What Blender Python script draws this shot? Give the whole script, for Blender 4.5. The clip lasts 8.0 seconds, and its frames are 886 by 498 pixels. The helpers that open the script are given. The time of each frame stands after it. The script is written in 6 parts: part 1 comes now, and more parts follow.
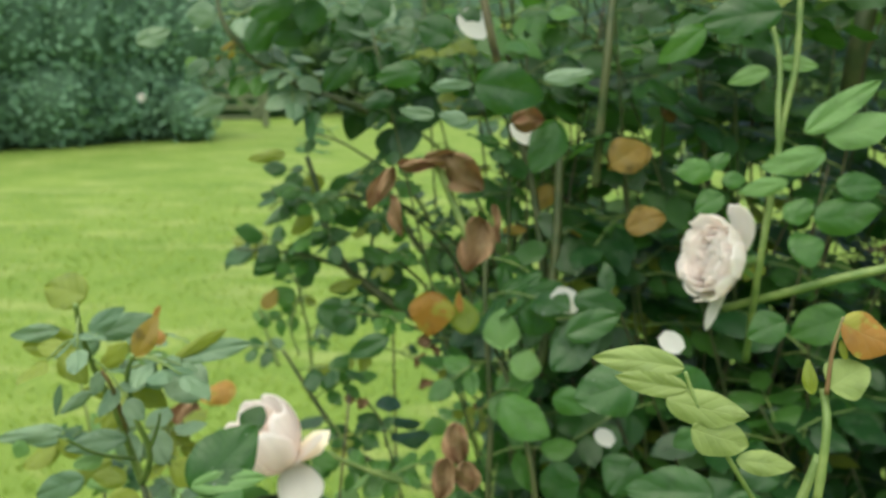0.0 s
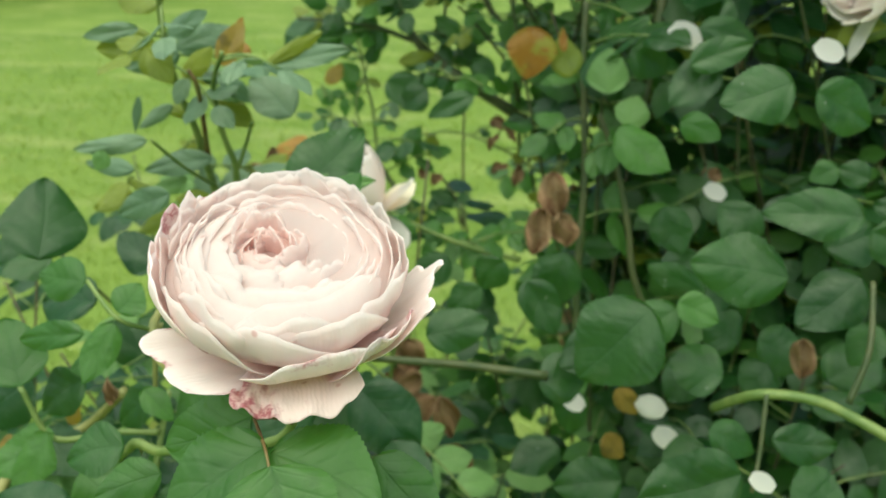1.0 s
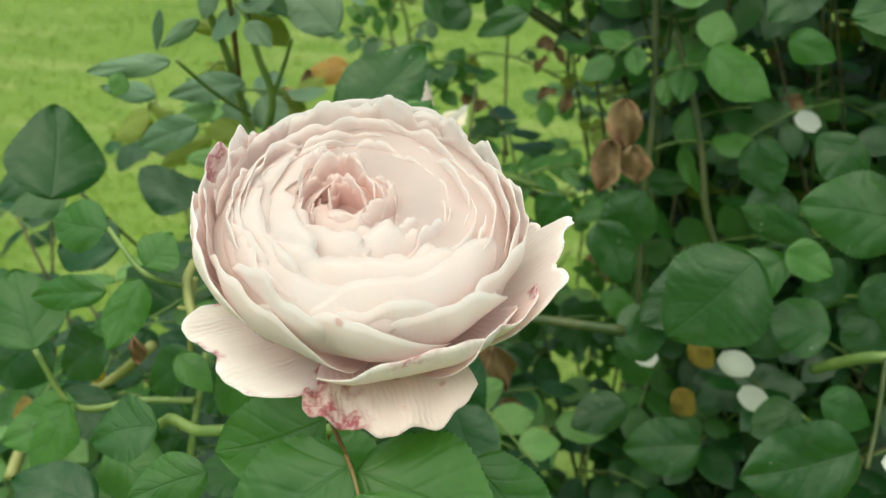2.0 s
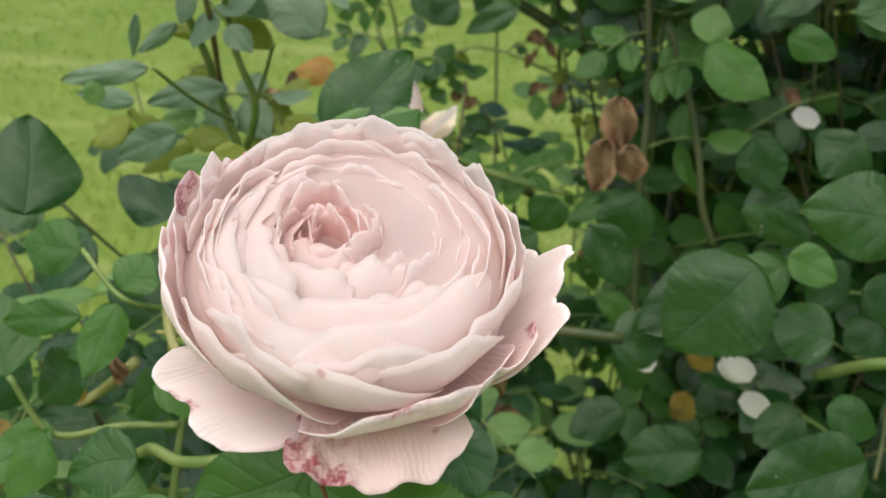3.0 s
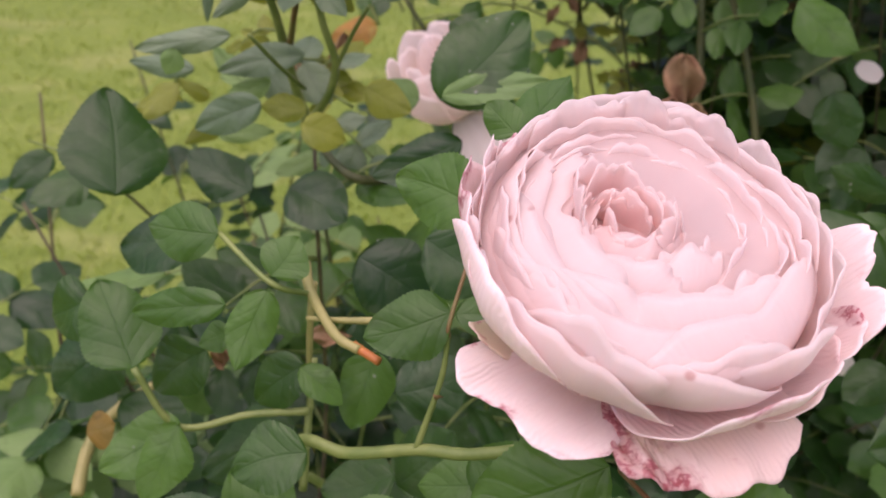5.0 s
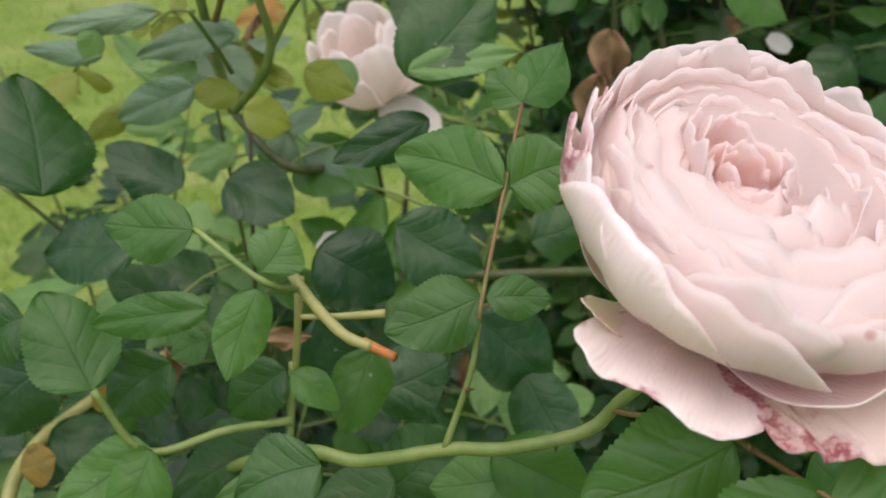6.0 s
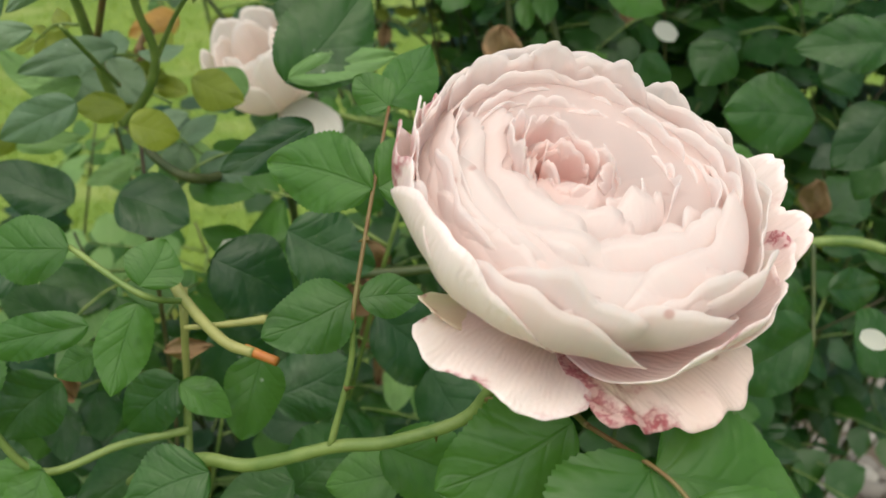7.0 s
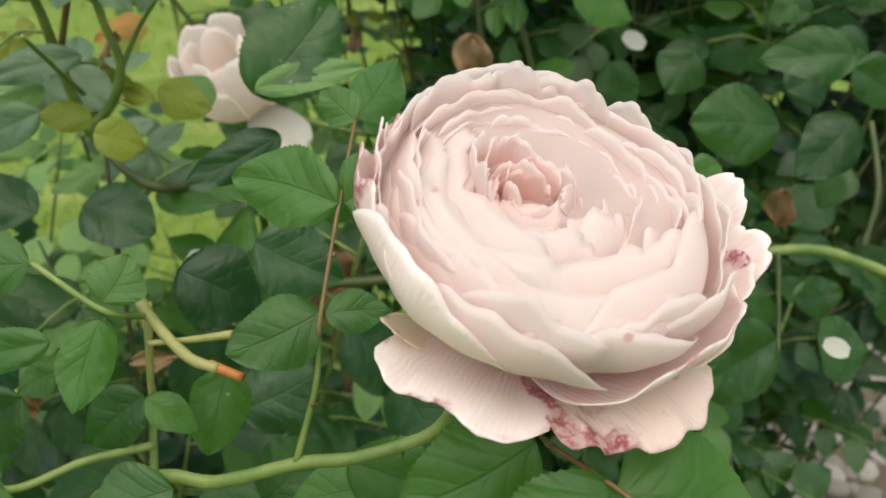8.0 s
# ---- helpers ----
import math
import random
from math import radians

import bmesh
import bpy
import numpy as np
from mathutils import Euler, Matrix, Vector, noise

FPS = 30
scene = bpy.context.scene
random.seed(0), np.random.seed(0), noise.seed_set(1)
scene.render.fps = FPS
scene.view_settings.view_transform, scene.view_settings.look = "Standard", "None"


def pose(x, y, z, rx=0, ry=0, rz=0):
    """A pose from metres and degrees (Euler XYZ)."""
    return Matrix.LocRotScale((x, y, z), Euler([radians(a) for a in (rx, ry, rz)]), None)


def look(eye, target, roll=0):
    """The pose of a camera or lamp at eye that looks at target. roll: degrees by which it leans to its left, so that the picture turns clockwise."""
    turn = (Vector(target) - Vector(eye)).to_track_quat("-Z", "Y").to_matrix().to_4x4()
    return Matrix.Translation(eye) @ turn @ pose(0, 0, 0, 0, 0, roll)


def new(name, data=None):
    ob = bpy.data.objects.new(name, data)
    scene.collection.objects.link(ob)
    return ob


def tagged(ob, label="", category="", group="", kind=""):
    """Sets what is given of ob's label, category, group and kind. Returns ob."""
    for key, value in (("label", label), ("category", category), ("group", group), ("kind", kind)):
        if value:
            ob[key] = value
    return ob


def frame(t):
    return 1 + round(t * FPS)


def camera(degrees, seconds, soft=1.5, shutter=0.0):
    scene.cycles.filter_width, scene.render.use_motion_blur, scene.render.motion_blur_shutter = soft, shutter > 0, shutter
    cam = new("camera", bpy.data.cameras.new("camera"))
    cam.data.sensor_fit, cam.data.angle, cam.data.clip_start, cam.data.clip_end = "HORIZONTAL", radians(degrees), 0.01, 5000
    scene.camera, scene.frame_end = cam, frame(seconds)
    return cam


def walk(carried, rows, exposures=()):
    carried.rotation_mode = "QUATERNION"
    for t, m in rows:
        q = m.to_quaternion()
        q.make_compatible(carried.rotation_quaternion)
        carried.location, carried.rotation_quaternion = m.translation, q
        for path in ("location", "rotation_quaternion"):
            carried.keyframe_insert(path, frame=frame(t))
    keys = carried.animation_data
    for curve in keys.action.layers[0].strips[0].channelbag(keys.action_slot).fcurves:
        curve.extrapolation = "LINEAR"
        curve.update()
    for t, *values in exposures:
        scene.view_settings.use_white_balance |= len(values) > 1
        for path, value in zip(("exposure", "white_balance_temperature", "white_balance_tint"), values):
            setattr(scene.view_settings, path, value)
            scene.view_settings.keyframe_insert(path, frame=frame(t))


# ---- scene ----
cam = camera(55.3, 8.0)
# a close-focused lens: near bloom sharp, the rest falls soft
cam.data.dof.use_dof = True
cam.data.dof.focus_distance = 0.185
cam.data.dof.aperture_fstop = 24.0
scene.cycles.max_bounces, scene.cycles.diffuse_bounces, scene.cycles.transmission_bounces = 20, 12, 16
PATH = [
    (0, (0.0230, 0.0350, 1.2500), (-0.0083, 1.0125, 1.0415), 0.05),
    (0.3, (0.0160, 0.0290, 1.2250), (-0.0245, 1.0000, 0.9885), 0.50),
    (0.5, (0.0061, 0.0310, 1.1992), (-0.0416, 0.9928, 0.9295), 0.29),
    (0.6, (0.0020, 0.0360, 1.1910), (-0.0440, 0.9945, 0.9100), 0.60),
    (1, (-0.0271, 0.0560, 1.1568), (-0.0824, 0.9857, 0.7927), 0.97),
    (1.2, (-0.0399, 0.0700, 1.1502), (-0.1031, 0.9891, 0.7612), 0.90),
    (1.5, (-0.0535, 0.0880, 1.1407), (-0.1245, 0.9938, 0.7229), 1.03),
    (3, (-0.0566, 0.1250, 1.1435), (-0.1150, 1.0135, 0.6884), 0.19),
    (3.5, (-0.0573, 0.1200, 1.1365), (-0.1159, 1.0156, 0.6956), -0.14),
    (4, (-0.0645, 0.1212, 1.1403), (-0.1192, 1.0076, 0.6807), -0.15),
    (4.5, (-0.0807, 0.1213, 1.1410), (-0.1233, 1.0002, 0.6658), -0.83),
    (4.7, (-0.0973, 0.1248, 1.1448), (-0.1297, 0.9937, 0.6509), -0.63),
    (5.8, (-0.1648, 0.1590, 1.1322), (-0.0284, 1.0125, 0.6292), 2.25),
    (6, (-0.1647, 0.1542, 1.1297), (-0.0005, 1.0031, 0.6273), 2.15),
    (6.5, (-0.1527, 0.1475, 1.1362), (0.0698, 0.9813, 0.6310), 2.83),
    (7, (-0.1489, 0.1452, 1.1350), (0.0861, 0.9752, 0.6291), 1.22),
    (7.5, (-0.1537, 0.1474, 1.1374), (0.0989, 0.9736, 0.6338), 2.34),
    (8, (-0.1465, 0.1464, 1.1381), (0.1184, 0.9688, 0.6346), 2.12),
]

EXPOSURES = [
    (0.0, 0.25, 6550, -4), (0.5, 0.17, 6550, -10), (1.0, 0.10, 6550, -12), (1.7, -0.02, 6600, -14), (3.0, -0.19, 6500, 7),
    (3.5, -0.19, 6600, 34), (4.7, -0.17, 6650, 44), (6.0, -0.18, 6450, 14), (6.5, -0.17, 6650, 0), (8.0, -0.15, 6700, 2),
]
walk(cam, [(t, look(eye, target, roll)) for t, eye, target, roll in PATH], EXPOSURES)

# ---- light: a bright overcast day ----
world = bpy.data.worlds.new("overcast_sky")
scene.world = world
world.use_nodes = True
wn = world.node_tree
sky = wn.nodes.new("ShaderNodeTexSky")
sky.sky_type = "NISHITA"
sky.sun_disc = False
sky.sun_elevation = radians(72)
sky.sun_rotation = radians(200)
sky.air_density = 1.0
sky.dust_density = 4.0
wn.nodes["Background"].inputs["Strength"].default_value = 0.15
wn.links.new(sky.outputs["Color"], wn.nodes["Background"].inputs["Color"])
sun = new("sun", bpy.data.lights.new("sun", "SUN"))
sun.data.energy = 4.0
sun.data.angle = radians(110)
sun.data.color = (1.0, 0.96, 0.9)
sun.matrix_world = look((-0.35, -0.55, 2.6), (0, 0, 0))


# ---- materials ----
def node_material(name):
    m = bpy.data.materials.new(name)
    m.use_nodes = True
    t = m.node_tree
    t.nodes.clear()
    out = t.nodes.new("ShaderNodeOutputMaterial")
    return m, t, out


def link(t, a, b):
    t.links.new(a, b)


def math_node(t, op, a, b=None, c=None):
    n = t.nodes.new("ShaderNodeMath")
    n.operation = op
    for i, v in enumerate((a, b, c)):
        if v is None:
            continue
        if isinstance(v, (int, float)):
            n.inputs[i].default_value = v
        else:
            link(t, v, n.inputs[i])
    return n.outputs[0]


def mix_node(t, fac, a, b, mode="MIX"):
    n = t.nodes.new("ShaderNodeMix")
    n.data_type = "RGBA"
    n.blend_type = mode
    for sock, v in ((n.inputs[0], fac), (n.inputs[6], a), (n.inputs[7], b)):
        if isinstance(v, (int, float)):
            sock.default_value = v
        elif isinstance(v, tuple):
            sock.default_value = (*v, 1.0)
        else:
            link(t, v, sock)
    return n.outputs[2]


def noise_node(t, vec, scale, detail=4.0, rough=0.55):
    n = t.nodes.new("ShaderNodeTexNoise")
    n.inputs["Scale"].default_value = scale
    n.inputs["Detail"].default_value = detail
    n.inputs["Roughness"].default_value = rough
    if vec is not None:
        link(t, vec, n.inputs["Vector"])
    return n.outputs["Fac"]


def step_node(t, v, lo, hi):
    n = t.nodes.new("ShaderNodeMapRange")
    n.interpolation_type = "SMOOTHSTEP"
    link(t, v, n.inputs[0])
    n.inputs[1].default_value, n.inputs[2].default_value = lo, hi
    return n.outputs[0]


def own_random(t):
    a = t.nodes.new("ShaderNodeObjectInfo").outputs["Random"]
    b = t.nodes.new("ShaderNodeNewGeometry").outputs["Random Per Island"]
    return math_node(t, "FRACT", math_node(t, "ADD", a, b))


def bump_node(t, height, strength, distance):
    n = t.nodes.new("ShaderNodeBump")
    n.inputs["Strength"].default_value = strength
    n.inputs["Distance"].default_value = distance
    link(t, height, n.inputs["Height"])
    return n.outputs[0]


def surface(t, out, color, rough, normal=None, spec=0.5, translucent=0.0, trans_color=None, metal=0.0):
    p = t.nodes.new("ShaderNodeBsdfPrincipled")
    p.inputs["Specular IOR Level"].default_value = spec
    p.inputs["Metallic"].default_value = metal
    for key, v in (("Base Color", color), ("Roughness", rough)):
        if isinstance(v, tuple):
            p.inputs[key].default_value = (*v, 1.0)
        elif isinstance(v, (int, float)):
            p.inputs[key].default_value = v
        else:
            link(t, v, p.inputs[key])
    if normal is not None:
        link(t, normal, p.inputs["Normal"])
    if translucent <= 0:
        link(t, p.outputs[0], out.inputs[0])
        return
    tr = t.nodes.new("ShaderNodeBsdfTranslucent")
    c = trans_color if trans_color is not None else color
    if isinstance(c, tuple):
        tr.inputs[0].default_value = (*c, 1.0)
    else:
        link(t, c, tr.inputs[0])
    mx = t.nodes.new("ShaderNodeMixShader")
    mx.inputs[0].default_value = translucent
    link(t, p.outputs[0], mx.inputs[1])
    link(t, tr.outputs[0], mx.inputs[2])
    link(t, mx.outputs[0], out.inputs[0])


def leaf_material(name, dark, light, rough, translucent, glow, vein=(0.014, 0.050, 0.012), vein_amount=0.22,
                  blotch=None, blotch_from=0.62, specks=True):
    """A leaf blade: pinnate veins from its own UV, two-tone blade, blotches, pale weather specks."""
    m, t, out = node_material(name)
    uv = t.nodes.new("ShaderNodeUVMap").outputs[0]
    sep = t.nodes.new("ShaderNodeSeparateXYZ")
    link(t, uv, sep.inputs[0])
    across = math_node(t, "ABSOLUTE", math_node(t, "MULTIPLY", math_node(t, "SUBTRACT", sep.outputs[0], 0.5), 2.0))
    along = sep.outputs[1]
    geo = t.nodes.new("ShaderNodeNewGeometry").outputs["Position"]
    rnd = own_random(t)
    # lateral veins sweep forward from the midrib
    sweep = math_node(t, "SUBTRACT", math_node(t, "MULTIPLY", along, 5.6),
                      math_node(t, "MULTIPLY", math_node(t, "POWER", across, 0.85), 1.9))
    saw = math_node(t, "ABSOLUTE", math_node(t, "SUBTRACT", math_node(t, "FRACT", sweep), 0.5))
    lateral = step_node(t, saw, 0.30, 0.5)
    mid = math_node(t, "SUBTRACT", 1.0, step_node(t, across, 0.0, 0.07))
    veins = math_node(t, "MAXIMUM", math_node(t, "MULTIPLY", lateral, 0.4), mid)
    cells = t.nodes.new("ShaderNodeTexVoronoi")
    cells.inputs["Scale"].default_value = 420.0
    link(t, geo, cells.inputs["Vector"])
    patch = noise_node(t, geo, 45.0, 3.0)
    grain = noise_node(t, geo, 300.0, 3.0)
    tone = math_node(t, "ADD", math_node(t, "MULTIPLY", rnd, 0.75), math_node(t, "MULTIPLY", math_node(t, "SUBTRACT", patch, 0.35), 0.8))
    tone_c = t.nodes.new("ShaderNodeClamp")
    link(t, tone, tone_c.inputs[0])
    col = mix_node(t, tone_c.outputs[0], dark, light)
    col = mix_node(t, math_node(t, "MULTIPLY", grain, 0.4), col, dark)
    mottle = step_node(t, noise_node(t, geo, 110.0, 4.0, 0.65), 0.52, 0.72)
    col = mix_node(t, math_node(t, "MULTIPLY", mottle, 0.45), col, tuple(v * 0.55 for v in dark))
    col = mix_node(t, math_node(t, "MULTIPLY", veins, vein_amount), col, vein)
    film = step_node(t, noise_node(t, geo, 85.0, 5.0, 0.65), 0.45, 0.75)
    col = mix_node(t, math_node(t, "MULTIPLY", film, 0.20), col, (0.19, 0.24, 0.15))
    if blotch is not None:
        wide = noise_node(t, geo, 70.0, 5.0, 0.6)
        col = mix_node(t, step_node(t, wide, blotch_from, blotch_from + 0.1), col, blotch)
    if specks:
        dots = t.nodes.new("ShaderNodeTexVoronoi")
        dots.inputs["Scale"].default_value = 230.0
        link(t, geo, dots.inputs["Vector"])
        few = step_node(t, noise_node(t, geo, 60.0, 2.0), 0.60, 0.72)
        d = math_node(t, "MULTIPLY", math_node(t, "SUBTRACT", 1.0, step_node(t, dots.outputs["Distance"], 0.08, 0.2)), few)
        col = mix_node(t, math_node(t, "MULTIPLY", d, 0.5), col, (0.45, 0.47, 0.4))
    relief = math_node(t, "ADD", math_node(t, "MULTIPLY", veins, -0.8), math_node(t, "MULTIPLY", cells.outputs["Distance"], 0.35))
    rgh = math_node(t, "ADD", rough - 0.10, math_node(t, "MULTIPLY", patch, 0.2))
    surface(t, out, col, rgh, bump_node(t, relief, 0.34, 0.0008), 0.36, translucent, glow)
    return m


LEAF = {
    # darker copy of the dark leaf: shade deep in the growth, put into its colour
    "deep": leaf_material("shade_toned_leaf", (0.008, 0.036, 0.009), (0.024, 0.078, 0.016), 0.35, 0.2, (0.08, 0.24, 0.03)),
    "dark": leaf_material("dark_leaf", (0.012, 0.043, 0.009), (0.039, 0.107, 0.018), 0.35, 0.26, (0.14, 0.36, 0.04)),
    "mid": leaf_material("green_leaf", (0.032, 0.094, 0.016), (0.092, 0.204, 0.038), 0.38, 0.32, (0.20, 0.44, 0.05)),
    "light": leaf_material("pale_green_leaf", (0.12, 0.24, 0.07), (0.24, 0.38, 0.13), 0.55, 0.35, (0.26, 0.42, 0.08), (0.3, 0.42, 0.16)),
    "young": leaf_material("young_yellowish_leaf", (0.15, 0.20, 0.02), (0.30, 0.34, 0.05), 0.42, 0.38, (0.36, 0.40, 0.035), (0.35, 0.36, 0.1),
                           0.3, (0.22, 0.10, 0.03), 0.68),
    "lime": leaf_material("pale_yellow_green_leaf", (0.20, 0.27, 0.07), (0.35, 0.41, 0.15), 0.55, 0.35, (0.34, 0.42, 0.08), (0.42, 0.46, 0.2)),
    "grey": leaf_material("grey_green_leaf", (0.09, 0.165, 0.09), (0.20, 0.28, 0.16), 0.4, 0.25, (0.18, 0.3, 0.08)),
    "yellow": leaf_material("yellow_spotted_leaf", (0.17, 0.10, 0.02), (0.30, 0.20, 0.035), 0.6, 0.35, (0.6, 0.45, 0.03), (0.4, 0.3, 0.06),
                            0.3, (0.09, 0.06, 0.015), 0.54),
    "brown": leaf_material("withered_brown_leaf", (0.16, 0.090, 0.042), (0.32, 0.20, 0.105), 0.75, 0.15, (0.35, 0.18, 0.07), (0.14, 0.075, 0.04),
                           0.5, (0.17, 0.085, 0.045), 0.55, False),
    "red": leaf_material("reddish_young_leaf", (0.26, 0.10, 0.02), (0.42, 0.24, 0.04), 0.5, 0.35, (0.5, 0.2, 0.03), (0.3, 0.2, 0.06),
                         0.3, (0.30, 0.30, 0.05), 0.5),
}


def stem_material(name, a, b, rough=0.5):
    m, t, out = node_material(name)
    geo = t.nodes.new("ShaderNodeNewGeometry").outputs["Position"]
    n1 = noise_node(t, geo, 60.0, 4.0)
    n2 = noise_node(t, geo, 420.0, 3.0)
    col = mix_node(t, step_node(t, n1, 0.35, 0.65), a, b)
    col = mix_node(t, math_node(t, "MULTIPLY", n2, 0.35), col, tuple(v * 0.45 for v in a))
    surface(t, out, col, rough, bump_node(t, n2, 0.3, 0.0006), 0.4)
    return m


STEM = {
    "green": stem_material("green_stem", (0.12, 0.19, 0.045), (0.22, 0.28, 0.08)),
    "dark": stem_material("dark_stem", (0.045, 0.07, 0.02), (0.09, 0.10, 0.035)),
    "wood": stem_material("woody_stem", (0.06, 0.05, 0.03), (0.13, 0.12, 0.05), 0.7),
    "pale": stem_material("pale_stem", (0.24, 0.25, 0.08), (0.33, 0.31, 0.11)),
    "scorched": stem_material("orange_brown_stem_end", (0.42, 0.12, 0.03), (0.50, 0.24, 0.05)),
    "reddish": stem_material("reddish_stem", (0.17, 0.085, 0.035), (0.19, 0.17, 0.055)),
}


def petal_material(name, stained, blushing=1.0, base=(0.895, 0.832, 0.812), ribs=0.10, thin=0.66, spot=None):
    """Petal: near white at the rim of the bloom, pink towards its heart, fine lengthwise ribs, few small flecks."""
    m, t, out = node_material(name)
    tc = t.nodes.new("ShaderNodeTexCoord")
    sep = t.nodes.new("ShaderNodeSeparateXYZ")
    link(t, tc.outputs["Object"], sep.inputs[0])
    x = math_node(t, "ADD", sep.outputs[0], 0.006)
    y = math_node(t, "SUBTRACT", sep.outputs[1], 0.004)
    rad = math_node(t, "SQRT", math_node(t, "ADD", math_node(t, "MULTIPLY", x, x), math_node(t, "MULTIPLY", y, y)))
    heart = math_node(t, "SUBTRACT", 1.0, step_node(t, rad, 0.002, 0.017))
    uv = t.nodes.new("ShaderNodeUVMap").outputs[0]
    suv = t.nodes.new("ShaderNodeSeparateXYZ")
    link(t, uv, suv.inputs[0])
    # pink petal foot, strengthened to tint the shaded gaps between petals
    low = math_node(t, "SUBTRACT", 1.0, step_node(t, suv.outputs[1], 0.25, 0.92))
    blush = math_node(t, "MULTIPLY", math_node(t, "ADD", math_node(t, "MULTIPLY", heart, 0.55), math_node(t, "MULTIPLY", low, 0.45)), blushing)
    col = mix_node(t, blush, base, (0.972, 0.768, 0.728))
    soft = noise_node(t, tc.outputs["Object"], 90.0, 3.0)
    col = mix_node(t, math_node(t, "MULTIPLY", soft, 0.22), col, (0.94, 0.85, 0.82))
    dots = t.nodes.new("ShaderNodeTexVoronoi")
    dots.inputs["Scale"].default_value = 95.0
    link(t, tc.outputs["Object"], dots.inputs["Vector"])
    few = step_node(t, noise_node(t, tc.outputs["Object"], 38.0, 1.0), 0.55, 0.60)
    fleck = math_node(t, "MULTIPLY", math_node(t, "SUBTRACT", 1.0, step_node(t, dots.outputs["Distance"], 0.05, 0.12)), few)
    col = mix_node(t, math_node(t, "MULTIPLY", fleck, 0.75), col, (0.55, 0.28, 0.24))
    if stained:
        edge = math_node(t, "MAXIMUM", suv.outputs[1], math_node(t, "ABSOLUTE", math_node(t, "SUBTRACT", math_node(t, "MULTIPLY", suv.outputs[0], 2.0), 1.0)))
        wild = noise_node(t, tc.outputs["Object"], 130.0 if stained == 1 else 150.0, 5.0, 0.65)
        side = math_node(t, "SUBTRACT", 1.0, suv.outputs[0])
        if stained == 2:
            where = math_node(t, "ADD", math_node(t, "MULTIPLY", edge, 0.52), math_node(t, "MULTIPLY", side, 0.66))
            mask = step_node(t, math_node(t, "ADD", where, math_node(t, "MULTIPLY", math_node(t, "SUBTRACT", wild, 0.5), 0.9)), 0.80, 1.0)
        else:
            mask = step_node(t, math_node(t, "ADD", edge, math_node(t, "MULTIPLY", math_node(t, "SUBTRACT", wild, 0.5), 0.45)), 0.95, 1.05)
            mask = math_node(t, "MULTIPLY", mask, step_node(t, noise_node(t, tc.outputs["Object"], 75.0, 1.0), 0.47, 0.57))
        if spot:
            du = math_node(t, "DIVIDE", math_node(t, "SUBTRACT", suv.outputs[0], spot[0]), spot[2])
            dv = math_node(t, "DIVIDE", math_node(t, "SUBTRACT", suv.outputs[1], spot[1]), spot[3])
            away = math_node(t, "ADD", math_node(t, "MULTIPLY", du, du), math_node(t, "MULTIPLY", dv, dv))
            away = math_node(t, "ADD", away, math_node(t, "MULTIPLY", math_node(t, "SUBTRACT", wild, 0.5), 1.6))
            mask = math_node(t, "MAXIMUM", mask, math_node(t, "SUBTRACT", 1.0, step_node(t, away, 0.45, 1.0)))
        ridge = math_node(t, "ABSOLUTE", math_node(t, "SUBTRACT", noise_node(t, tc.outputs["Object"], 330.0, 3.0, 0.6), 0.5))
        crease = math_node(t, "SUBTRACT", 1.0, step_node(t, ridge, 0.0, 0.10))
        mask = math_node(t, "MULTIPLY", mask, math_node(t, "ADD", 0.38, math_node(t, "MULTIPLY", crease, 0.62)))
        col = mix_node(t, math_node(t, "MULTIPLY", mask, 0.92), col, (0.40, 0.03, 0.07))
    along = t.nodes.new("ShaderNodeMapping")
    along.inputs["Scale"].default_value = (26.0, 1.6, 1.0)
    link(t, uv, along.inputs["Vector"])
    streak = noise_node(t, along.outputs[0], 1.0, 4.0, 0.6)
    col = mix_node(t, math_node(t, "MULTIPLY", step_node(t, streak, 0.42, 0.72), 0.26), col, (0.95, 0.77, 0.74))
    wave = t.nodes.new("ShaderNodeTexWave")
    wave.inputs["Scale"].default_value = 9.0
    wave.inputs["Distortion"].default_value = 7.0
    wave.inputs["Detail"].default_value = 5.0
    link(t, uv, wave.inputs["Vector"])
    surface(t, out, col, 0.55, bump_node(t, math_node(t, "ADD", streak, math_node(t, "MULTIPLY", math_node(t, "ADD", wave.outputs["Fac"], noise_node(t, tc.outputs["Object"], 160.0, 3.0)), 0.5)), ribs + 0.08, 0.0007), 0.2, thin, mix_node(t, 0.5, col, (0.98, 0.92, 0.90)))
    return m


# the bruised petal's peach base also holds the shade it hangs in
PETAL = [petal_material("petal", 0), petal_material("rim_stained_petal", 1, 1.0, (0.965, 0.850, 0.835), 0.3, 0.32), petal_material("bruised_shaded_petal", 2, 1.0, (0.92, 0.745, 0.70), 0.3, 0.48), petal_material("pale_petal", 0, 0.15, (0.95, 0.915, 0.885)), petal_material("browned_petal", 1, 0.3, (0.95, 0.87, 0.66), 0.3, 0.4),
         # stained petals are all based paler and pinker, offsetting shade and green bounce light
         petal_material("notch_stained_petal", 1, 1.0, (0.965, 0.850, 0.835), 0.3, 0.32, (0.36, 1.0, 0.16, 0.16)), petal_material("lip_stained_petal", 1, 1.0, (0.965, 0.850, 0.835), 0.3, 0.32, (0.86, 1.0, 0.12, 0.12))]


def drawn_out(t, v):
    """Stretch a texture along the mowing lines."""
    m = t.nodes.new("ShaderNodeMapping")
    m.inputs["Scale"].default_value = (0.55, 1.3, 1.0)
    link(t, v, m.inputs["Vector"])
    return m.outputs[0]


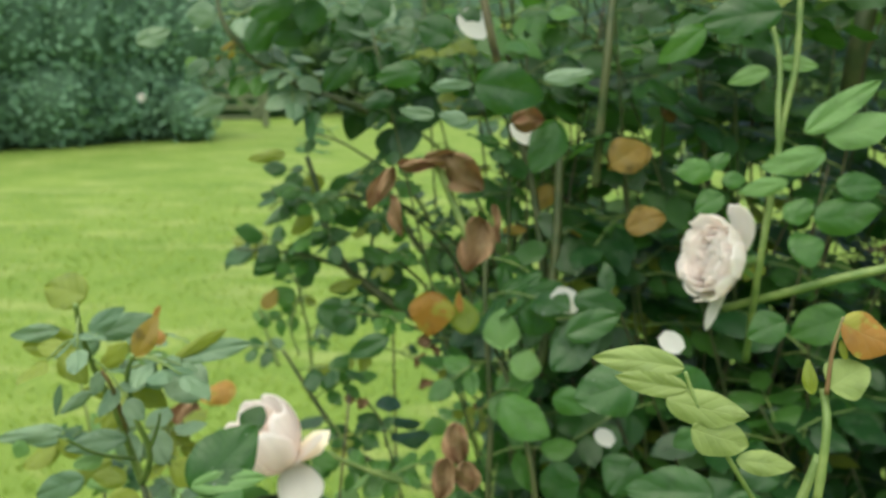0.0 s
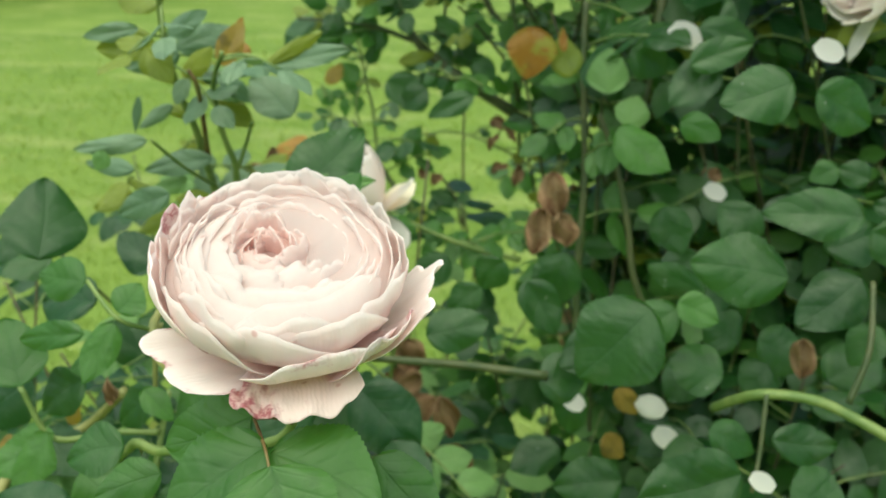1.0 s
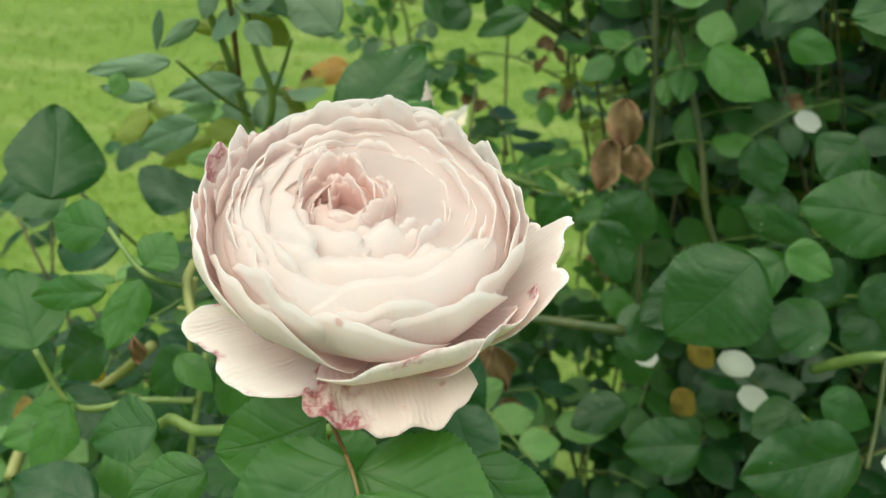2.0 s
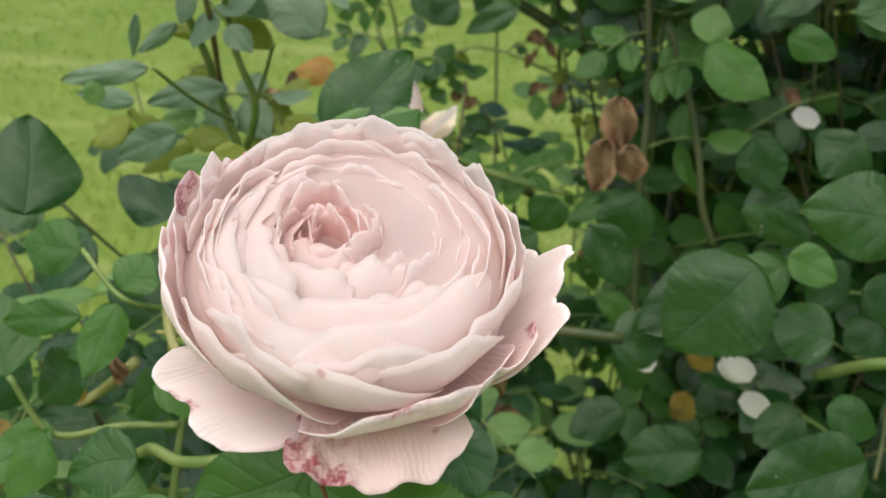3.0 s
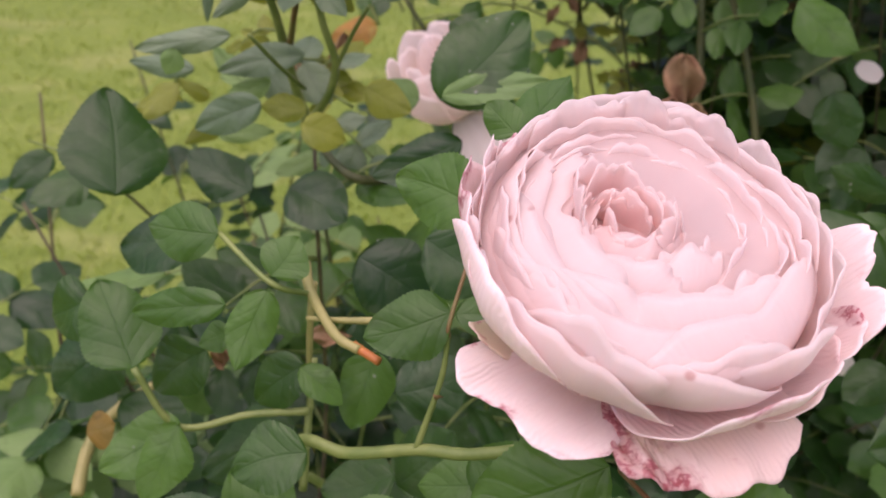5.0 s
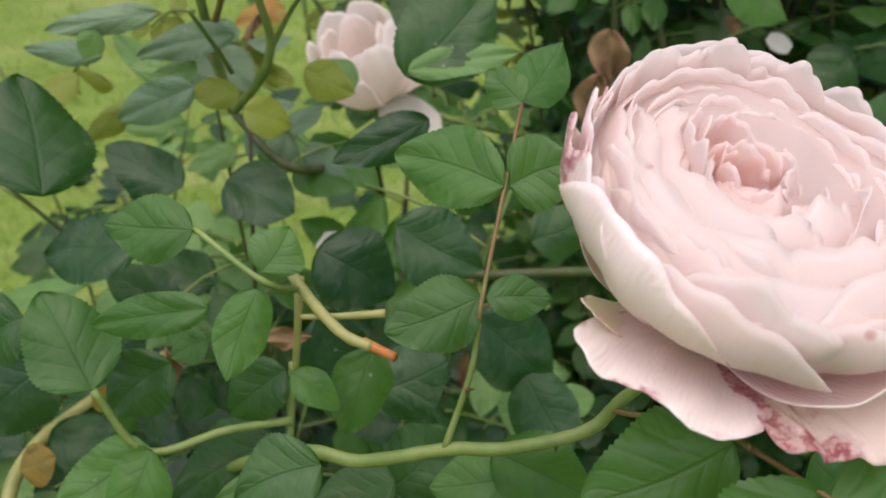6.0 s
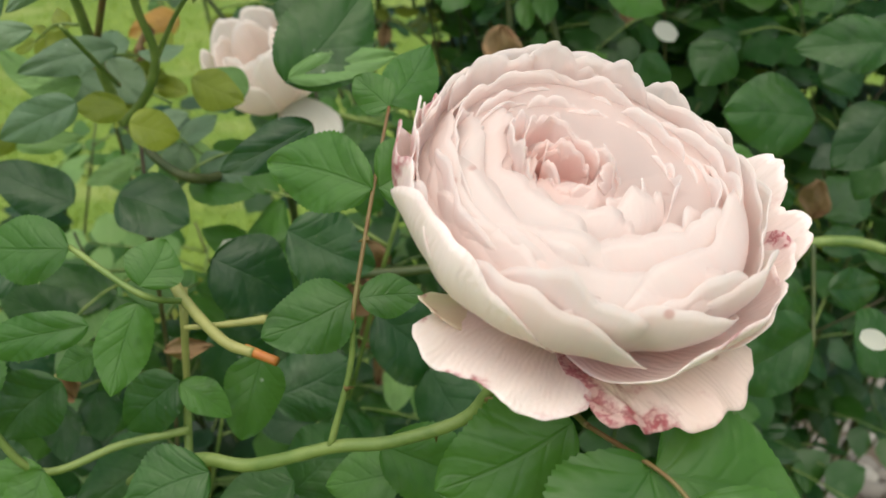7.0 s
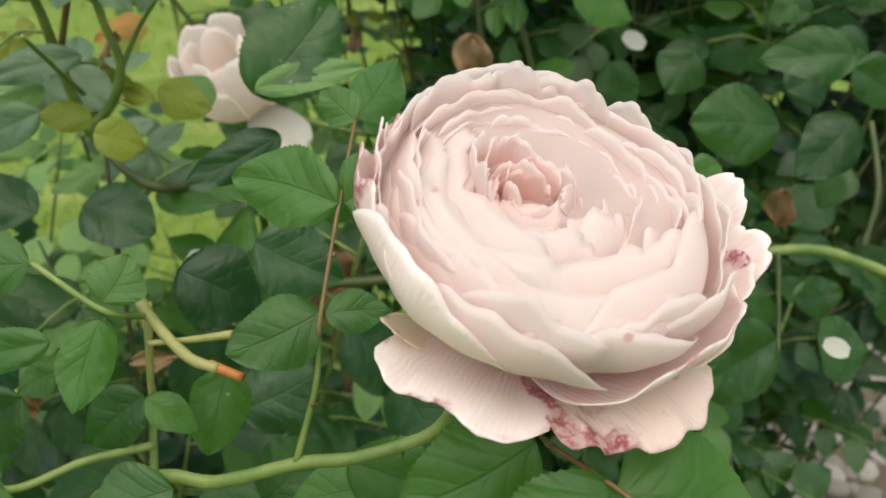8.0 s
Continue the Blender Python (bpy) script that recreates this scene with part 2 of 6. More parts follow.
def lawn_material():
    m, t, out = node_material("lawn")
    geo = t.nodes.new("ShaderNodeNewGeometry").outputs["Position"]
    n1 = noise_node(t, geo, 0.9, 4.0)
    n2 = noise_node(t, geo, 5.0, 5.0)
    n3 = noise_node(t, geo, 60.0, 4.0)
    col = mix_node(t, step_node(t, n1, 0.3, 0.7), (0.130, 0.20, 0.030), (0.187, 0.255, 0.046))
    pale = step_node(t, noise_node(t, drawn_out(t, geo), 2.0, 5.0, 0.6), 0.50, 0.66)
    col = mix_node(t, math_node(t, "MULTIPLY", pale, 0.45), col, (0.36, 0.38, 0.14))
    col = mix_node(t, step_node(t, n2, 0.55, 0.75), col, (0.27, 0.31, 0.085))
    col = mix_node(t, math_node(t, "MULTIPLY", n3, 0.3), col, (0.09, 0.17, 0.03))
    surface(t, out, col, 0.8, bump_node(t, n3, 0.8, 0.02), 0.2)
    return m


def blade_material():
    m, t, out = node_material("grass_blade")
    rnd = own_random(t)
    geo = t.nodes.new("ShaderNodeNewGeometry").outputs["Position"]
    col = mix_node(t, rnd, (0.205, 0.285, 0.044), (0.285, 0.355, 0.066))
    pale = step_node(t, noise_node(t, drawn_out(t, geo), 2.0, 5.0, 0.6), 0.50, 0.66)
    col = mix_node(t, math_node(t, "MULTIPLY", pale, 0.45), col, (0.38, 0.40, 0.15))
    surface(t, out, col, 0.55, None, 0.3, 0.35, (0.3, 0.45, 0.06))
    return m


def soil_material():
    m, t, out = node_material("soil")
    geo = t.nodes.new("ShaderNodeNewGeometry").outputs["Position"]
    n1 = noise_node(t, geo, 9.0, 6.0)
    n2 = noise_node(t, geo, 80.0, 5.0)
    col = mix_node(t, n1, (0.09, 0.068, 0.048), (0.21, 0.17, 0.125))
    col = mix_node(t, math_node(t, "MULTIPLY", n2, 0.5), col, (0.03, 0.022, 0.016))
    surface(t, out, col, 0.95, bump_node(t, n2, 0.8, 0.01), 0.15)
    return m


def stone_material():
    m, t, out = node_material("pebble")
    rnd = own_random(t)
    geo = t.nodes.new("ShaderNodeNewGeometry").outputs["Position"]
    n = noise_node(t, geo, 70.0, 5.0)
    col = mix_node(t, rnd, (0.20, 0.175, 0.15), (0.39, 0.355, 0.31))
    col = mix_node(t, math_node(t, "MULTIPLY", n, 0.45), col, (0.12, 0.10, 0.08))
    surface(t, out, col, 0.85, bump_node(t, n, 0.5, 0.004), 0.3)
    return m


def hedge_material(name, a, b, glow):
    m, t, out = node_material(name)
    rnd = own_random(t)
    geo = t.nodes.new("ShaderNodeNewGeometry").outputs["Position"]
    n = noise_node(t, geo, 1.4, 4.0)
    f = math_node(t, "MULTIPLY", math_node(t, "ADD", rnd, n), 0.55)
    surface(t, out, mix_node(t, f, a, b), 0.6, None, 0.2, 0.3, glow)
    return m


def wood_material():
    m, t, out = node_material("weathered_wood")
    geo = t.nodes.new("ShaderNodeTexCoord").outputs["Object"]
    n = noise_node(t, geo, 14.0, 6.0)
    col = mix_node(t, n, (0.13, 0.155, 0.085), (0.22, 0.24, 0.14))
    surface(t, out, col, 0.85, bump_node(t, n, 0.4, 0.004), 0.2)
    return m


LAWN, BLADE, SOIL, STONE, WOOD = lawn_material(), blade_material(), soil_material(), stone_material(), wood_material()
# hedge leaf colour lifted to hold the overcast sky's sheen
HEDGE = hedge_material("hedge_leaf_with_sheen", (0.14, 0.265, 0.165), (0.25, 0.40, 0.25), (0.16, 0.32, 0.08))
FAR = hedge_material("far_foliage", (0.06, 0.12, 0.04), (0.17, 0.26, 0.09), (0.2, 0.33, 0.08))
# solid core inside the leaf masses, only there to make them opaque
CORE = hedge_material("foliage_core", (0.09, 0.165, 0.10), (0.12, 0.21, 0.12), (0.03, 0.06, 0.02))


# ---- building helpers ----
def mesh_of(name, verts, faces, uvs=None, material=None, smooth=True):
    me = bpy.data.meshes.new(name)
    me.from_pydata([tuple(v) for v in verts], [], [tuple(int(i) for i in f) for f in faces])
    if uvs is not None:
        layer = me.uv_layers.new(name="UVMap")
        loops = np.empty(len(me.loops), dtype=np.int32)
        me.loops.foreach_get("vertex_index", loops)
        layer.data.foreach_set("uv", np.asarray(uvs, dtype=np.float32)[loops].ravel())
    if smooth:
        me.polygons.foreach_set("use_smooth", np.ones(len(me.polygons), dtype=bool))
    if material is not None:
        me.materials.append(material)
    me.update()
    return me


def part(name, me, parent, label="", m=None):
    ob = new(name, me)
    ob.parent = parent
    if m is not None:
        ob.matrix_basis = m
    if label:
        ob["label"] = label
    return ob


def thing(name, label, category, at=(0, 0, 0), group="", kind="", me=None):
    ob = new(name, me)
    ob.location = at
    return tagged(ob, label, category, group, kind)


def grid_faces(rows, cols):
    return [(i * cols + j, i * cols + j + 1, (i + 1) * cols + j + 1, (i + 1) * cols + j) for i in range(rows - 1) for j in range(cols - 1)]


def leaf_shape(seed, rows=22, cols=9, fold=0.25, curl=0.18, ripple=0.016, teeth=0.04, wither=0.0):
    """A unit leaflet: base at the origin, tip at y = 1, half a unit to each side; toothed rim, folded midrib, quilted blade."""
    rng = np.random.default_rng(seed)
    top = max((s ** 0.58) * ((1 - s) ** 0.82) for s in np.linspace(0, 1, 60))
    ph = rng.uniform(0, 6.28, 4)
    verts, uvs = [], []
    skew = rng.uniform(-0.06, 0.06)
    for i in range(rows):
        s = i / (rows - 1)
        w = 0.5 * (s ** 0.58) * ((1 - s) ** 0.82) / top if 0 < s < 1 else 0.0
        w *= 1 + 0.05 * math.sin(3 * s * 3.1 + ph[0])
        for j in range(cols):
            u = -1 + 2 * j / (cols - 1)
            edge = 1 + (teeth if i % 2 else -teeth * 0.6) * (1 if j in (0, cols - 1) else 0)
            x = u * w * edge + skew * math.sin(math.pi * s)
            y = s
            z = fold * abs(u) * w - curl * s * s
            z += ripple * math.sin(9 * s - 3.5 * abs(u) + ph[1]) * (0.3 + abs(u))
            z += 0.42 * ripple * abs(math.sin(math.pi * (5.6 * s - 1.9 * abs(u) ** 0.85))) * math.sin(math.pi * s) * (1 - 0.6 * abs(u)) * (1 if rows > 20 else 0)
            z -= 0.14 * (u * w) ** 2 * 4 * rng.uniform(0.9, 1.1)
            if wither:
                z += wither * (math.sin(7 * s + ph[2] + 3 * u) * 0.5 + math.sin(5 * u + ph[3] + 4 * s) * 0.5) * (0.25 + abs(u))
                x *= 1 - 0.3 * wither * (1 + math.sin(9 * s + ph[0]))
            verts.append((x, y, z))
            uvs.append((0.5 + 0.5 * u, s))
    return np.array(verts), grid_faces(rows, cols), np.array(uvs)


FINE = [leaf_shape(k, 46, 13, 0.10 + 0.07 * (k % 4), (0.05, 0.2, 0.32, -0.08, 0.14)[k % 5], 0.022, 0.03) for k in range(9)]
COARSE = [leaf_shape(20 + k, 8, 5, 0.15 + 0.08 * (k % 3), (0.1, 0.25, 0.35, 0.0)[k % 4], 0.02, 0.03) for k in range(6)]
DRY = [leaf_shape(40 + k, 26, 13, 0.3, 0.35, 0.03, 0.03, 0.32) for k in range(5)]
leaf_data = {}


def leaf_mesh(kind, k):
    shapes = DRY if kind == "brown" else FINE
    key = (kind, k % len(shapes))
    if key not in leaf_data:
        v, f, uv = shapes[key[1]]
        leaf_data[key] = mesh_of(kind + "_leaflet", v, f, uv, LEAF[kind])
    return leaf_data[key]


def blade_pose(base, tip, width, face):
    """Where a unit leaflet goes that runs from base to tip and turns its upper side to face."""
    base, tip = Vector(base), Vector(tip)
    y = tip - base
    n = Vector(face)
    x = y.cross(n).normalized()
    z = x.cross(y).normalized()
    m = Matrix((x * width, y, z * (0.5 * (width + y.length)))).transposed().to_4x4()
    m.translation = base
    return m


serial = [0]


def leaflet(plant, kind, base, tip, width, face, name="leaf"):
    serial[0] += 1
    return part(name, leaf_mesh(kind, serial[0] * 5 + serial[0] // 3), plant, m=plant.matrix_world.inverted() @ blade_pose(base, tip, width, face))


def spline(points, n):
    """Points along a smooth line through the given ones."""
    p = [np.array(q, float) for q in points]
    p = [2 * p[0] - p[1]] + p + [2 * p[-1] - p[-2]]
    res = []
    for i in range(1, len(p) - 2):
        for s in np.linspace(0, 1, n, endpoint=False):
            a, b, c, d = p[i - 1], p[i], p[i + 1], p[i + 2]
            res.append(0.5 * (2 * b + (c - a) * s + (2 * a - 5 * b + 4 * c - d) * s * s + (3 * b - a - 3 * c + d) * s ** 3))
    res.append(p[-2])
    return np.array(res)


def tube(points, r0, r1, n=8, sides=8, knots=0.0, seed=1):
    line = spline(points, n)
    rng = np.random.default_rng(seed)
    verts, faces, uvs = [], [], []
    up = np.array((0.31, 0.2, 0.93))
    for i, q in enumerate(line):
        d = line[min(i + 1, len(line) - 1)] - line[max(i - 1, 0)]
        d = d / (np.linalg.norm(d) + 1e-9)
        a = np.cross(d, up)
        a /= np.linalg.norm(a) + 1e-9
        b = np.cross(d, a)
        s = i / (len(line) - 1)
        r = (r0 + (r1 - r0) * s) * (1 + knots * rng.uniform(-1, 1))
        for k in range(sides):
            g = 2 * math.pi * k / sides
            verts.append(q + r * (math.cos(g) * a + math.sin(g) * b))
            uvs.append((k / sides, s))
    for i in range(len(line) - 1):
        for k in range(sides):
            k2 = (k + 1) % sides
            faces.append((i * sides + k, i * sides + k2, (i + 1) * sides + k2, (i + 1) * sides + k))
    faces.append(tuple(range(sides))[::-1])
    faces.append(tuple((len(line) - 1) * sides + k for k in range(sides)))
    return np.array(verts), faces, np.array(uvs)


def cane(plant, kind, points, r0, r1, name="cane", label="", knots=0.05):
    v, f, uv = tube(points, r0, r1, 8, 9, knots, len(points) + int(1e4 * r0))
    v = v - np.array(plant.matrix_world.translation)
    return part(name, mesh_of(name, v, f, uv, STEM[kind]), plant, label)


def thorn(plant, at, way, size=0.004):
    at, way = Vector(at), Vector(way).normalized()
    side = way.orthogonal().normalized()
    other = way.cross(side)
    o = plant.matrix_world.translation
    ring = [at - o + size * 0.35 * (math.cos(g) * side + math.sin(g) * other) for g in (0, 1.57, 3.14, 4.71)]
    verts = ring + [at - o + way * size - Vector((0, 0, size * 0.3))]
    part("thorn", mesh_of("thorn", verts, [(0, 1, 4), (1, 2, 4), (2, 3, 4), (3, 0, 4)], None, STEM["reddish"]), plant)


class Pile:
    """Gathers many small pieces into one mesh."""

    def __init__(self):
        self.v, self.f, self.uv, self.n = [], [], [], 0

    def add(self, v, f, uv=None):
        self.v.append(v)
        self.f.extend(tuple(i + self.n for i in q) for q in f)
        self.uv.append(uv if uv is not None else np.zeros((len(v), 2)))
        self.n += len(v)

    def add_leaf(self, k, m):
        v, f, uv = COARSE[k % len(COARSE)]
        a = np.array(m)
        self.add(v @ a[:3, :3].T + a[:3, 3], f, uv)

    def mesh(self, name, material):
        return mesh_of(name, np.concatenate(self.v), self.f, np.concatenate(self.uv), material)


# ---- rose bloom ----
def petal_shape(profile, azimuth, width, rows, cols, seed, ragged=0.05, cup=1.0, roll=0.0, centre=(0.0, 0.0), twist=0.0, heart=0.0, thick=0.00022, crumple=0.0, lobes=0.0, notch=0.0, wavy=1.0, tongue=0.0, slant=0.0):
    """One petal: a radial profile (r, h) from claw to lip, spread to its width round the axis, with a wavy lip and real thickness."""
    rng = np.random.default_rng(seed)
    p = [np.array(q, float) for q in profile]
    ph = rng.uniform(0, 6.28, 6)
    verts, uvs = [], []
    for i in range(rows):
        for j in range(cols):
            u = -1 + 2 * j / (cols - 1)
            lip = 1 - ragged * (0.6 * math.sin(4.2 * u + ph[0]) + 0.3 * math.sin(9 * u + ph[1]) + 0.14 * math.sin(19 * u + ph[2])) - heart * math.exp(-(u / 0.25) ** 2)
            if lobes:
                lip -= notch * (1 - abs(math.sin(lobes * u + ph[3]))) ** 2 + 0.4 * notch * (1 - abs(math.sin(2.7 * lobes * u + ph[4]))) ** 2
            lip -= 0.20 * abs(u) ** 3.6 + tongue * abs(u) ** 2.0
            s = (i / (rows - 1)) * lip
            q = (1 - s) ** 3 * p[0] + 3 * (1 - s) ** 2 * s * p[1] + 3 * (1 - s) * s * s * p[2] + s ** 3 * p[3]
            w = width * (0.16 + 0.84 * math.sin(min(1.0, s * 1.25) * math.pi / 2) ** 0.9)
            r, h = q
            bend = max(r, 0.006) if cup >= 1 else max(r, 0.006) / max(cup, 0.08)
            g = u * w / bend
            x = r - bend * (1 - math.cos(g))
            y = bend * math.sin(g)
            h += (roll * (abs(u) ** 2.5) + slant * u) * s * 0.01
            wave = wavy * min(1.0, width / 0.016) ** 1.5
            h += wave * (0.0011 * math.sin(6 * u + ph[3]) * s * s + 0.0005 * math.sin(13 * u + 4 * s + ph[4]) * s)
            x += wave * (0.0010 * math.sin(5 * u + ph[5]) * s + 0.0005 * math.sin(14 * u + ph[2]) * s ** 4) + twist * u * s * 0.006
            if crumple:
                near = max(0.0, 1 - math.hypot(0.8 * (u + 1), 1.7 * (1 - s)))
                h += crumple * near * (0.0022 * math.sin(17 * u + 9 * s) + 0.0014 * math.sin(29 * u - 21 * s))
                x += crumple * near * (0.0016 * math.sin(23 * s + 12 * u) - 0.0030 * near)
                y += crumple * near * 0.0018 * (0.6 + 0.5 * math.sin(15 * s))
            verts.append((x, y, h))
            uvs.append((0.5 + 0.5 * u, i / (rows - 1)))
    v = np.array(verts)
    c, s_ = math.cos(azimuth), math.sin(azimuth)
    v = np.stack([v[:, 0] * c - v[:, 1] * s_ + centre[0], v[:, 0] * s_ + v[:, 1] * c + centre[1], v[:, 2]], 1)
    g = v.reshape(rows, cols, 3)
    n = np.cross(np.gradient(g, axis=0), np.gradient(g, axis=1)).reshape(-1, 3)
    n /= np.linalg.norm(n, axis=1, keepdims=True) + 1e-12
    f = grid_faces(rows, cols)
    k = rows * cols
    both = np.concatenate([v + n * thick * 0.5, v - n * thick * 0.5])
    faces = f + [tuple(i + k for i in reversed(q)) for q in f]
    ring = [i * cols for i in range(rows)] + [(rows - 1) * cols + j for j in range(1, cols)] + [i * cols + cols - 1 for i in range(rows - 2, -1, -1)] + [j for j in range(cols - 2, 0, -1)]
    faces += [(ring[a], ring[(a + 1) % len(ring)], ring[(a + 1) % len(ring)] + k, ring[a] + k) for a in range(len(ring))]
    return both, faces, np.concatenate([uvs, uvs])


def petal(flower, profile, deg, width, seed, kind=0, rows=14, cols=13, label="", **more):
    v, f, uv = petal_shape(profile, radians(deg), width, rows, cols, seed, **more)
    return part("petal", mesh_of("petal", v, f, uv, PETAL[kind]), flower, label)


def cup(r, h, belly=1.12, lean=1.0, over=0.0):
    """An upright petal's profile; over: how far its lip curls in over the heart."""
    return [(0.003, 0.0), (r * (0.55 + 0.25 * over), 0.002), (r * (belly + 0.10 * over), h * (0.5 + 0.47 * over)), (r * (lean - 0.26 * over), h)]


def full_heart(flower, seed, size=1.0, shift=(-0.007, 0.004), kind=0):
    """The dense heart of a full-blown bloom: broad petals shingled on each other, which close over the eye in front and lie back
    behind it, and crumpled small ones standing round an off-centre eye."""
    rng = random.Random(seed)
    count = (7, 6, 7, 6, 6, 6, 5)
    for k, n in enumerate(count):
        f = k / (len(count) - 1)
        r = 0.0312 - 0.0200 * f
        turn = rng.uniform(0, 360)
        for i in range(n):
            deg = turn + 360 * (i + rng.uniform(-0.25, 0.25)) / n
            back = math.cos(radians(deg - 118))
            rr = r * size * rng.uniform(0.965, 1.035)
            hh = (0.0357 + 0.0006 * math.sin(math.pi * f) + (0.17 if back > 0 else 0.12) * r * back) * size * rng.uniform(0.98, 1.015)
            lean = (0.945 + (0.15 if back > 0 else 0.06) * back) * rng.uniform(0.97, 1.03)
            over = min(1.0, max(0.0, 0.25 - 1.1 * back)) * rng.uniform(0.85, 1.1)
            petal(flower, cup(rr, hh, 1.07 - 0.05 * max(0.0, back) + 0.03 * rng.random(), lean, over), deg, max(0.0065 * size, rr * rng.uniform(0.85, 1.08)), seed * 100 + k * 20 + i,
                  rows=15, cols=17, ragged=0.022 + 0.045 * f * rng.random(), centre=(shift[0] * f + rng.uniform(-0.0008, 0.0008) * size, shift[1] * f + rng.uniform(-0.0008, 0.0008) * size),
                  twist=rng.uniform(-0.4, 0.4), heart=rng.choice((0, 0, 0.03)), kind=kind)
    for i in range(19):
        f = (i + 0.5) / 19
        rr = (0.0036 + 0.0070 * f) * size
        deg = 137.5 * i + rng.uniform(-30, 30)
        back = math.cos(radians(deg - 118))
        hh = (0.0342 + 0.0024 * min(1.0, 1.5 * f) + 0.10 * rr / size * back + rng.uniform(-0.0008, 0.0008)) * size
        petal(flower, cup(rr, hh, rng.uniform(1.0, 1.15), rng.uniform(0.85, 1.0) + (0.16 if back > 0 else 0.05) * back), deg, rng.uniform(0.0055, 0.0085) * size, seed * 100 + 300 + i,
              rows=13, cols=17, ragged=rng.uniform(0.05, 0.10), centre=(shift[0] + rng.uniform(-0.0014, 0.0014) * size, shift[1] + rng.uniform(-0.0014, 0.0014) * size),
              twist=rng.uniform(-0.8, 0.8), heart=rng.choice((0, 0.02, 0.05)), kind=kind)


def axis_pose(at, axis, right):
    z = Vector(axis).normalized()
    x = (Vector(right) - z * Vector(right).dot(z)).normalized()
    m = Matrix((x, z.cross(x), z)).transposed().to_4x4()
    m.translation = at
    return m


# ---- ground, lawn, bed ----
def lawn_sheet():
    xs = [-900, -300, -100, -40] + list(np.linspace(-20, 12, 33)) + [40, 100, 300, 900]
    ys = [-900, -300, -60] + list(np.linspace(-10, 24, 35)) + [60, 150, 400, 900]
    verts = [(x, y, 0.012 * noise.noise((x * 0.5, y * 0.5, 3.0)) if abs(x) < 25 and abs(y) < 30 else 0.0) for y in ys for x in xs]
    faces = grid_faces(len(ys), len(xs))
    return mesh_of("lawn", verts, faces, None, LAWN)


tagged(new("ground", lawn_sheet()), "mown green lawn with paler worn patches", "lawn", kind="structure")


def grass():
    rng = np.random.default_rng(7)
    pile = Pile()
    n = 0
    while n < 110000:
        d, a = 0.3 + 9.5 * (1 - math.sqrt(1 - rng.random())), rng.uniform(0, 6.28)
        x, y = d * math.sin(a), d * math.cos(a)
        if (x - 1.05) ** 2 / 0.62 + (y - 1.2) ** 2 / 0.8 < 1:
            continue
        h = rng.uniform(0.012, 0.032) * (1 + 0.06 * d)
        w = 0.0018 * (1 + 0.45 * d)
        g = rng.uniform(0, 6.28)
        lean = rng.uniform(0.5, 1.7) * h
        k = rng.uniform(0, 6.28)
        a = np.array((math.cos(g) * w, math.sin(g) * w, 0))
        b = np.array((x, y, -0.004))
        m = b + np.array((math.cos(k) * lean * 0.35, math.sin(k) * lean * 0.35, h * 0.6))
        t = b + np.array((math.cos(k) * lean, math.sin(k) * lean, h))
        pile.add(np.array((b - a, b + a, m + a * 0.7, m - a * 0.7, t)), [(0, 1, 2, 3), (3, 2, 4)])
        n += 1
    return pile.mesh("grass", BLADE)


tagged(new("grass", grass()), "short mown green grass blades of the lawn", "grass", kind="stuff")


def bed():
    verts, faces = [(1.05, 1.2, 0.03)], []
    for k in range(48):
        g = 2 * math.pi * k / 48
        wob = 1 + 0.05 * math.sin(5 * g) + 0.03 * math.sin(11 * g)
        verts.append((1.05 + 0.66 * wob * math.cos(g), 1.2 + 0.76 * wob * math.sin(g), 0.03))
        verts.append((1.05 + 0.74 * wob * math.cos(g), 1.2 + 0.84 * wob * math.sin(g), -0.02))
    for k in range(48):
        a, b = 1 + 2 * k, 1 + 2 * ((k + 1) % 48)
        faces += [(0, a, b), (a, a + 1, b + 1, b)]
    return mesh_of("flower_bed", verts, faces, None, SOIL)


tagged(new("flower_bed", bed()), "bare brown soil bed under the rose bush", "flower bed", kind="structure")


def pebbles():
    rng = np.random.default_rng(9)
    pile = Pile()
    for _ in range(900):
        g, q = rng.uniform(0, 6.28), math.sqrt(rng.random())
        c = np.array((1.05 + 0.63 * q * math.cos(g), 1.2 + 0.72 * q * math.sin(g), 0.034))
        s = rng.uniform(0.009, 0.032)
        v, f, _ = tube([(0, 0, -0.5), (0, 0, 0), (0, 0, 0.5)], 1, 1, 3, 7)
        v = np.array(v)
        v[:, :2] *= (0.25 + 0.85 * np.sqrt(np.clip(1 - (v[:, 2:3] * 2) ** 2, 0, 1))) * (1, rng.uniform(0.6, 1))
        r = np.array(Euler((rng.uniform(-0.3, 0.3), rng.uniform(-0.3, 0.3), rng.uniform(0, 6))).to_matrix())
        pile.add((v * s) @ r.T + c, f)
    return pile.mesh("pebbles", STONE)


tagged(new("pebbles", pebbles()), "grey-brown pebbles scattered on the soil bed", "pebbles", kind="stuff")


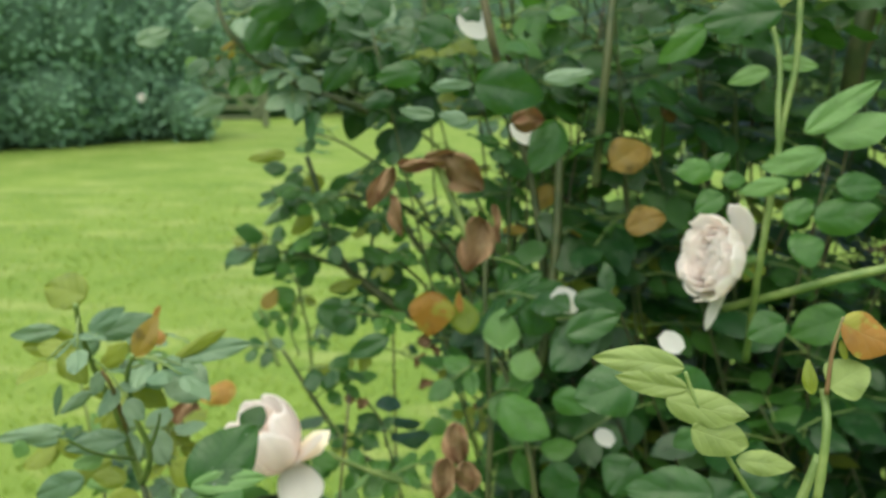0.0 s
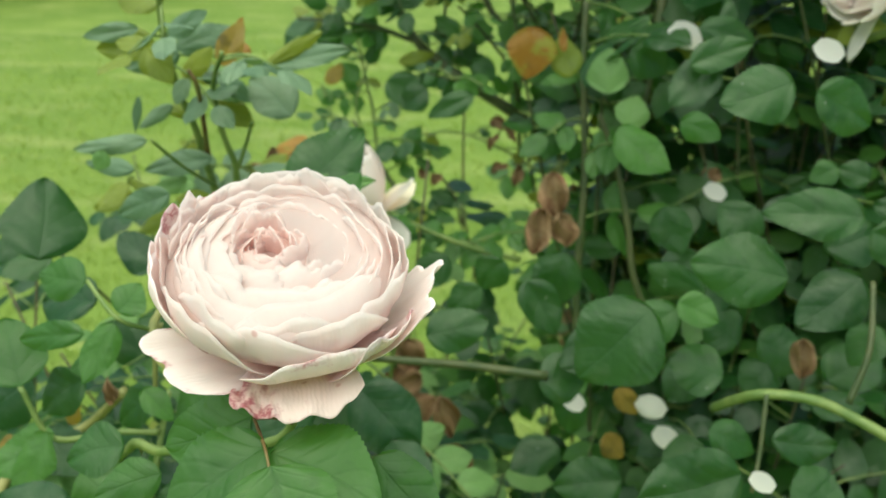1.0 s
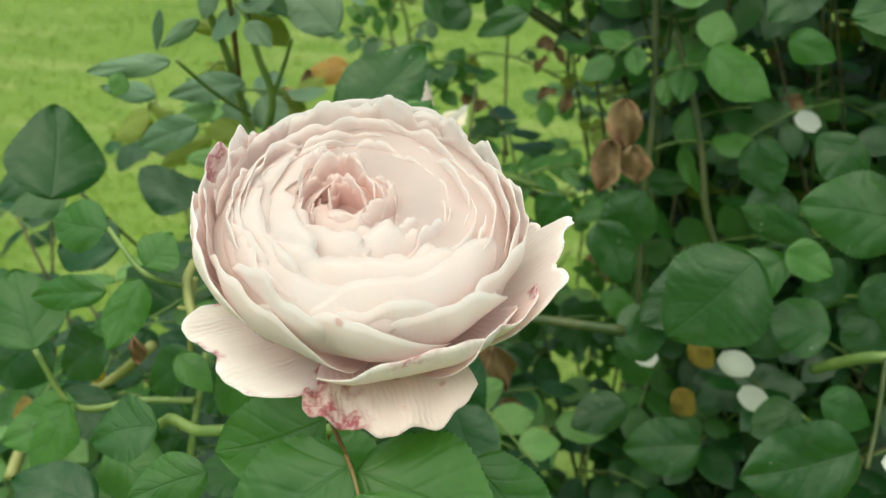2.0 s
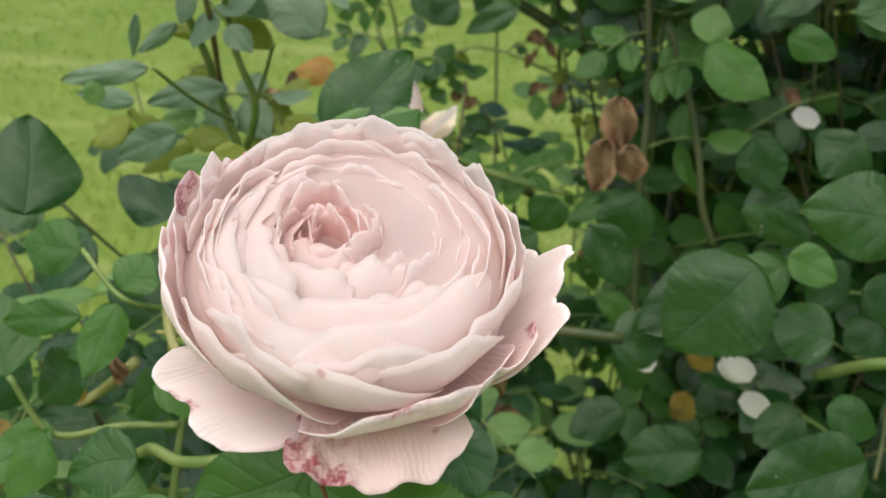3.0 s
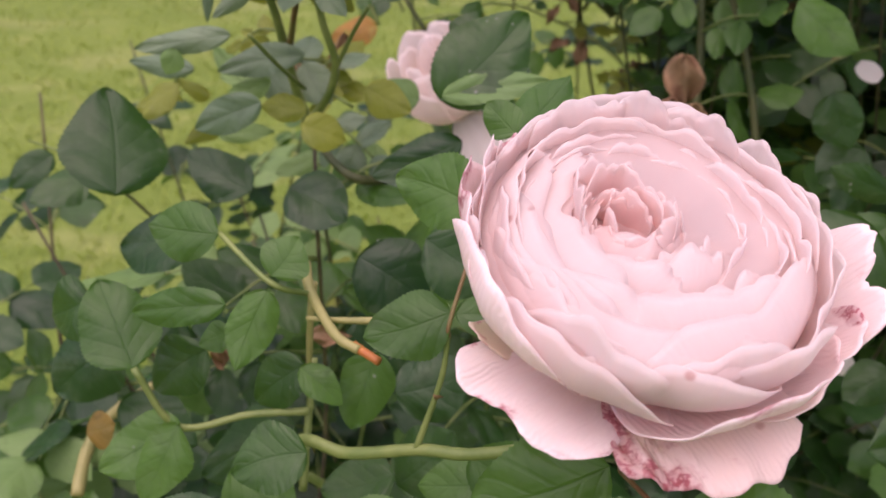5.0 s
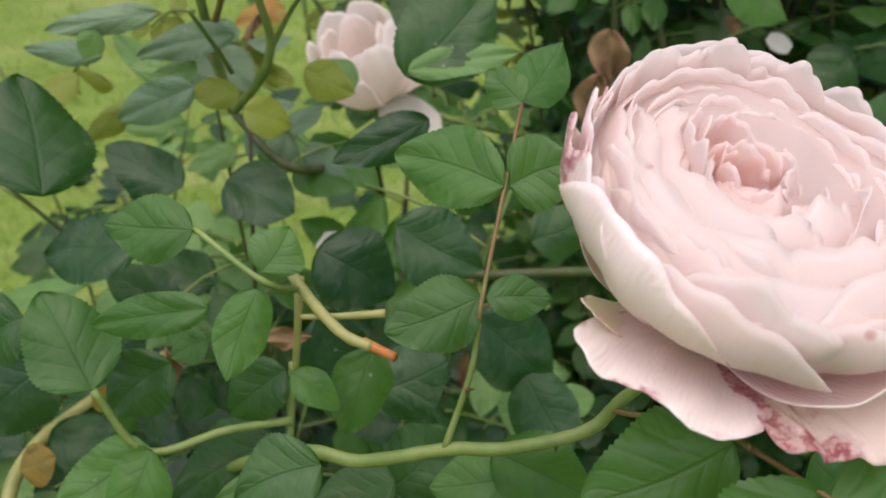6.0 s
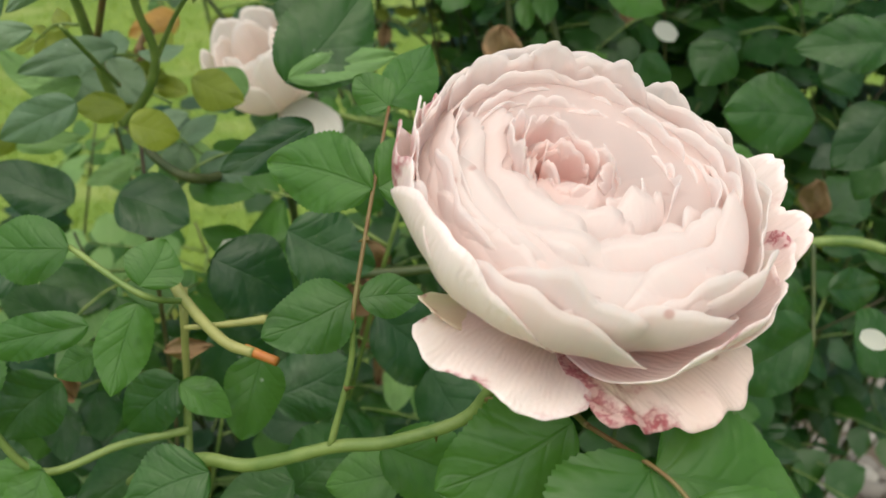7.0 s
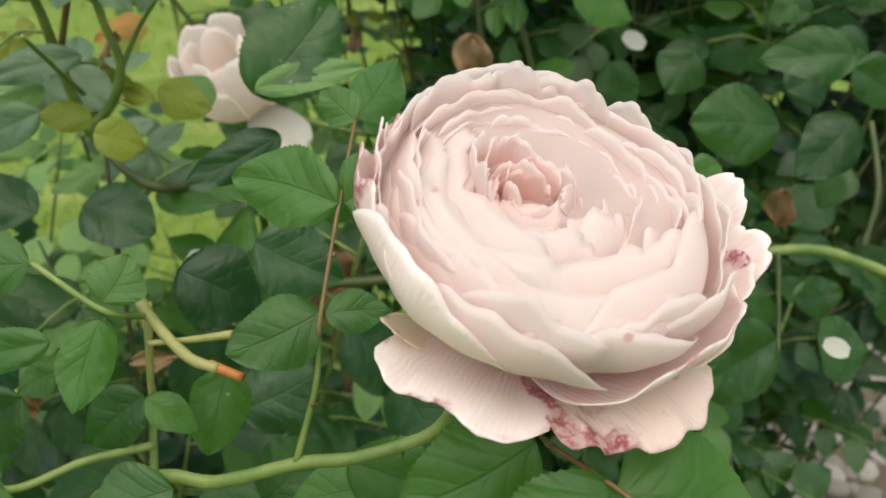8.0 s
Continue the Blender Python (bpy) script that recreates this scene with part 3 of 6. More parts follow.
# ---- distance: hedge, gate, trees ----
def foliage(name, lumps, count, size, material, core, label, category, seed):
    """A mass of leaves over overlapping lumps (centre, radii), round a darker solid core added for opacity."""
    rng = np.random.default_rng(seed)
    root = thing(name, label, category, (lumps[0][0][0], lumps[0][0][1], 0))
    o = np.array(root.location)
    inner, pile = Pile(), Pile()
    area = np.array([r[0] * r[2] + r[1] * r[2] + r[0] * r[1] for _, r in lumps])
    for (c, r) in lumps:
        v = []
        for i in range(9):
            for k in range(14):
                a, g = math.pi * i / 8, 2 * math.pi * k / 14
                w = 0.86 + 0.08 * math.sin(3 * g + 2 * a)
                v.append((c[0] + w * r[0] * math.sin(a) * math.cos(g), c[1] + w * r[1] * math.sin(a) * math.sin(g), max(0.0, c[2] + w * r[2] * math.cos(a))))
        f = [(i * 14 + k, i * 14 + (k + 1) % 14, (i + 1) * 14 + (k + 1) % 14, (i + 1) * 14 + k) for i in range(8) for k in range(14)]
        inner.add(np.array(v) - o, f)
    pick = rng.choice(len(lumps), count, p=area / area.sum())
    for i in pick:
        c, r = lumps[i]
        d = rng.normal(size=3)
        d /= np.linalg.norm(d)
        bulge = 0.88 + 0.2 * rng.random() + 0.07 * math.sin(7 * d[0] + i) * math.sin(6 * d[2] + 2 * i)
        p = np.array(c) + np.array(r) * d * bulge
        if p[2] < 0.05:
            continue
        up = d * 0.8 + rng.normal(size=3) * 0.5 + (0, 0, 0.5)
        along = np.cross(up, rng.normal(size=3)) + np.array((0, 0, -0.15))
        s = size * rng.uniform(0.6, 1.3)
        along *= s / np.linalg.norm(along)
        across = np.cross(along, up)
        across *= 0.3 * s / np.linalg.norm(across)
        dip = np.array(up) / np.linalg.norm(up) * s * 0.1
        q = p - o
        pile.add(np.array((q, q + along * 0.45 + across - dip, q + along, q + along * 0.45 - across - dip)), [(0, 1, 2), (0, 2, 3)])
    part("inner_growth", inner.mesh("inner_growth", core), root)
    tagged(part("leaves", pile.mesh("leaves", material), root), kind="stuff")
    return root


def blossom(parent, at, size):
    """A white double flower head of ten broad petals, turned to the lawn."""
    pile = Pile()
    v, f, uv = leaf_shape(3, 8, 5, 0.3, -0.4, 0.02, 0.0)
    for k in range(10):
        g, lift = 2 * math.pi * k / 5 + (0.6 if k > 4 else 0), 0.25 if k < 5 else 0.9
        tip = Vector((math.cos(g), -lift, math.sin(g))) * size * (0.5 if k < 5 else 0.35)
        m = np.array(blade_pose(Vector(at), Vector(at) + tip, size * 0.42, Vector((0, -1, 0.2))))
        pile.add(v @ m[:3, :3].T + m[:3, 3], f, uv)
    part("blossom", pile.mesh("blossom", PETAL[3]), parent, "white blossom")


rng_h = random.Random(3)
hedge_lumps = []
for k in range(15):
    f = k / 14
    x, y = -9.6 + 4.6 * f, 9.3 + 5.6 * f
    for z, rz in ((0.8, 1.0), (1.9, 1.1), (3.0, 1.1)):
        hedge_lumps.append(((x - 0.5 + rng_h.uniform(-0.25, 0.25), y + 0.8 + rng_h.uniform(-0.3, 0.3), z), (0.75 + 0.2 * rng_h.random(), 0.9, rz)))
hedge_lumps.append(((-4.84, 14.8, 0.45), (0.45, 0.45, 0.6)))
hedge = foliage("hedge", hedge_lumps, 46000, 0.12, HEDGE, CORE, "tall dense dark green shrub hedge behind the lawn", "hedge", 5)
blossom(hedge, Vector((-5.30, 13.80, 0.785)) - hedge.location, 0.17)
tree_lumps = []
for k in range(30):
    a = -0.62 + 1.55 * k / 29
    d = rng_h.uniform(23, 27)
    tree_lumps.append(((d * math.sin(a), d * math.cos(a), rng_h.uniform(1.0, 2.2)), (rng_h.uniform(1.4, 2.2), 1.5, rng_h.uniform(1.6, 3.0))))
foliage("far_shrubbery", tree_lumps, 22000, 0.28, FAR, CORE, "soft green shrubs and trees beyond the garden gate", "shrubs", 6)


def bar(name, parent, a, b, w, d, label=""):
    """A sawn timber from a to b, w wide and d deep, with slightly eased edges."""
    a, b = Vector(a), Vector(b)
    bm = bmesh.new()
    bmesh.ops.create_cube(bm, size=1)
    bmesh.ops.scale(bm, vec=(w, d, (b - a).length), verts=bm.verts)
    bmesh.ops.bevel(bm, geom=bm.edges[:], offset=0.006, segments=1, affect="EDGES")
    me = bpy.data.meshes.new(name)
    bm.to_mesh(me)
    bm.free()
    me.materials.append(WOOD)
    m = (b - a).to_track_quat("Z", "Y").to_matrix().to_4x4()
    if abs((b - a).normalized().x) > 0.3:
        z = (b - a).normalized()
        y = Vector((0, 1, 0))
        x = y.cross(z).normalized()
        m = Matrix((x, y, z)).transposed().to_4x4()
    m.translation = (a + b) / 2
    return part(name, me, parent, label, m)


gate = thing("garden_gate", "weathered wooden five-bar garden gate with a diagonal brace", "gate", (-5.72, 18.4, 0))
gate.rotation_euler = (0, 0, 0.16)
bar("post", gate, (0, 0, 0), (0, 0, 1.45), 0.13, 0.13)
bar("post", gate, (1.28, 0, 0), (1.28, 0, 1.45), 0.13, 0.13)
bar("stile", gate, (0.12, -0.01, 0.12), (0.12, -0.01, 1.3), 0.08, 0.06)
bar("stile", gate, (1.16, -0.01, 0.12), (1.16, -0.01, 1.3), 0.08, 0.06)
for z in (0.2, 0.42, 0.66, 0.93, 1.24):
    bar("rail", gate, (0.10, -0.055, z), (1.18, -0.055, z), 0.09, 0.03)
bar("brace", gate, (0.14, -0.09, 1.22), (1.14, -0.09, 0.22), 0.08, 0.03)

# ---- the rose in bloom ----
bloom_plant = thing("rose_in_bloom", "garden rose stem with one large pale pink full-blown bloom", "rose plant", (-0.14, 0.5, 0.0))
bush_at = (0.25, 0.9, 0.0)
bpy.context.view_layer.update()


def bloom(plant, m, label):
    v, f, uv = tube([(0, 0, -0.011), (0, 0, -0.006), (0, 0, 0.001)], 0.0030, 0.0044, 5, 12)
    fl = part("rose_flower", mesh_of("rose_flower", v, f, uv, STEM["green"]), plant, label, plant.matrix_world.inverted() @ m)
    for k in range(5):
        g = 2 * math.pi * k / 5 + 0.3
        d = Vector((math.cos(g), math.sin(g), 0))
        part("sepal", leaf_mesh("light", k), fl, "" if k else "narrow green sepal", blade_pose(d * 0.003, d * 0.014 + Vector((0, 0, -0.012)), 0.005, Vector((0, 0, 1)) + d * 0.3))
    return fl


rose = bloom(bloom_plant, axis_pose((-0.085, 0.284, 1.035), (0.02, -0.31, 0.95), (1, 0, 0)), "large pale pink many-petalled rose, outer petals bruised red")


def packed_heart(flower, eye):
    """Solid filler for the hidden inner petals, added to brighten the gaps: a shallow plateau inside the cup, dipping
    at the eye.
    """
    line = [(0.0, 0.0325), (0.006, 0.0325), (0.012, 0.0330), (0.018, 0.0335), (0.023, 0.0330), (0.0275, 0.0325), (0.0305, 0.0305), (0.0308, 0.024), (0.020, 0.012), (0.012, 0.006), (0.004, 0.0005)]
    verts, uvs = [], []
    for r, h in line:
        for k in range(36):
            g = 2 * math.pi * k / 36
            wide = 1 + 0.09 * max(0.0, -math.cos(g)) if r > 0.02 else 1.0
            x, y = wide * r * math.cos(g), wide * r * math.sin(g)
            dip = 0.004 * math.exp(-((x - eye[0]) ** 2 + (y - eye[1]) ** 2) / 0.0035 ** 2) - 0.11 * max(0.0, y - 0.006) if h > 0.02 else 0.0
            verts.append((x, y, h + 0.022 * (wide - 1) - dip + 0.0008 * math.sin(5 * g + 900 * r) * min(1.0, r / 0.01)))
            uvs.append((k / 36, 0.3))
    faces = [(i * 36 + k, i * 36 + (k + 1) % 36, (i + 1) * 36 + (k + 1) % 36, (i + 1) * 36 + k) for i in range(len(line) - 1) for k in range(36)]
    part("heart_filler", mesh_of("heart_filler", verts, faces, uvs, PETAL[0]), flower)


def nested_ring(flower, rng, k, r, n, f, eye):
    """One ring of short petals: upright and open behind the eye, curled in over it in front."""
    turn = rng.uniform(0, 360)
    for i in range(n):
        deg = turn + 360 * (i + rng.uniform(-0.3, 0.3)) / n
        back = math.cos(radians(deg - 95))
        west = math.cos(radians(deg - 190))
        if k == 4 and back > -0.5:
            continue
        east = max(0.0, math.cos(radians(deg - 25)))
        rr = r * rng.uniform(0.96, 1.04)
        h = 0.0396 + 0.0006 * max(0.0, back) * (1 - f) - 0.0018 * max(0.0, -back) - 0.0026 * f - 0.0032 * east * (1 - f) + rng.uniform(-0.0007, 0.0007)
        out = rng.uniform(-0.05, 0.05)
        over = min(1.0, max(0.0, (-0.05 - math.cos(radians(deg - 68))) * 1.6))
        upright = [(rr * 0.88, h - 0.019), (rr * 0.99, h - 0.014), (rr * 1.04, h - 0.008), (rr * (1.0 + 0.03 * max(0.0, back) + out), h)]
        lying = [(rr * 0.95, h - 0.013), (rr * 1.10, h - 0.007), (rr * 1.07, h - 0.0010), (max(0.002, rr - (0.0088 if west > 0.3 else 0.0078 - 0.002 * f)), h + 0.0005)]
        prof = [tuple(p * (1 - over) + q * over for p, q in zip(one, two)) for one, two in zip(upright, lying)]
        petal(flower, prof, deg, max(0.006, rr * rng.uniform(0.85, 1.15) * (1.25 if west > 0.3 else 1.0)), 500 + 30 * k + i, 0, 15, 41, ragged=0.02 + 0.03 * f, centre=(eye[0] * f * 0.85, eye[1] * f * 0.85),
              twist=rng.uniform(-0.7, 0.7), lobes=rng.uniform(1.6, 3.2) + (2.4 if back > 0 else 2.4 * f), notch=(0.035 + 0.075 * f) * (1.9 if back > 0 else 1.0) * (1.6 if back < -0.15 else 1.0), wavy=0.6, tongue=rng.uniform(0.10, 0.32) * (0.15 if west > 0.3 else 1.0), slant=rng.uniform(-0.15, 0.15))


EYE = (-0.0060, 0.0025)
# outer petals, spread or hanging: profile, azimuth, half width, seed, material
petal(rose, [(0.003, 0), (0.018, 0.006), (0.033, 0.017), (0.0430, 0.0200)], 228, 0.0168, 11, 1, 30, 41, "spread outer petal with a pink-stained rim", cup=0.35, ragged=0.02, lobes=2.6, notch=0.05)
petal(rose, [(0.003, 0), (0.018, 0.007), (0.035, 0.019), (0.0440, 0.0155)], 284, 0.0180, 12, 2, 36, 43, "hanging outer petal bruised crimson along its edge", cup=0.5, ragged=0.03, crumple=0.45, lobes=2.2, notch=0.04)
petal(rose, [(0.003, 0), (0.015, 0.009), (0.040, 0.016), (0.0378, 0.0305)], 299, 0.0240, 16, 1, 26, 45, "low outer petal with a pink-stained lip", cup=1.0, ragged=0.025, lobes=2.0, notch=0.035, wavy=0.7)
petal(rose, [(0.003, 0), (0.021, 0.002), (0.035, 0.016), (0.0435, 0.0315)], 356, 0.0175, 19, 1, 26, 37, cup=0.5, ragged=0.02, lobes=3.3, notch=0.075)
petal(rose, [(0.003, 0), (0.019, 0.004), (0.036, 0.015), (0.0395, 0.0295)], 326, 0.0148, 20, 6, 26, 41, "outer petal flared open, its tip stained red", cup=0.7, ragged=0.02, lobes=2.4, notch=0.05)
petal(rose, [(0.003, 0), (0.016, 0.008), (0.0400, 0.022), (0.0355, 0.0420)], 177, 0.0200, 14, 5, 26, 37, cup=1.0, ragged=0.025, lobes=2.4, notch=0.07)
petal(rose, [(0.003, 0), (0.022, 0.001), (0.036, 0.016), (0.0330, 0.0432)], 152, 0.0135, 15, 1, 22, 31, cup=0.9, ragged=0.03, lobes=2.2, notch=0.05)
petal(rose, [(0.003, 0), (0.014, 0.003), (0.028, 0.010), (0.0350, 0.0190)], 200, 0.0052, 17, 4, 16, 13, "browned narrow petal under the bloom", cup=0.5)
for i, (deg, r, h, w, slant) in enumerate([(266, 0.0335, 0.0372, 0.0240, -0.10), (236, 0.0345, 0.0378, 0.0205, -0.40), (203, 0.0364, 0.0412, 0.0225, -0.22), (304, 0.0335, 0.0368, 0.0190, 0.15),
                                           (334, 0.0328, 0.0365, 0.0190, 0.1), (284, 0.0315, 0.0385, 0.0190, 0.0), (246, 0.0320, 0.0402, 0.0180, -0.45)]):
    petal(rose, [(0.003, 0), (r * 0.42, h * 0.28), (r * 1.20, h * 0.60), (r * 0.975, h)], deg, w, 40 + i, 1 if i == 2 else 0, 24, 43, ragged=0.018, lobes=1.8, notch=0.03, wavy=0.6, tongue=0.08, twist=0.4 - 0.25 * (i % 3), slant=slant)
for i, (deg, r, h, w) in enumerate([(138, 0.0308, 0.0412, 0.0165), (112, 0.0300, 0.0435, 0.0170), (88, 0.0296, 0.0425, 0.0165), (66, 0.0300, 0.0408, 0.0165), (42, 0.0312, 0.0380, 0.0165), (18, 0.0322, 0.0355, 0.0170),
                                    (160, 0.0320, 0.0412, 0.0160), (184, 0.0328, 0.0402, 0.0165)]):
    petal(rose, [(0.003, 0), (r * 0.45, h * 0.25), (r * 1.16, h * 0.58), (r * 1.03, h)], deg, w, 60 + i, 0, 24, 45, ragged=0.018, lobes=4.4, notch=0.055, wavy=0.7, tongue=0.12)
for i, (deg, r, h, w) in enumerate([(214, 0.0312, 0.0392, 0.0190), (190, 0.0285, 0.0402, 0.0165), (228, 0.0272, 0.0392, 0.0180), (160, 0.0262, 0.0404, 0.0130)]):
    lean = 0.99 if deg < 200 else 0.84
    petal(rose, [(r * 0.7, h - 0.022), (r * 0.95, h - 0.016), (r * 1.09, h - 0.007), (r * lean, h)], deg, w, 640 + i, 0, 20, 43, ragged=0.018, lobes=2.2, notch=0.035, wavy=0.6, tongue=0.10, slant=-0.2)
packed_heart(rose, EYE)
rng_r = random.Random(12)
for k, (r, n) in enumerate([(0.0306, 6), (0.0268, 6), (0.0230, 6), (0.0190, 6), (0.0150, 5), (0.0114, 5)]):
    nested_ring(rose, rng_r, k, r, n, k / 5, EYE)
# rolled petals of the eye, crumpled white lips behind it, ragged ones before it
for i, (deg, r, h, w, rag) in enumerate([(150, 0.0030, 0.0388, 0.0060, 0.05), (92, 0.0038, 0.0396, 0.0065, 0.06), (38, 0.0034, 0.0380, 0.0055, 0.06), (205, 0.0030, 0.0365, 0.0045, 0.06),
                                         (150, 0.0100, 0.0428, 0.0085, 0.04), (66, 0.0080, 0.0402, 0.0090, 0.05), (14, 0.0085, 0.0388, 0.0075, 0.06), (190, 0.0082, 0.0402, 0.0065, 0.05), (112, 0.0088, 0.0420, 0.0080, 0.05)]):
    petal(rose, [(r * 0.6, h - 0.020), (r * 0.95, h - 0.014), (r * 1.08, h - 0.007), (r * 0.98, h)], deg, w, 700 + i, 0, 15, 25, ragged=rag, centre=EYE, twist=0.5 if i % 2 else -0.4, lobes=4.0, notch=0.09)
for i, (deg, r, h, w) in enumerate([(-160, 0.0075, 0.0362, 0.0055), (-120, 0.0068, 0.0358, 0.0055), (-80, 0.0075, 0.0364, 0.0060), (-40, 0.0088, 0.0372, 0.0065), (-8, 0.0105, 0.0380, 0.0065), (-100, 0.0048, 0.0345, 0.0045)]):
    petal(rose, [(r * 0.9, h - 0.014), (r * 1.15, h - 0.008), (r * 1.1, h - 0.002), (r * 0.8, h)], deg, w, 720 + i, 0, 15, 27, ragged=0.06, centre=EYE, twist=0.4, lobes=4.5, notch=0.12)
leaflet(bloom_plant, "mid", (-0.0915, 0.2550, 1.0265), (-0.1185, 0.2550, 1.0150), 0.0230, (-0.10, -0.80, 0.60))
leaflet(bloom_plant, "mid", (-0.0825, 0.2400, 1.0255), (-0.0525, 0.2310, 1.0200), 0.0285, (-0.10, -0.50, 0.86))
leaflet(bloom_plant, "mid", (-0.0831, 0.2395, 1.0280), (-0.1073, 0.2234, 1.0197), 0.0255, (-0.10, -0.60, 0.80))
leaflet(bloom_plant, "mid", (-0.080, 0.231, 1.028), (-0.072, 0.213, 1.012), 0.028, (0.03, -0.46, 0.89))
leaflet(bloom_plant, "mid", (-0.060, 0.272, 1.003), (-0.039, 0.265, 0.984), 0.020, (0.05, -0.74, 0.67))
leaflet(bloom_plant, "mid", (-0.121, 0.327, 1.013), (-0.146, 0.326, 1.005), 0.019, (-0.21, -0.77, 0.60))
leaflet(bloom_plant, "mid", (-0.120, 0.326, 1.013), (-0.103, 0.324, 1.014), 0.012, (-0.17, -0.61, 0.77))
leaflet(bloom_plant, "mid", (-0.112, 0.346, 1.034), (-0.140, 0.366, 1.037), 0.022, (-0.14, -0.85, 0.50))
leaflet(bloom_plant, "mid", (-0.110, 0.348, 1.033), (-0.093, 0.348, 1.039), 0.021, (-0.01, -0.81, 0.59))
leaflet(bloom_plant, "mid", (-0.101, 0.375, 1.046), (-0.083, 0.400, 1.054), 0.017, (-0.28, -0.87, 0.41))
leaflet(bloom_plant, "mid", (-0.102, 0.371, 1.047), (-0.111, 0.377, 1.055), 0.012, (-0.30, -0.80, 0.52))
leaflet(bloom_plant, "mid", (-0.194, 0.368, 1.014), (-0.220, 0.374, 1.015), 0.019, (0.26, -0.81, 0.53))
leaflet(bloom_plant, "mid", (-0.176, 0.355, 1.007), (-0.168, 0.360, 1.018), 0.016, (-0.08, -0.84, 0.54))
leaflet(bloom_plant, "mid", (-0.191, 0.354, 0.997), (-0.226, 0.358, 0.992), 0.013, (0.13, -0.78, 0.61))
leaflet(bloom_plant, "mid", (-0.177, 0.353, 1.003), (-0.187, 0.342, 0.981), 0.015, (0.15, -0.63, 0.76))
leaflet(bloom_plant, "mid", (-0.228, 0.363, 0.965), (-0.242, 0.381, 0.990), 0.027, (0.31, -0.75, 0.59))
leaflet(bloom_plant, "mid", (-0.194, 0.365, 0.979), (-0.205, 0.364, 0.974), 0.011, (0.09, -0.60, 0.79))
leaflet(bloom_plant, "dark", (-0.208, 0.380, 0.960), (-0.230, 0.375, 0.945), 0.023, (0.09, -0.74, 0.67))
leaflet(bloom_plant, "dark", (-0.172, 0.373, 0.959), (-0.193, 0.369, 0.946), 0.020, (-0.01, -0.68, 0.73))
leaflet(bloom_plant, "mid", (-0.170, 0.356, 0.971), (-0.156, 0.348, 0.963), 0.011, (0.20, -0.69, 0.70))
leaflet(bloom_plant, "mid", (-0.145, 0.363, 0.972), (-0.155, 0.351, 0.948), 0.019, (-0.00, -0.72, 0.69))
leaflet(bloom_plant, "dark", (-0.251, 0.432, 0.996), (-0.261, 0.468, 1.028), 0.040, (0.49, -0.77, 0.41))
leaflet(bloom_plant, "deep", (-0.213, 0.492, 0.968), (-0.245, 0.507, 0.983), 0.024, (0.28, -0.78, 0.56))
leaflet(bloom_plant, "deep", (-0.222, 0.427, 0.976), (-0.259, 0.435, 0.976), 0.028, (0.28, -0.65, 0.71))
leaflet(bloom_plant, "dark", (-0.257, 0.405, 0.965), (-0.278, 0.404, 0.958), 0.025, (0.29, -0.67, 0.69))
leaflet(bloom_plant, "mid", (-0.215, 0.360, 0.944), (-0.243, 0.355, 0.926), 0.021, (0.10, -0.56, 0.83))
leaflet(bloom_plant, "dark", (-0.177, 0.370, 0.933), (-0.213, 0.365, 0.914), 0.031, (-0.05, -0.45, 0.89))
leaflet(bloom_plant, "mid", (-0.212, 0.352, 0.950), (-0.226, 0.340, 0.926), 0.019, (0.06, -0.46, 0.89))
leaflet(bloom_plant, "mid", (-0.108, 0.329, 0.946), (-0.132, 0.332, 0.943), 0.019, (-0.04, -0.64, 0.77))
leaflet(bloom_plant, "mid", (-0.115, 0.327, 0.960), (-0.086, 0.314, 0.947), 0.023, (-0.35, -0.68, 0.64))
leaflet(bloom_plant, "dark", (-0.140, 0.349, 0.930), (-0.165, 0.349, 0.921), 0.022, (-0.04, -0.42, 0.90))
leaflet(bloom_plant, "dark", (-0.140, 0.362, 0.912), (-0.118, 0.369, 0.931), 0.030, (-0.23, -0.54, 0.81))
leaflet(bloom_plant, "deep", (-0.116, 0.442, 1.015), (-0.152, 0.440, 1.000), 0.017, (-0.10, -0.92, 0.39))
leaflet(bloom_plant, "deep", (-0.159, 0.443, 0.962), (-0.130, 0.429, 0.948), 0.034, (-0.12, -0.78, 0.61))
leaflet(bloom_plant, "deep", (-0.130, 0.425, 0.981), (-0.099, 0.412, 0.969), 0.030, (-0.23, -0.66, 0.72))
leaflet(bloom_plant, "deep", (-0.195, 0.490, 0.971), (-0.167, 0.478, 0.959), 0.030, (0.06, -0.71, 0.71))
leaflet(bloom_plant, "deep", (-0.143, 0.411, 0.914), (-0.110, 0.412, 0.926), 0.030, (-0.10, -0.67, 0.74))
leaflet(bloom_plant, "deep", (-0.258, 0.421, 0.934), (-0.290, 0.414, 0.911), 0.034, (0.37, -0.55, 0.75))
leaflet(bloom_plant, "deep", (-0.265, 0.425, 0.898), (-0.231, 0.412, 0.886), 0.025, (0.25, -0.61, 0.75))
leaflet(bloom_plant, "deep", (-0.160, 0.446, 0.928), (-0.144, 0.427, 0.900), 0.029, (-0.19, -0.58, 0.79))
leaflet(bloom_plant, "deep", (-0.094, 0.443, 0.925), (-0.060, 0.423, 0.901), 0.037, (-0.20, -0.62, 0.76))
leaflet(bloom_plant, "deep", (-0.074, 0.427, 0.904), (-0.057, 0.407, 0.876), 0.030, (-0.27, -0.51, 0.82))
leaflet(bloom_plant, "mid", (-0.194, 0.341, 0.939), (-0.172, 0.331, 0.929), 0.024, (-0.04, -0.63, 0.78))
leaflet(bloom_plant, "mid", (-0.130, 0.277, 0.989), (-0.151, 0.272, 0.982), 0.015, (0.43, -0.59, 0.68))
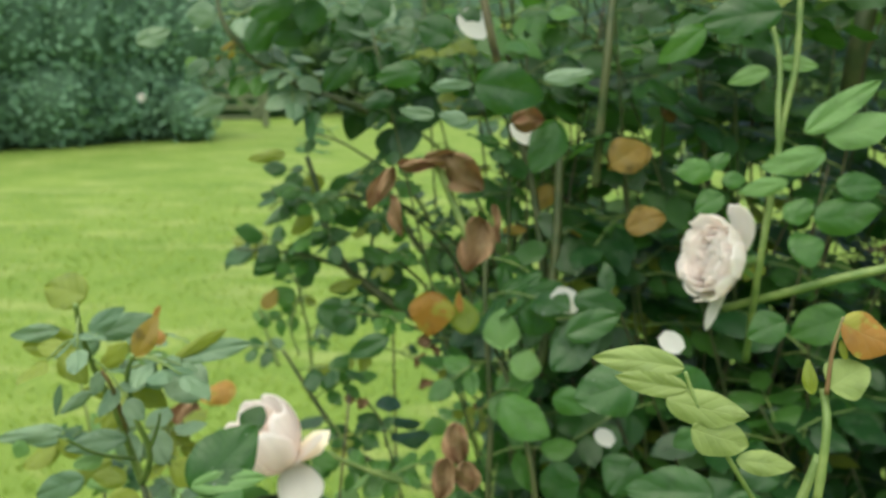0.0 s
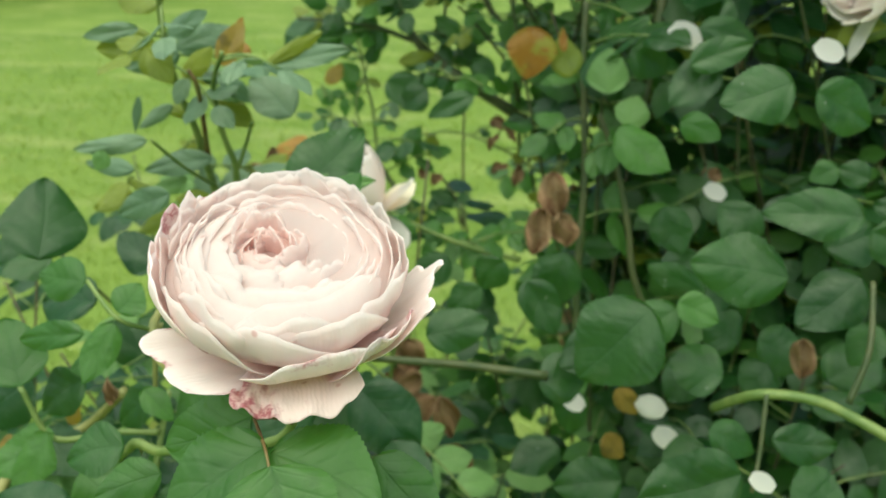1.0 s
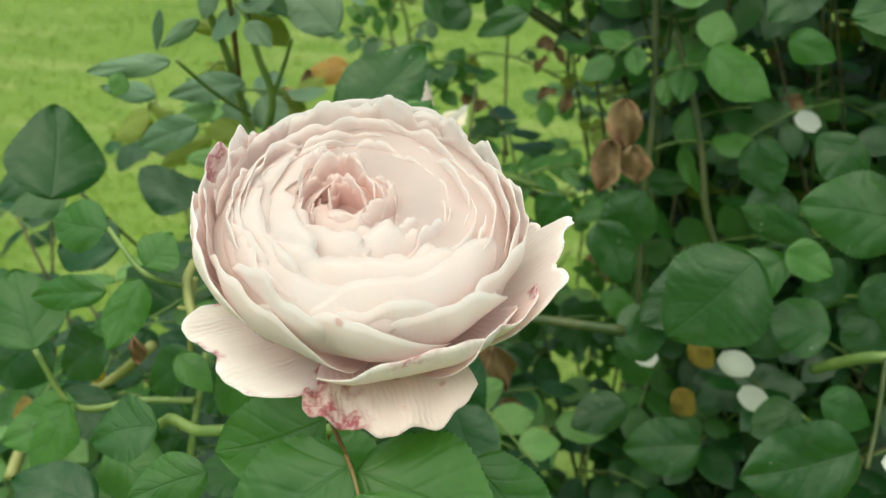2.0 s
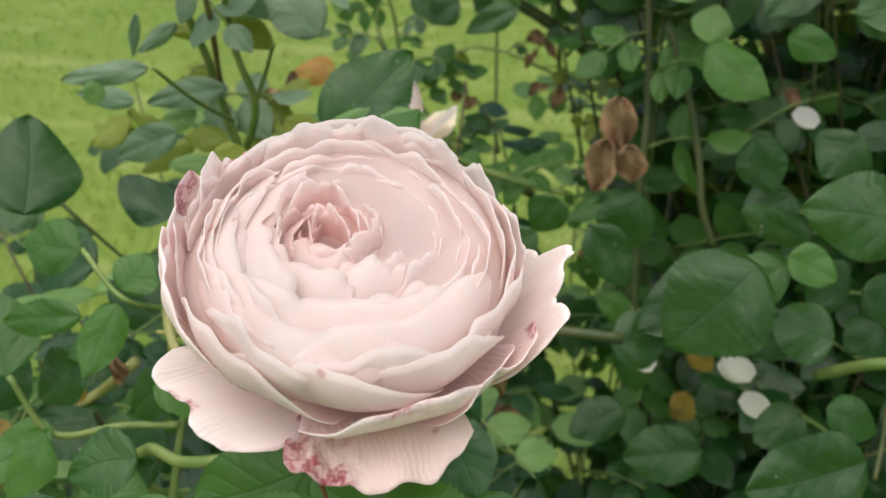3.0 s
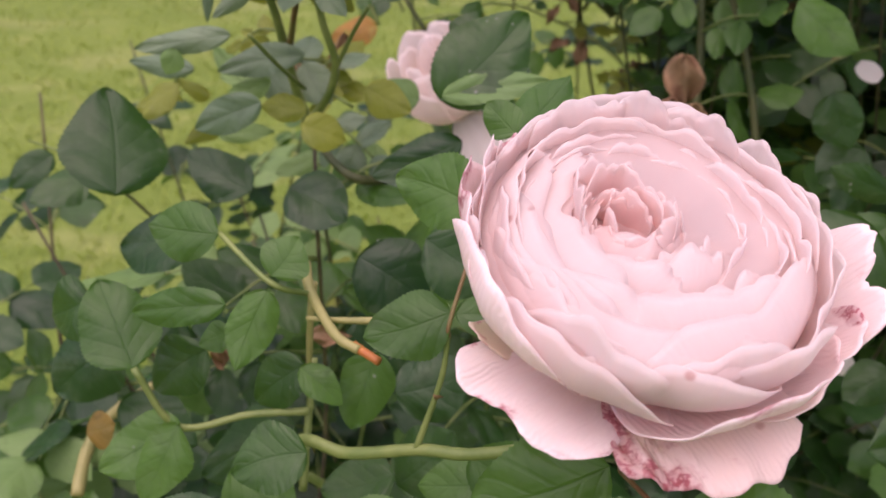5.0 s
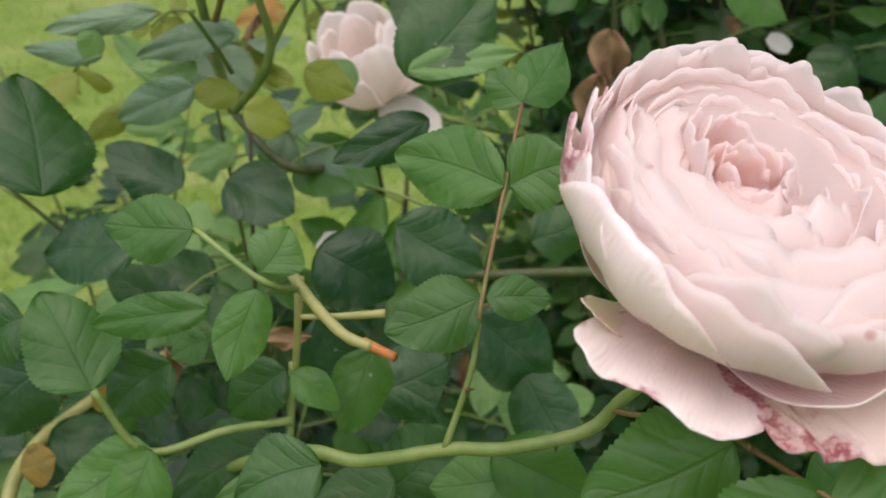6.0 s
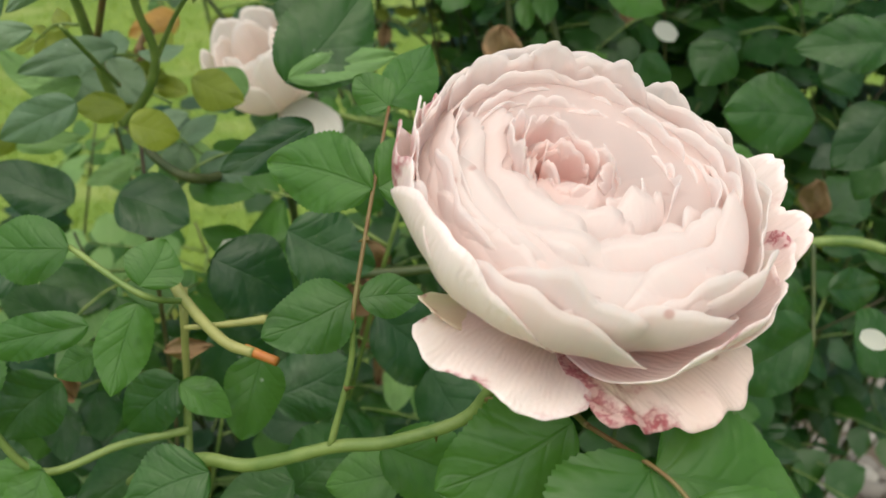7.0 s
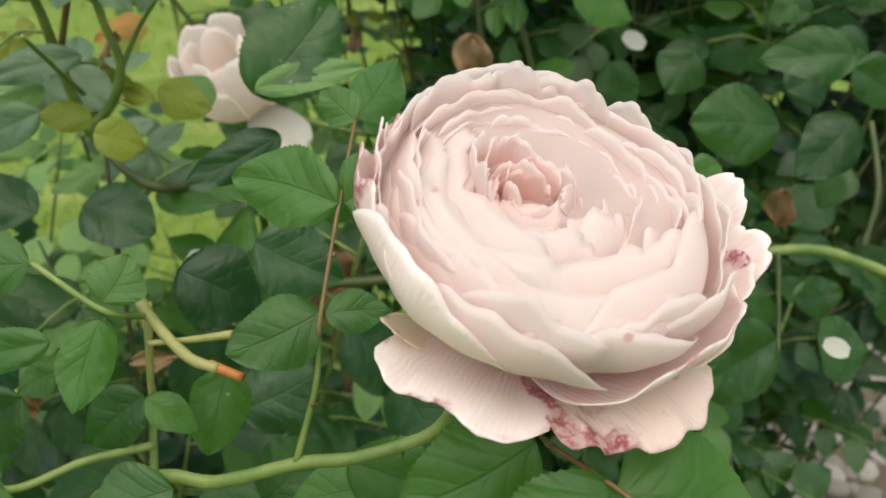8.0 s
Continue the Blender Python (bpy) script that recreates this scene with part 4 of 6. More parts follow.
leaflet(bloom_plant, "dark", (-0.163, 0.320, 0.968), (-0.186, 0.316, 0.964), 0.021, (0.57, -0.41, 0.71))
leaflet(bloom_plant, "deep", (-0.187, 0.315, 0.937), (-0.216, 0.317, 0.948), 0.021, (0.40, -0.43, 0.81))
cane(bloom_plant, "green", [(-0.080, 0.290, 1.026), (-0.083, 0.293, 1.017), (-0.091, 0.301, 0.998), (-0.098, 0.304, 0.986), (-0.116, 0.310, 0.977), (-0.130, 0.316, 0.973), (-0.152, 0.326, 0.962), (-0.170, 0.340, 0.954), (-0.198, 0.388, 0.892), (-0.160, 0.440, 0.750), (-0.140, 0.500, 0.000)], 0.0015, 0.0022, "cane")
cane(bloom_plant, "green", [(-0.131, 0.316, 0.973), (-0.124, 0.321, 0.994), (-0.122, 0.324, 1.007)], 0.001, 0.0007, "leaf_stalk")
cane(bloom_plant, "reddish", [(-0.122, 0.324, 1.006), (-0.121, 0.326, 1.013), (-0.112, 0.346, 1.033), (-0.102, 0.371, 1.047)], 0.0007, 0.0005, "leaf_stalk")
cane(bloom_plant, "reddish", [(-0.090, 0.252, 1.028), (-0.083, 0.237, 1.029), (-0.080, 0.230, 1.027)], 0.0005, 0.0004, "leaf_stalk")
cane(bloom_plant, "reddish", [(-0.090, 0.252, 1.028), (-0.088, 0.268, 1.018), (-0.093, 0.303, 0.993)], 0.0006, 0.0007, "leaf_stalk")
cane(bloom_plant, "pale", [(-0.170, 0.382, 0.995), (-0.166, 0.364, 0.996), (-0.156, 0.343, 0.994), (-0.148, 0.336, 0.993)], 0.0018, 0.0015, "pruned_stub")
cane(bloom_plant, "scorched", [(-0.150, 0.3385, 0.993), (-0.142, 0.332, 0.992)], 0.0015, 0.0013, "withered_end")
cane(bloom_plant, "pale", [(-0.166, 0.371, 0.995), (-0.167, 0.366, 0.984), (-0.169, 0.365, 0.963)], 0.0015, 0.001, "pruned_stub")
cane(bloom_plant, "pale", [(-0.166, 0.354, 0.992), (-0.154, 0.350, 0.994), (-0.143, 0.347, 0.996)], 0.0008, 0.0013, "withered_end")
cane(bloom_plant, "pale", [(-0.286, 0.407, 0.859), (-0.287, 0.429, 0.867), (-0.281, 0.453, 0.869), (-0.262, 0.474, 0.872), (-0.223, 0.445, 0.914)], 0.0030, 0.0027, "cane")
cane(bloom_plant, "green", [(-0.194, 0.369, 1.014), (-0.176, 0.354, 1.005), (-0.165, 0.363, 0.995)], 0.0009, 0.001, "leaf_stalk")
cane(bloom_plant, "green", [(-0.228, 0.363, 0.965), (-0.216, 0.361, 0.941), (-0.192, 0.366, 0.942), (-0.171, 0.368, 0.942)], 0.0012, 0.0014, "leaf_stalk")
cane(bloom_plant, "green", [(-0.170, 0.382, 0.955), (-0.172, 0.371, 0.936), (-0.174, 0.358, 0.913)], 0.0012, 0.0016, "leaf_stalk")
leaflet(bloom_plant, "brown", (-0.214, 0.414, 0.927), (-0.214, 0.411, 0.939), 0.009, (0.2, -0.80, 0.56))
leaflet(bloom_plant, "brown", (-0.181, 0.431, 0.930), (-0.165, 0.427, 0.932), 0.010, (0.1, -0.80, 0.60))
leaflet(bloom_plant, "yellow", (-0.268, 0.396, 0.906), (-0.254, 0.392, 0.914), 0.015, (0.2, -0.70, 0.70))
leaflet(bloom_plant, "yellow", (-0.247, 0.429, 0.902), (-0.241, 0.429, 0.915), 0.009, (0.2, -0.70, 0.70))
thorn(bloom_plant, (-0.1258, 0.3194, 0.9897), (0.8, -0.1, 0.3), 0.003)
thorn(bloom_plant, (-0.1431, 0.3221, 0.9667), (-0.1, -0.2, 1), 0.003)
thorn(bloom_plant, (-0.1040, 0.3071, 0.9809), (0, -0.3, -1), 0.003)
thorn(bloom_plant, (-0.1154, 0.3367, 1.0242), (-0.8, -0.2, 0.2), 0.003)
thorn(bloom_plant, (-0.1641, 0.3356, 0.9567), (0.1, -0.3, -1), 0.003)

# ---- the young shoot and its drooping bloom ----
young_shoot = thing("young_rose_shoot", "young rose shoot with yellowish, grey-green and reddish leaves", "rose plant", (-0.08, 0.70, 0.0))
bpy.context.view_layer.update()
droop = bloom(young_shoot, axis_pose((-0.114, 0.619, 0.961), (-0.30, -0.25, 0.75), (1, 0, 0)), "half-faded blush rose with loose petals")
for i, (deg, r, h, w) in enumerate([(20, 0.022, 0.050, 0.017), (70, 0.024, 0.050, 0.018), (125, 0.027, 0.048, 0.019), (180, 0.030, 0.046, 0.020), (235, 0.030, 0.045, 0.020), (290, 0.026, 0.048, 0.018), (335, 0.022, 0.050, 0.017),
                                    (100, 0.016, 0.047, 0.015), (220, 0.018, 0.046, 0.016), (340, 0.015, 0.047, 0.014), (160, 0.023, 0.045, 0.018), (265, 0.022, 0.046, 0.017)]):
    petal(droop, [(0.003, 0.0), (r * 0.75, 0.001), (r * 1.25, h * 0.5), (r * 0.9, h)], deg, w, 60 + i, 3, 18, 25, ragged=0.02, lobes=2.2, notch=0.04, wavy=0.6, tongue=0.10)
petal(droop, [(0.003, 0), (0.013, -0.003), (0.026, -0.008), (0.038, -0.018)], 298, 0.0175, 71, 3, 18, 21, cup=0.6, wavy=0.6)
petal(droop, [(0.003, 0), (0.014, 0.002), (0.027, 0.010), (0.046, 0.024)], 345, 0.0130, 72, 3, 18, 21, cup=0.6, tongue=0.15)
petal(droop, [(0.003, 0), (0.014, 0.000), (0.028, 0.006), (0.038, 0.004)], 15, 0.0155, 73, 4, 18, 21, "loose cream-yellow petal spread sideways", cup=0.6, tongue=0.05)
cane(young_shoot, "green", [(-0.193, 0.545, 0.981), (-0.199, 0.541, 1.012), (-0.2015, 0.533, 1.038), (-0.205, 0.519, 1.067), (-0.201, 0.496, 1.100), (-0.195, 0.480, 1.122)], 0.0026, 0.0014, "cane")
cane(young_shoot, "green", [(-0.193, 0.545, 0.981), (-0.178, 0.522, 1.005), (-0.1725, 0.510, 1.025), (-0.176, 0.503, 1.045), (-0.178, 0.500, 1.071), (-0.166, 0.482, 1.092)], 0.0023, 0.0012, "cane")
cane(young_shoot, "reddish", [(-0.1985, 0.541, 1.020), (-0.182, 0.488, 1.070), (-0.184, 0.481, 1.083)], 0.0016, 0.001, "cane")
cane(young_shoot, "green", [(-0.172, 0.512, 1.022), (-0.163, 0.503, 1.040), (-0.154, 0.485, 1.056)], 0.0012, 0.0008, "cane")
cane(young_shoot, "dark", [(-0.193, 0.545, 0.981), (-0.176, 0.520, 0.969), (-0.157, 0.523, 0.959), (-0.115, 0.660, 0.900), (-0.100, 0.690, 0.700), (-0.080, 0.700, 0.000)], 0.0018, 0.0036, "cane")
cane(young_shoot, "green", [(-0.191, 0.531, 1.005), (-0.193, 0.486, 1.030), (-0.199, 0.461, 1.051)], 0.0012, 0.0008, "cane")
leaflet(young_shoot, "young", (-0.215, 0.536, 1.111), (-0.244, 0.537, 1.120), 0.026, (0.45, -0.78, 0.43))
leaflet(young_shoot, "grey", (-0.217, 0.504, 1.100), (-0.250, 0.501, 1.096), 0.010, (0.44, -0.86, 0.27))
leaflet(young_shoot, "young", (-0.212, 0.510, 1.093), (-0.242, 0.507, 1.088), 0.018, (0.45, -0.82, 0.35))
leaflet(young_shoot, "grey", (-0.207, 0.532, 1.083), (-0.238, 0.528, 1.075), 0.018, (0.46, -0.79, 0.40))
leaflet(young_shoot, "grey", (-0.207, 0.518, 1.094), (-0.186, 0.523, 1.108), 0.012, (0.25, -0.89, 0.39))
leaflet(young_shoot, "grey", (-0.210, 0.536, 1.085), (-0.178, 0.542, 1.098), 0.016, (0.37, -0.82, 0.43))
leaflet(young_shoot, "yellow", (-0.177, 0.513, 1.080), (-0.166, 0.520, 1.104), 0.014, (0.30, -0.85, 0.42))
leaflet(young_shoot, "red", (-0.177, 0.546, 1.095), (-0.174, 0.549, 1.102), 0.004, (0.32, -0.90, 0.31))
leaflet(young_shoot, "young", (-0.197, 0.508, 1.074), (-0.181, 0.513, 1.090), 0.012, (0.39, -0.74, 0.55))
leaflet(young_shoot, "light", (-0.195, 0.533, 1.070), (-0.165, 0.535, 1.074), 0.011, (-0.02, -0.82, 0.57))
leaflet(young_shoot, "young", (-0.185, 0.522, 1.058), (-0.163, 0.519, 1.047), 0.016, (0.22, -0.81, 0.54))
leaflet(young_shoot, "grey", (-0.140, 0.515, 1.053), (-0.163, 0.520, 1.075), 0.027, (0.32, -0.75, 0.57))
leaflet(young_shoot, "grey", (-0.150, 0.506, 1.082), (-0.105, 0.511, 1.090), 0.014, (0.11, -0.87, 0.49))
leaflet(young_shoot, "young", (-0.151, 0.504, 1.081), (-0.120, 0.511, 1.100), 0.009, (0.36, -0.93, 0.10))
leaflet(young_shoot, "grey", (-0.213, 0.489, 1.043), (-0.255, 0.486, 1.038), 0.011, (0.50, -0.76, 0.43))
leaflet(young_shoot, "light", (-0.236, 0.487, 1.037), (-0.242, 0.484, 1.027), 0.010, (0.30, -0.80, 0.52))
leaflet(young_shoot, "grey", (-0.187, 0.514, 1.027), (-0.228, 0.511, 1.021), 0.015, (0.23, -0.79, 0.57))
leaflet(young_shoot, "grey", (-0.203, 0.487, 1.014), (-0.234, 0.482, 1.003), 0.017, (0.44, -0.78, 0.45))
leaflet(young_shoot, "young", (-0.187, 0.509, 1.002), (-0.208, 0.508, 1.004), 0.014, (0.40, -0.75, 0.52))
leaflet(young_shoot, "young", (-0.198, 0.531, 1.049), (-0.221, 0.531, 1.052), 0.009, (0.35, -0.87, 0.35))
leaflet(young_shoot, "grey", (-0.206, 0.512, 1.058), (-0.225, 0.507, 1.045), 0.008, (0.43, -0.78, 0.46))
leaflet(young_shoot, "grey", (-0.225, 0.513, 1.062), (-0.227, 0.507, 1.043), 0.005, (0.36, -0.73, 0.58))
leaflet(young_shoot, "light", (-0.168, 0.517, 1.061), (-0.185, 0.518, 1.067), 0.009, (0.34, -0.73, 0.59))
leaflet(young_shoot, "red", (-0.170, 0.533, 1.081), (-0.172, 0.536, 1.091), 0.009, (0.36, -0.89, 0.28))
leaflet(young_shoot, "light", (-0.135, 0.523, 1.002), (-0.156, 0.524, 1.008), 0.018, (0.24, -0.81, 0.53))
leaflet(young_shoot, "young", (-0.159, 0.510, 1.013), (-0.138, 0.507, 1.002), 0.018, (0.28, -0.87, 0.39))
leaflet(young_shoot, "light", (-0.204, 0.518, 1.013), (-0.225, 0.516, 1.007), 0.011, (0.38, -0.73, 0.57))
leaflet(young_shoot, "young", (-0.184, 0.476, 1.008), (-0.165, 0.475, 1.002), 0.017, (0.24, -0.81, 0.54))
leaflet(young_shoot, "young", (-0.164, 0.584, 0.980), (-0.186, 0.594, 0.989), 0.012, (0.02, -0.78, 0.62))
leaflet(young_shoot, "light", (-0.228, 0.595, 0.978), (-0.255, 0.613, 1.000), 0.015, (0.15, -0.79, 0.59))
leaflet(young_shoot, "grey", (-0.248, 0.546, 1.009), (-0.283, 0.554, 1.011), 0.012, (0.20, -0.85, 0.49))
leaflet(young_shoot, "light", (-0.214, 0.556, 0.997), (-0.241, 0.564, 1.000), 0.009, (0.21, -0.71, 0.67))
leaflet(young_shoot, "light", (-0.252, 0.587, 0.957), (-0.220, 0.584, 0.962), 0.012, (0.15, -0.81, 0.57))
leaflet(young_shoot, "brown", (-0.180, 0.625, 1.005), (-0.191, 0.611, 0.978), 0.013, (0.10, -0.78, 0.62))
leaflet(young_shoot, "young", (-0.277, 0.603, 0.976), (-0.304, 0.601, 0.963), 0.015, (0.28, -0.80, 0.54))
leaflet(young_shoot, "young", (-0.243, 0.612, 0.963), (-0.278, 0.607, 0.943), 0.015, (0.21, -0.84, 0.51))
leaflet(young_shoot, "light", (-0.197, 0.611, 0.935), (-0.227, 0.609, 0.923), 0.015, (-0.01, -0.65, 0.76))
leaflet(young_shoot, "light", (-0.154, 0.580, 0.936), (-0.177, 0.595, 0.954), 0.016, (0.11, -0.89, 0.44))
leaflet(young_shoot, "dark", (-0.125, 0.444, 1.031), (-0.092, 0.455, 1.063), 0.034, (0.18, -0.70, 0.69))
leaflet(young_shoot, "light", (-0.124, 0.443, 1.033), (-0.083, 0.446, 1.037), 0.013, (0.10, -0.73, 0.68))
leaflet(young_shoot, "brown", (-0.211, 0.711, 0.965), (-0.239, 0.702, 0.940), 0.032, (0.22, -0.84, 0.50))
leaflet(young_shoot, "red", (-0.166, 0.680, 0.995), (-0.197, 0.676, 0.987), 0.020, (0.26, -0.73, 0.63))
leaflet(young_shoot, "dark", (-0.105, 0.526, 1.031), (-0.120, 0.528, 1.039), 0.021, (0.12, -0.79, 0.59))

# ---- the large bush ----
rose_bush = thing("rose_bush", "large dense rose bush with glossy green leaves, some withered brown", "rose bush", bush_at)
bpy.context.view_layer.update()
side_rose = bloom(rose_bush, axis_pose((0.196, 0.575, 1.128), (-0.93, -0.30, 0.20), (0.1, 0, 1)), "pale blush rose turned to the side")
for i in range(9):
    petal(side_rose, cup(0.024 + 0.002 * (i % 2), 0.026, 1.15, 1.1), 40 * i, 0.012, 80 + i, 3, 14, 13, ragged=0.05)
petal(side_rose, [(0.003, 0), (0.018, -0.002), (0.03, 0.004), (0.036, 0.010)], 0, 0.015, 95, 3, 14, 13, cup=0.6)
petal(side_rose, [(0.003, 0), (0.014, 0.002), (0.032, 0.008), (0.047, 0.008)], 178, 0.006, 96, 3, 14, 13, cup=0.6)
full_heart(side_rose, 8, 0.68, (0.0, 0.0), 3)
cane(rose_bush, "green", [(-0.181, 0.892, 0.937), (-0.193, 0.900, 0.966), (-0.204, 0.908, 0.998)], 0.0022, 0.0012, "cane")
cane(rose_bush, "green", [(-0.147, 0.906, 0.908), (-0.154, 0.923, 0.967), (-0.162, 0.931, 0.997), (-0.171, 0.943, 1.038)], 0.002, 0.0012, "cane")
cane(rose_bush, "green", [(-0.159, 0.896, 0.949), (-0.169, 0.904, 0.978), (-0.158, 0.917, 1.018)], 0.0016, 0.001, "cane")
cane(rose_bush, "dark", [(-0.024, 0.774, 0.864), (-0.078, 0.778, 0.889), (-0.105, 0.784, 0.915), (-0.130, 0.793, 0.949), (-0.155, 0.803, 0.986)], 0.0036, 0.0016, "cane")
cane(rose_bush, "dark", [(-0.054, 0.782, 0.897), (-0.060, 0.788, 0.920), (-0.073, 0.793, 0.938)], 0.0016, 0.001, "cane")
cane(rose_bush, "green", [(-0.002, 0.701, 0.897), (-0.041, 0.701, 0.906), (-0.079, 0.704, 0.919), (-0.123, 0.707, 0.940)], 0.0026, 0.0014, "cane")
leaflet(rose_bush, "brown", (-0.090, 0.792, 0.936), (-0.091, 0.795, 0.948), 0.011, (-0.02, -0.90, 0.44))
leaflet(rose_bush, "brown", (-0.073, 0.793, 0.940), (-0.084, 0.791, 0.933), 0.013, (0.02, -0.79, 0.61))
leaflet(rose_bush, "dark", (-0.057, 0.787, 0.915), (-0.084, 0.788, 0.925), 0.019, (0.35, -0.67, 0.65))
leaflet(rose_bush, "mid", (-0.183, 0.895, 0.949), (-0.198, 0.893, 0.946), 0.015, (0.17, -0.86, 0.48))
leaflet(rose_bush, "mid", (-0.167, 0.911, 1.001), (-0.188, 0.915, 1.018), 0.022, (-0.08, -0.89, 0.44))
leaflet(rose_bush, "yellow", (-0.195, 0.889, 1.002), (-0.181, 0.896, 1.022), 0.016, (0.08, -0.87, 0.48))
leaflet(rose_bush, "young", (-0.150, 0.890, 0.926), (-0.126, 0.894, 0.938), 0.016, (0.26, -0.83, 0.50))
leaflet(rose_bush, "grey", (-0.175, 0.899, 0.960), (-0.199, 0.898, 0.960), 0.014, (0.17, -0.88, 0.44))
leaflet(rose_bush, "dark", (-0.158, 0.917, 1.018), (-0.147, 0.924, 1.041), 0.016, (0.14, -0.89, 0.43))
leaflet(rose_bush, "light", (-0.193, 0.905, 0.983), (-0.211, 0.906, 0.992), 0.015, (0.04, -0.93, 0.36))
cane(rose_bush, "dark", [(0.029, 0.885, 0.951), (-0.000, 0.890, 0.973), (-0.066, 0.898, 1.012), (-0.111, 0.907, 1.048), (-0.134, 0.920, 1.096), (-0.140, 0.927, 1.124), (-0.152, 0.937, 1.158)], 0.0065, 0.0026, "cane")
cane(rose_bush, "dark", [(-0.008, 0.891, 1.048), (-0.031, 0.896, 1.070), (-0.055, 0.905, 1.104), (-0.096, 0.907, 1.119), (-0.125, 0.907, 1.121)], 0.004, 0.0018, "cane")
cane(rose_bush, "dark", [(-0.079, 0.896, 1.040), (-0.079, 0.907, 1.081), (-0.071, 0.918, 1.114)], 0.002, 0.0012, "cane")
cane(rose_bush, "dark", [(-0.111, 0.905, 1.044), (-0.149, 0.907, 1.056), (-0.185, 0.907, 1.060), (-0.226, 0.906, 1.063)], 0.0026, 0.0012, "cane")
cane(rose_bush, "dark", [(-0.078, 0.896, 1.006), (-0.113, 0.895, 1.008), (-0.136, 0.893, 1.005)], 0.0016, 0.001, "cane")
cane(rose_bush, "dark", [(-0.154, 0.945, 1.114), (-0.181, 0.942, 1.110), (-0.196, 0.938, 1.099)], 0.0014, 0.0008, "cane")
cane(rose_bush, "dark", [(0.036, 0.700, 1.102), (0.036, 0.689, 1.066), (0.039, 0.675, 1.015), (0.041, 0.662, 0.973), (0.039, 0.645, 0.913), (0.041, 0.615, 0.812)], 0.0022, 0.0028, "cane")
cane(rose_bush, "dark", [(0.047, 0.658, 1.029), (0.059, 0.650, 1.000), (0.071, 0.638, 0.955), (0.076, 0.628, 0.922), (0.085, 0.622, 0.898)], 0.002, 0.0026, "cane")
cane(rose_bush, "green", [(-0.005, 0.631, 1.192), (0.003, 0.627, 1.178), (0.017, 0.618, 1.145), (0.029, 0.611, 1.119)], 0.003, 0.0026, "cane")
cane(rose_bush, "dark", [(0.066, 0.770, 1.193), (0.076, 0.759, 1.153), (0.084, 0.745, 1.104), (0.088, 0.728, 1.045)], 0.0034, 0.0034, "cane")
cane(rose_bush, "dark", [(0.098, 0.751, 1.194), (0.097, 0.738, 1.150), (0.094, 0.722, 1.098), (0.082, 0.696, 1.010)], 0.0036, 0.004, "cane")
cane(rose_bush, "dark", [(-0.116, 0.475, 0.928), (-0.079, 0.476, 0.924), (-0.039, 0.477, 0.922), (0.008, 0.478, 0.917)], 0.0022, 0.0026, "cane")
cane(rose_bush, "green", [(0.226, 0.585, 1.302), (0.223, 0.574, 1.254), (0.215, 0.566, 1.217), (0.207, 0.555, 1.166), (0.203, 0.555, 1.119), (0.213, 0.593, 1.054)], 0.0018, 0.0024, "cane")
cane(rose_bush, "green", [(0.280, 0.531, 1.137), (0.244, 0.537, 1.126), (0.218, 0.554, 1.112), (0.191, 0.580, 1.095)], 0.0028, 0.0026, "cane")
cane(rose_bush, "dark", [(0.355, 0.776, 1.315), (0.344, 0.766, 1.269), (0.344, 0.774, 1.214)], 0.008, 0.009, "cane")
cane(rose_bush, "dark", [(0.127, 0.685, 1.308), (0.123, 0.674, 1.259), (0.119, 0.672, 1.202), (0.118, 0.674, 1.163)], 0.003, 0.0034, "cane")
cane(rose_bush, "wood", [(0.031, 0.660, 1.302), (0.037, 0.654, 1.274), (0.042, 0.661, 1.255)], 0.003, 0.003, "cane")
cane(rose_bush, "green", [(0.213, 0.560, 1.190), (0.212, 0.567, 1.224), (0.216, 0.585, 1.258), (0.209, 0.604, 1.300)], 0.002, 0.0015, "cane")
cane(rose_bush, "green", [(0.154, 0.332, 1.109), (0.142, 0.324, 1.081), (0.133, 0.315, 1.054), (0.117, 0.314, 1.018), (0.121, 0.329, 0.998)], 0.0018, 0.0024, "cane")
cane(rose_bush, "green", [(0.099, 0.319, 1.146), (0.104, 0.316, 1.133), (0.116, 0.316, 1.114), (0.134, 0.319, 1.085), (0.138, 0.321, 1.073)], 0.0007, 0.0011, "leaf_stalk")
cane(rose_bush, "green", [(0.151, 0.327, 1.137), (0.150, 0.319, 1.125), (0.147, 0.314, 1.100)], 0.0014, 0.0017, "cane")
cane(rose_bush, "reddish", [(0.150, 0.322, 1.137), (0.152, 0.325, 1.152), (0.156, 0.328, 1.164)], 0.0009, 0.0006, "leaf_stalk")
cane(rose_bush, "green", [(0.177, 0.408, 0.925), (0.155, 0.420, 0.933), (0.136, 0.431, 0.937), (0.111, 0.439, 0.934), (0.097, 0.462, 0.911)], 0.0028, 0.0026, "cane")
cane(rose_bush, "dark", [(0.104, 0.404, 0.900), (0.109, 0.416, 0.915), (0.113, 0.431, 0.939)], 0.001, 0.0012, "leaf_stalk")
cane(rose_bush, "dark", [(0.145, 0.414, 0.946), (0.154, 0.424, 0.970), (0.159, 0.445, 0.996)], 0.0016, 0.0014, "cane")
leaflet(rose_bush, "dark", (0.114, 0.470, 1.087), (0.080, 0.465, 1.077), 0.030, (-0.25, -0.84, 0.47))
leaflet(rose_bush, "dark", (0.133, 0.489, 1.079), (0.166, 0.487, 1.066), 0.029, (-0.36, -0.76, 0.55))
leaflet(rose_bush, "dark", (0.157, 0.464, 1.023), (0.111, 0.463, 1.027), 0.027, (-0.30, -0.76, 0.58))
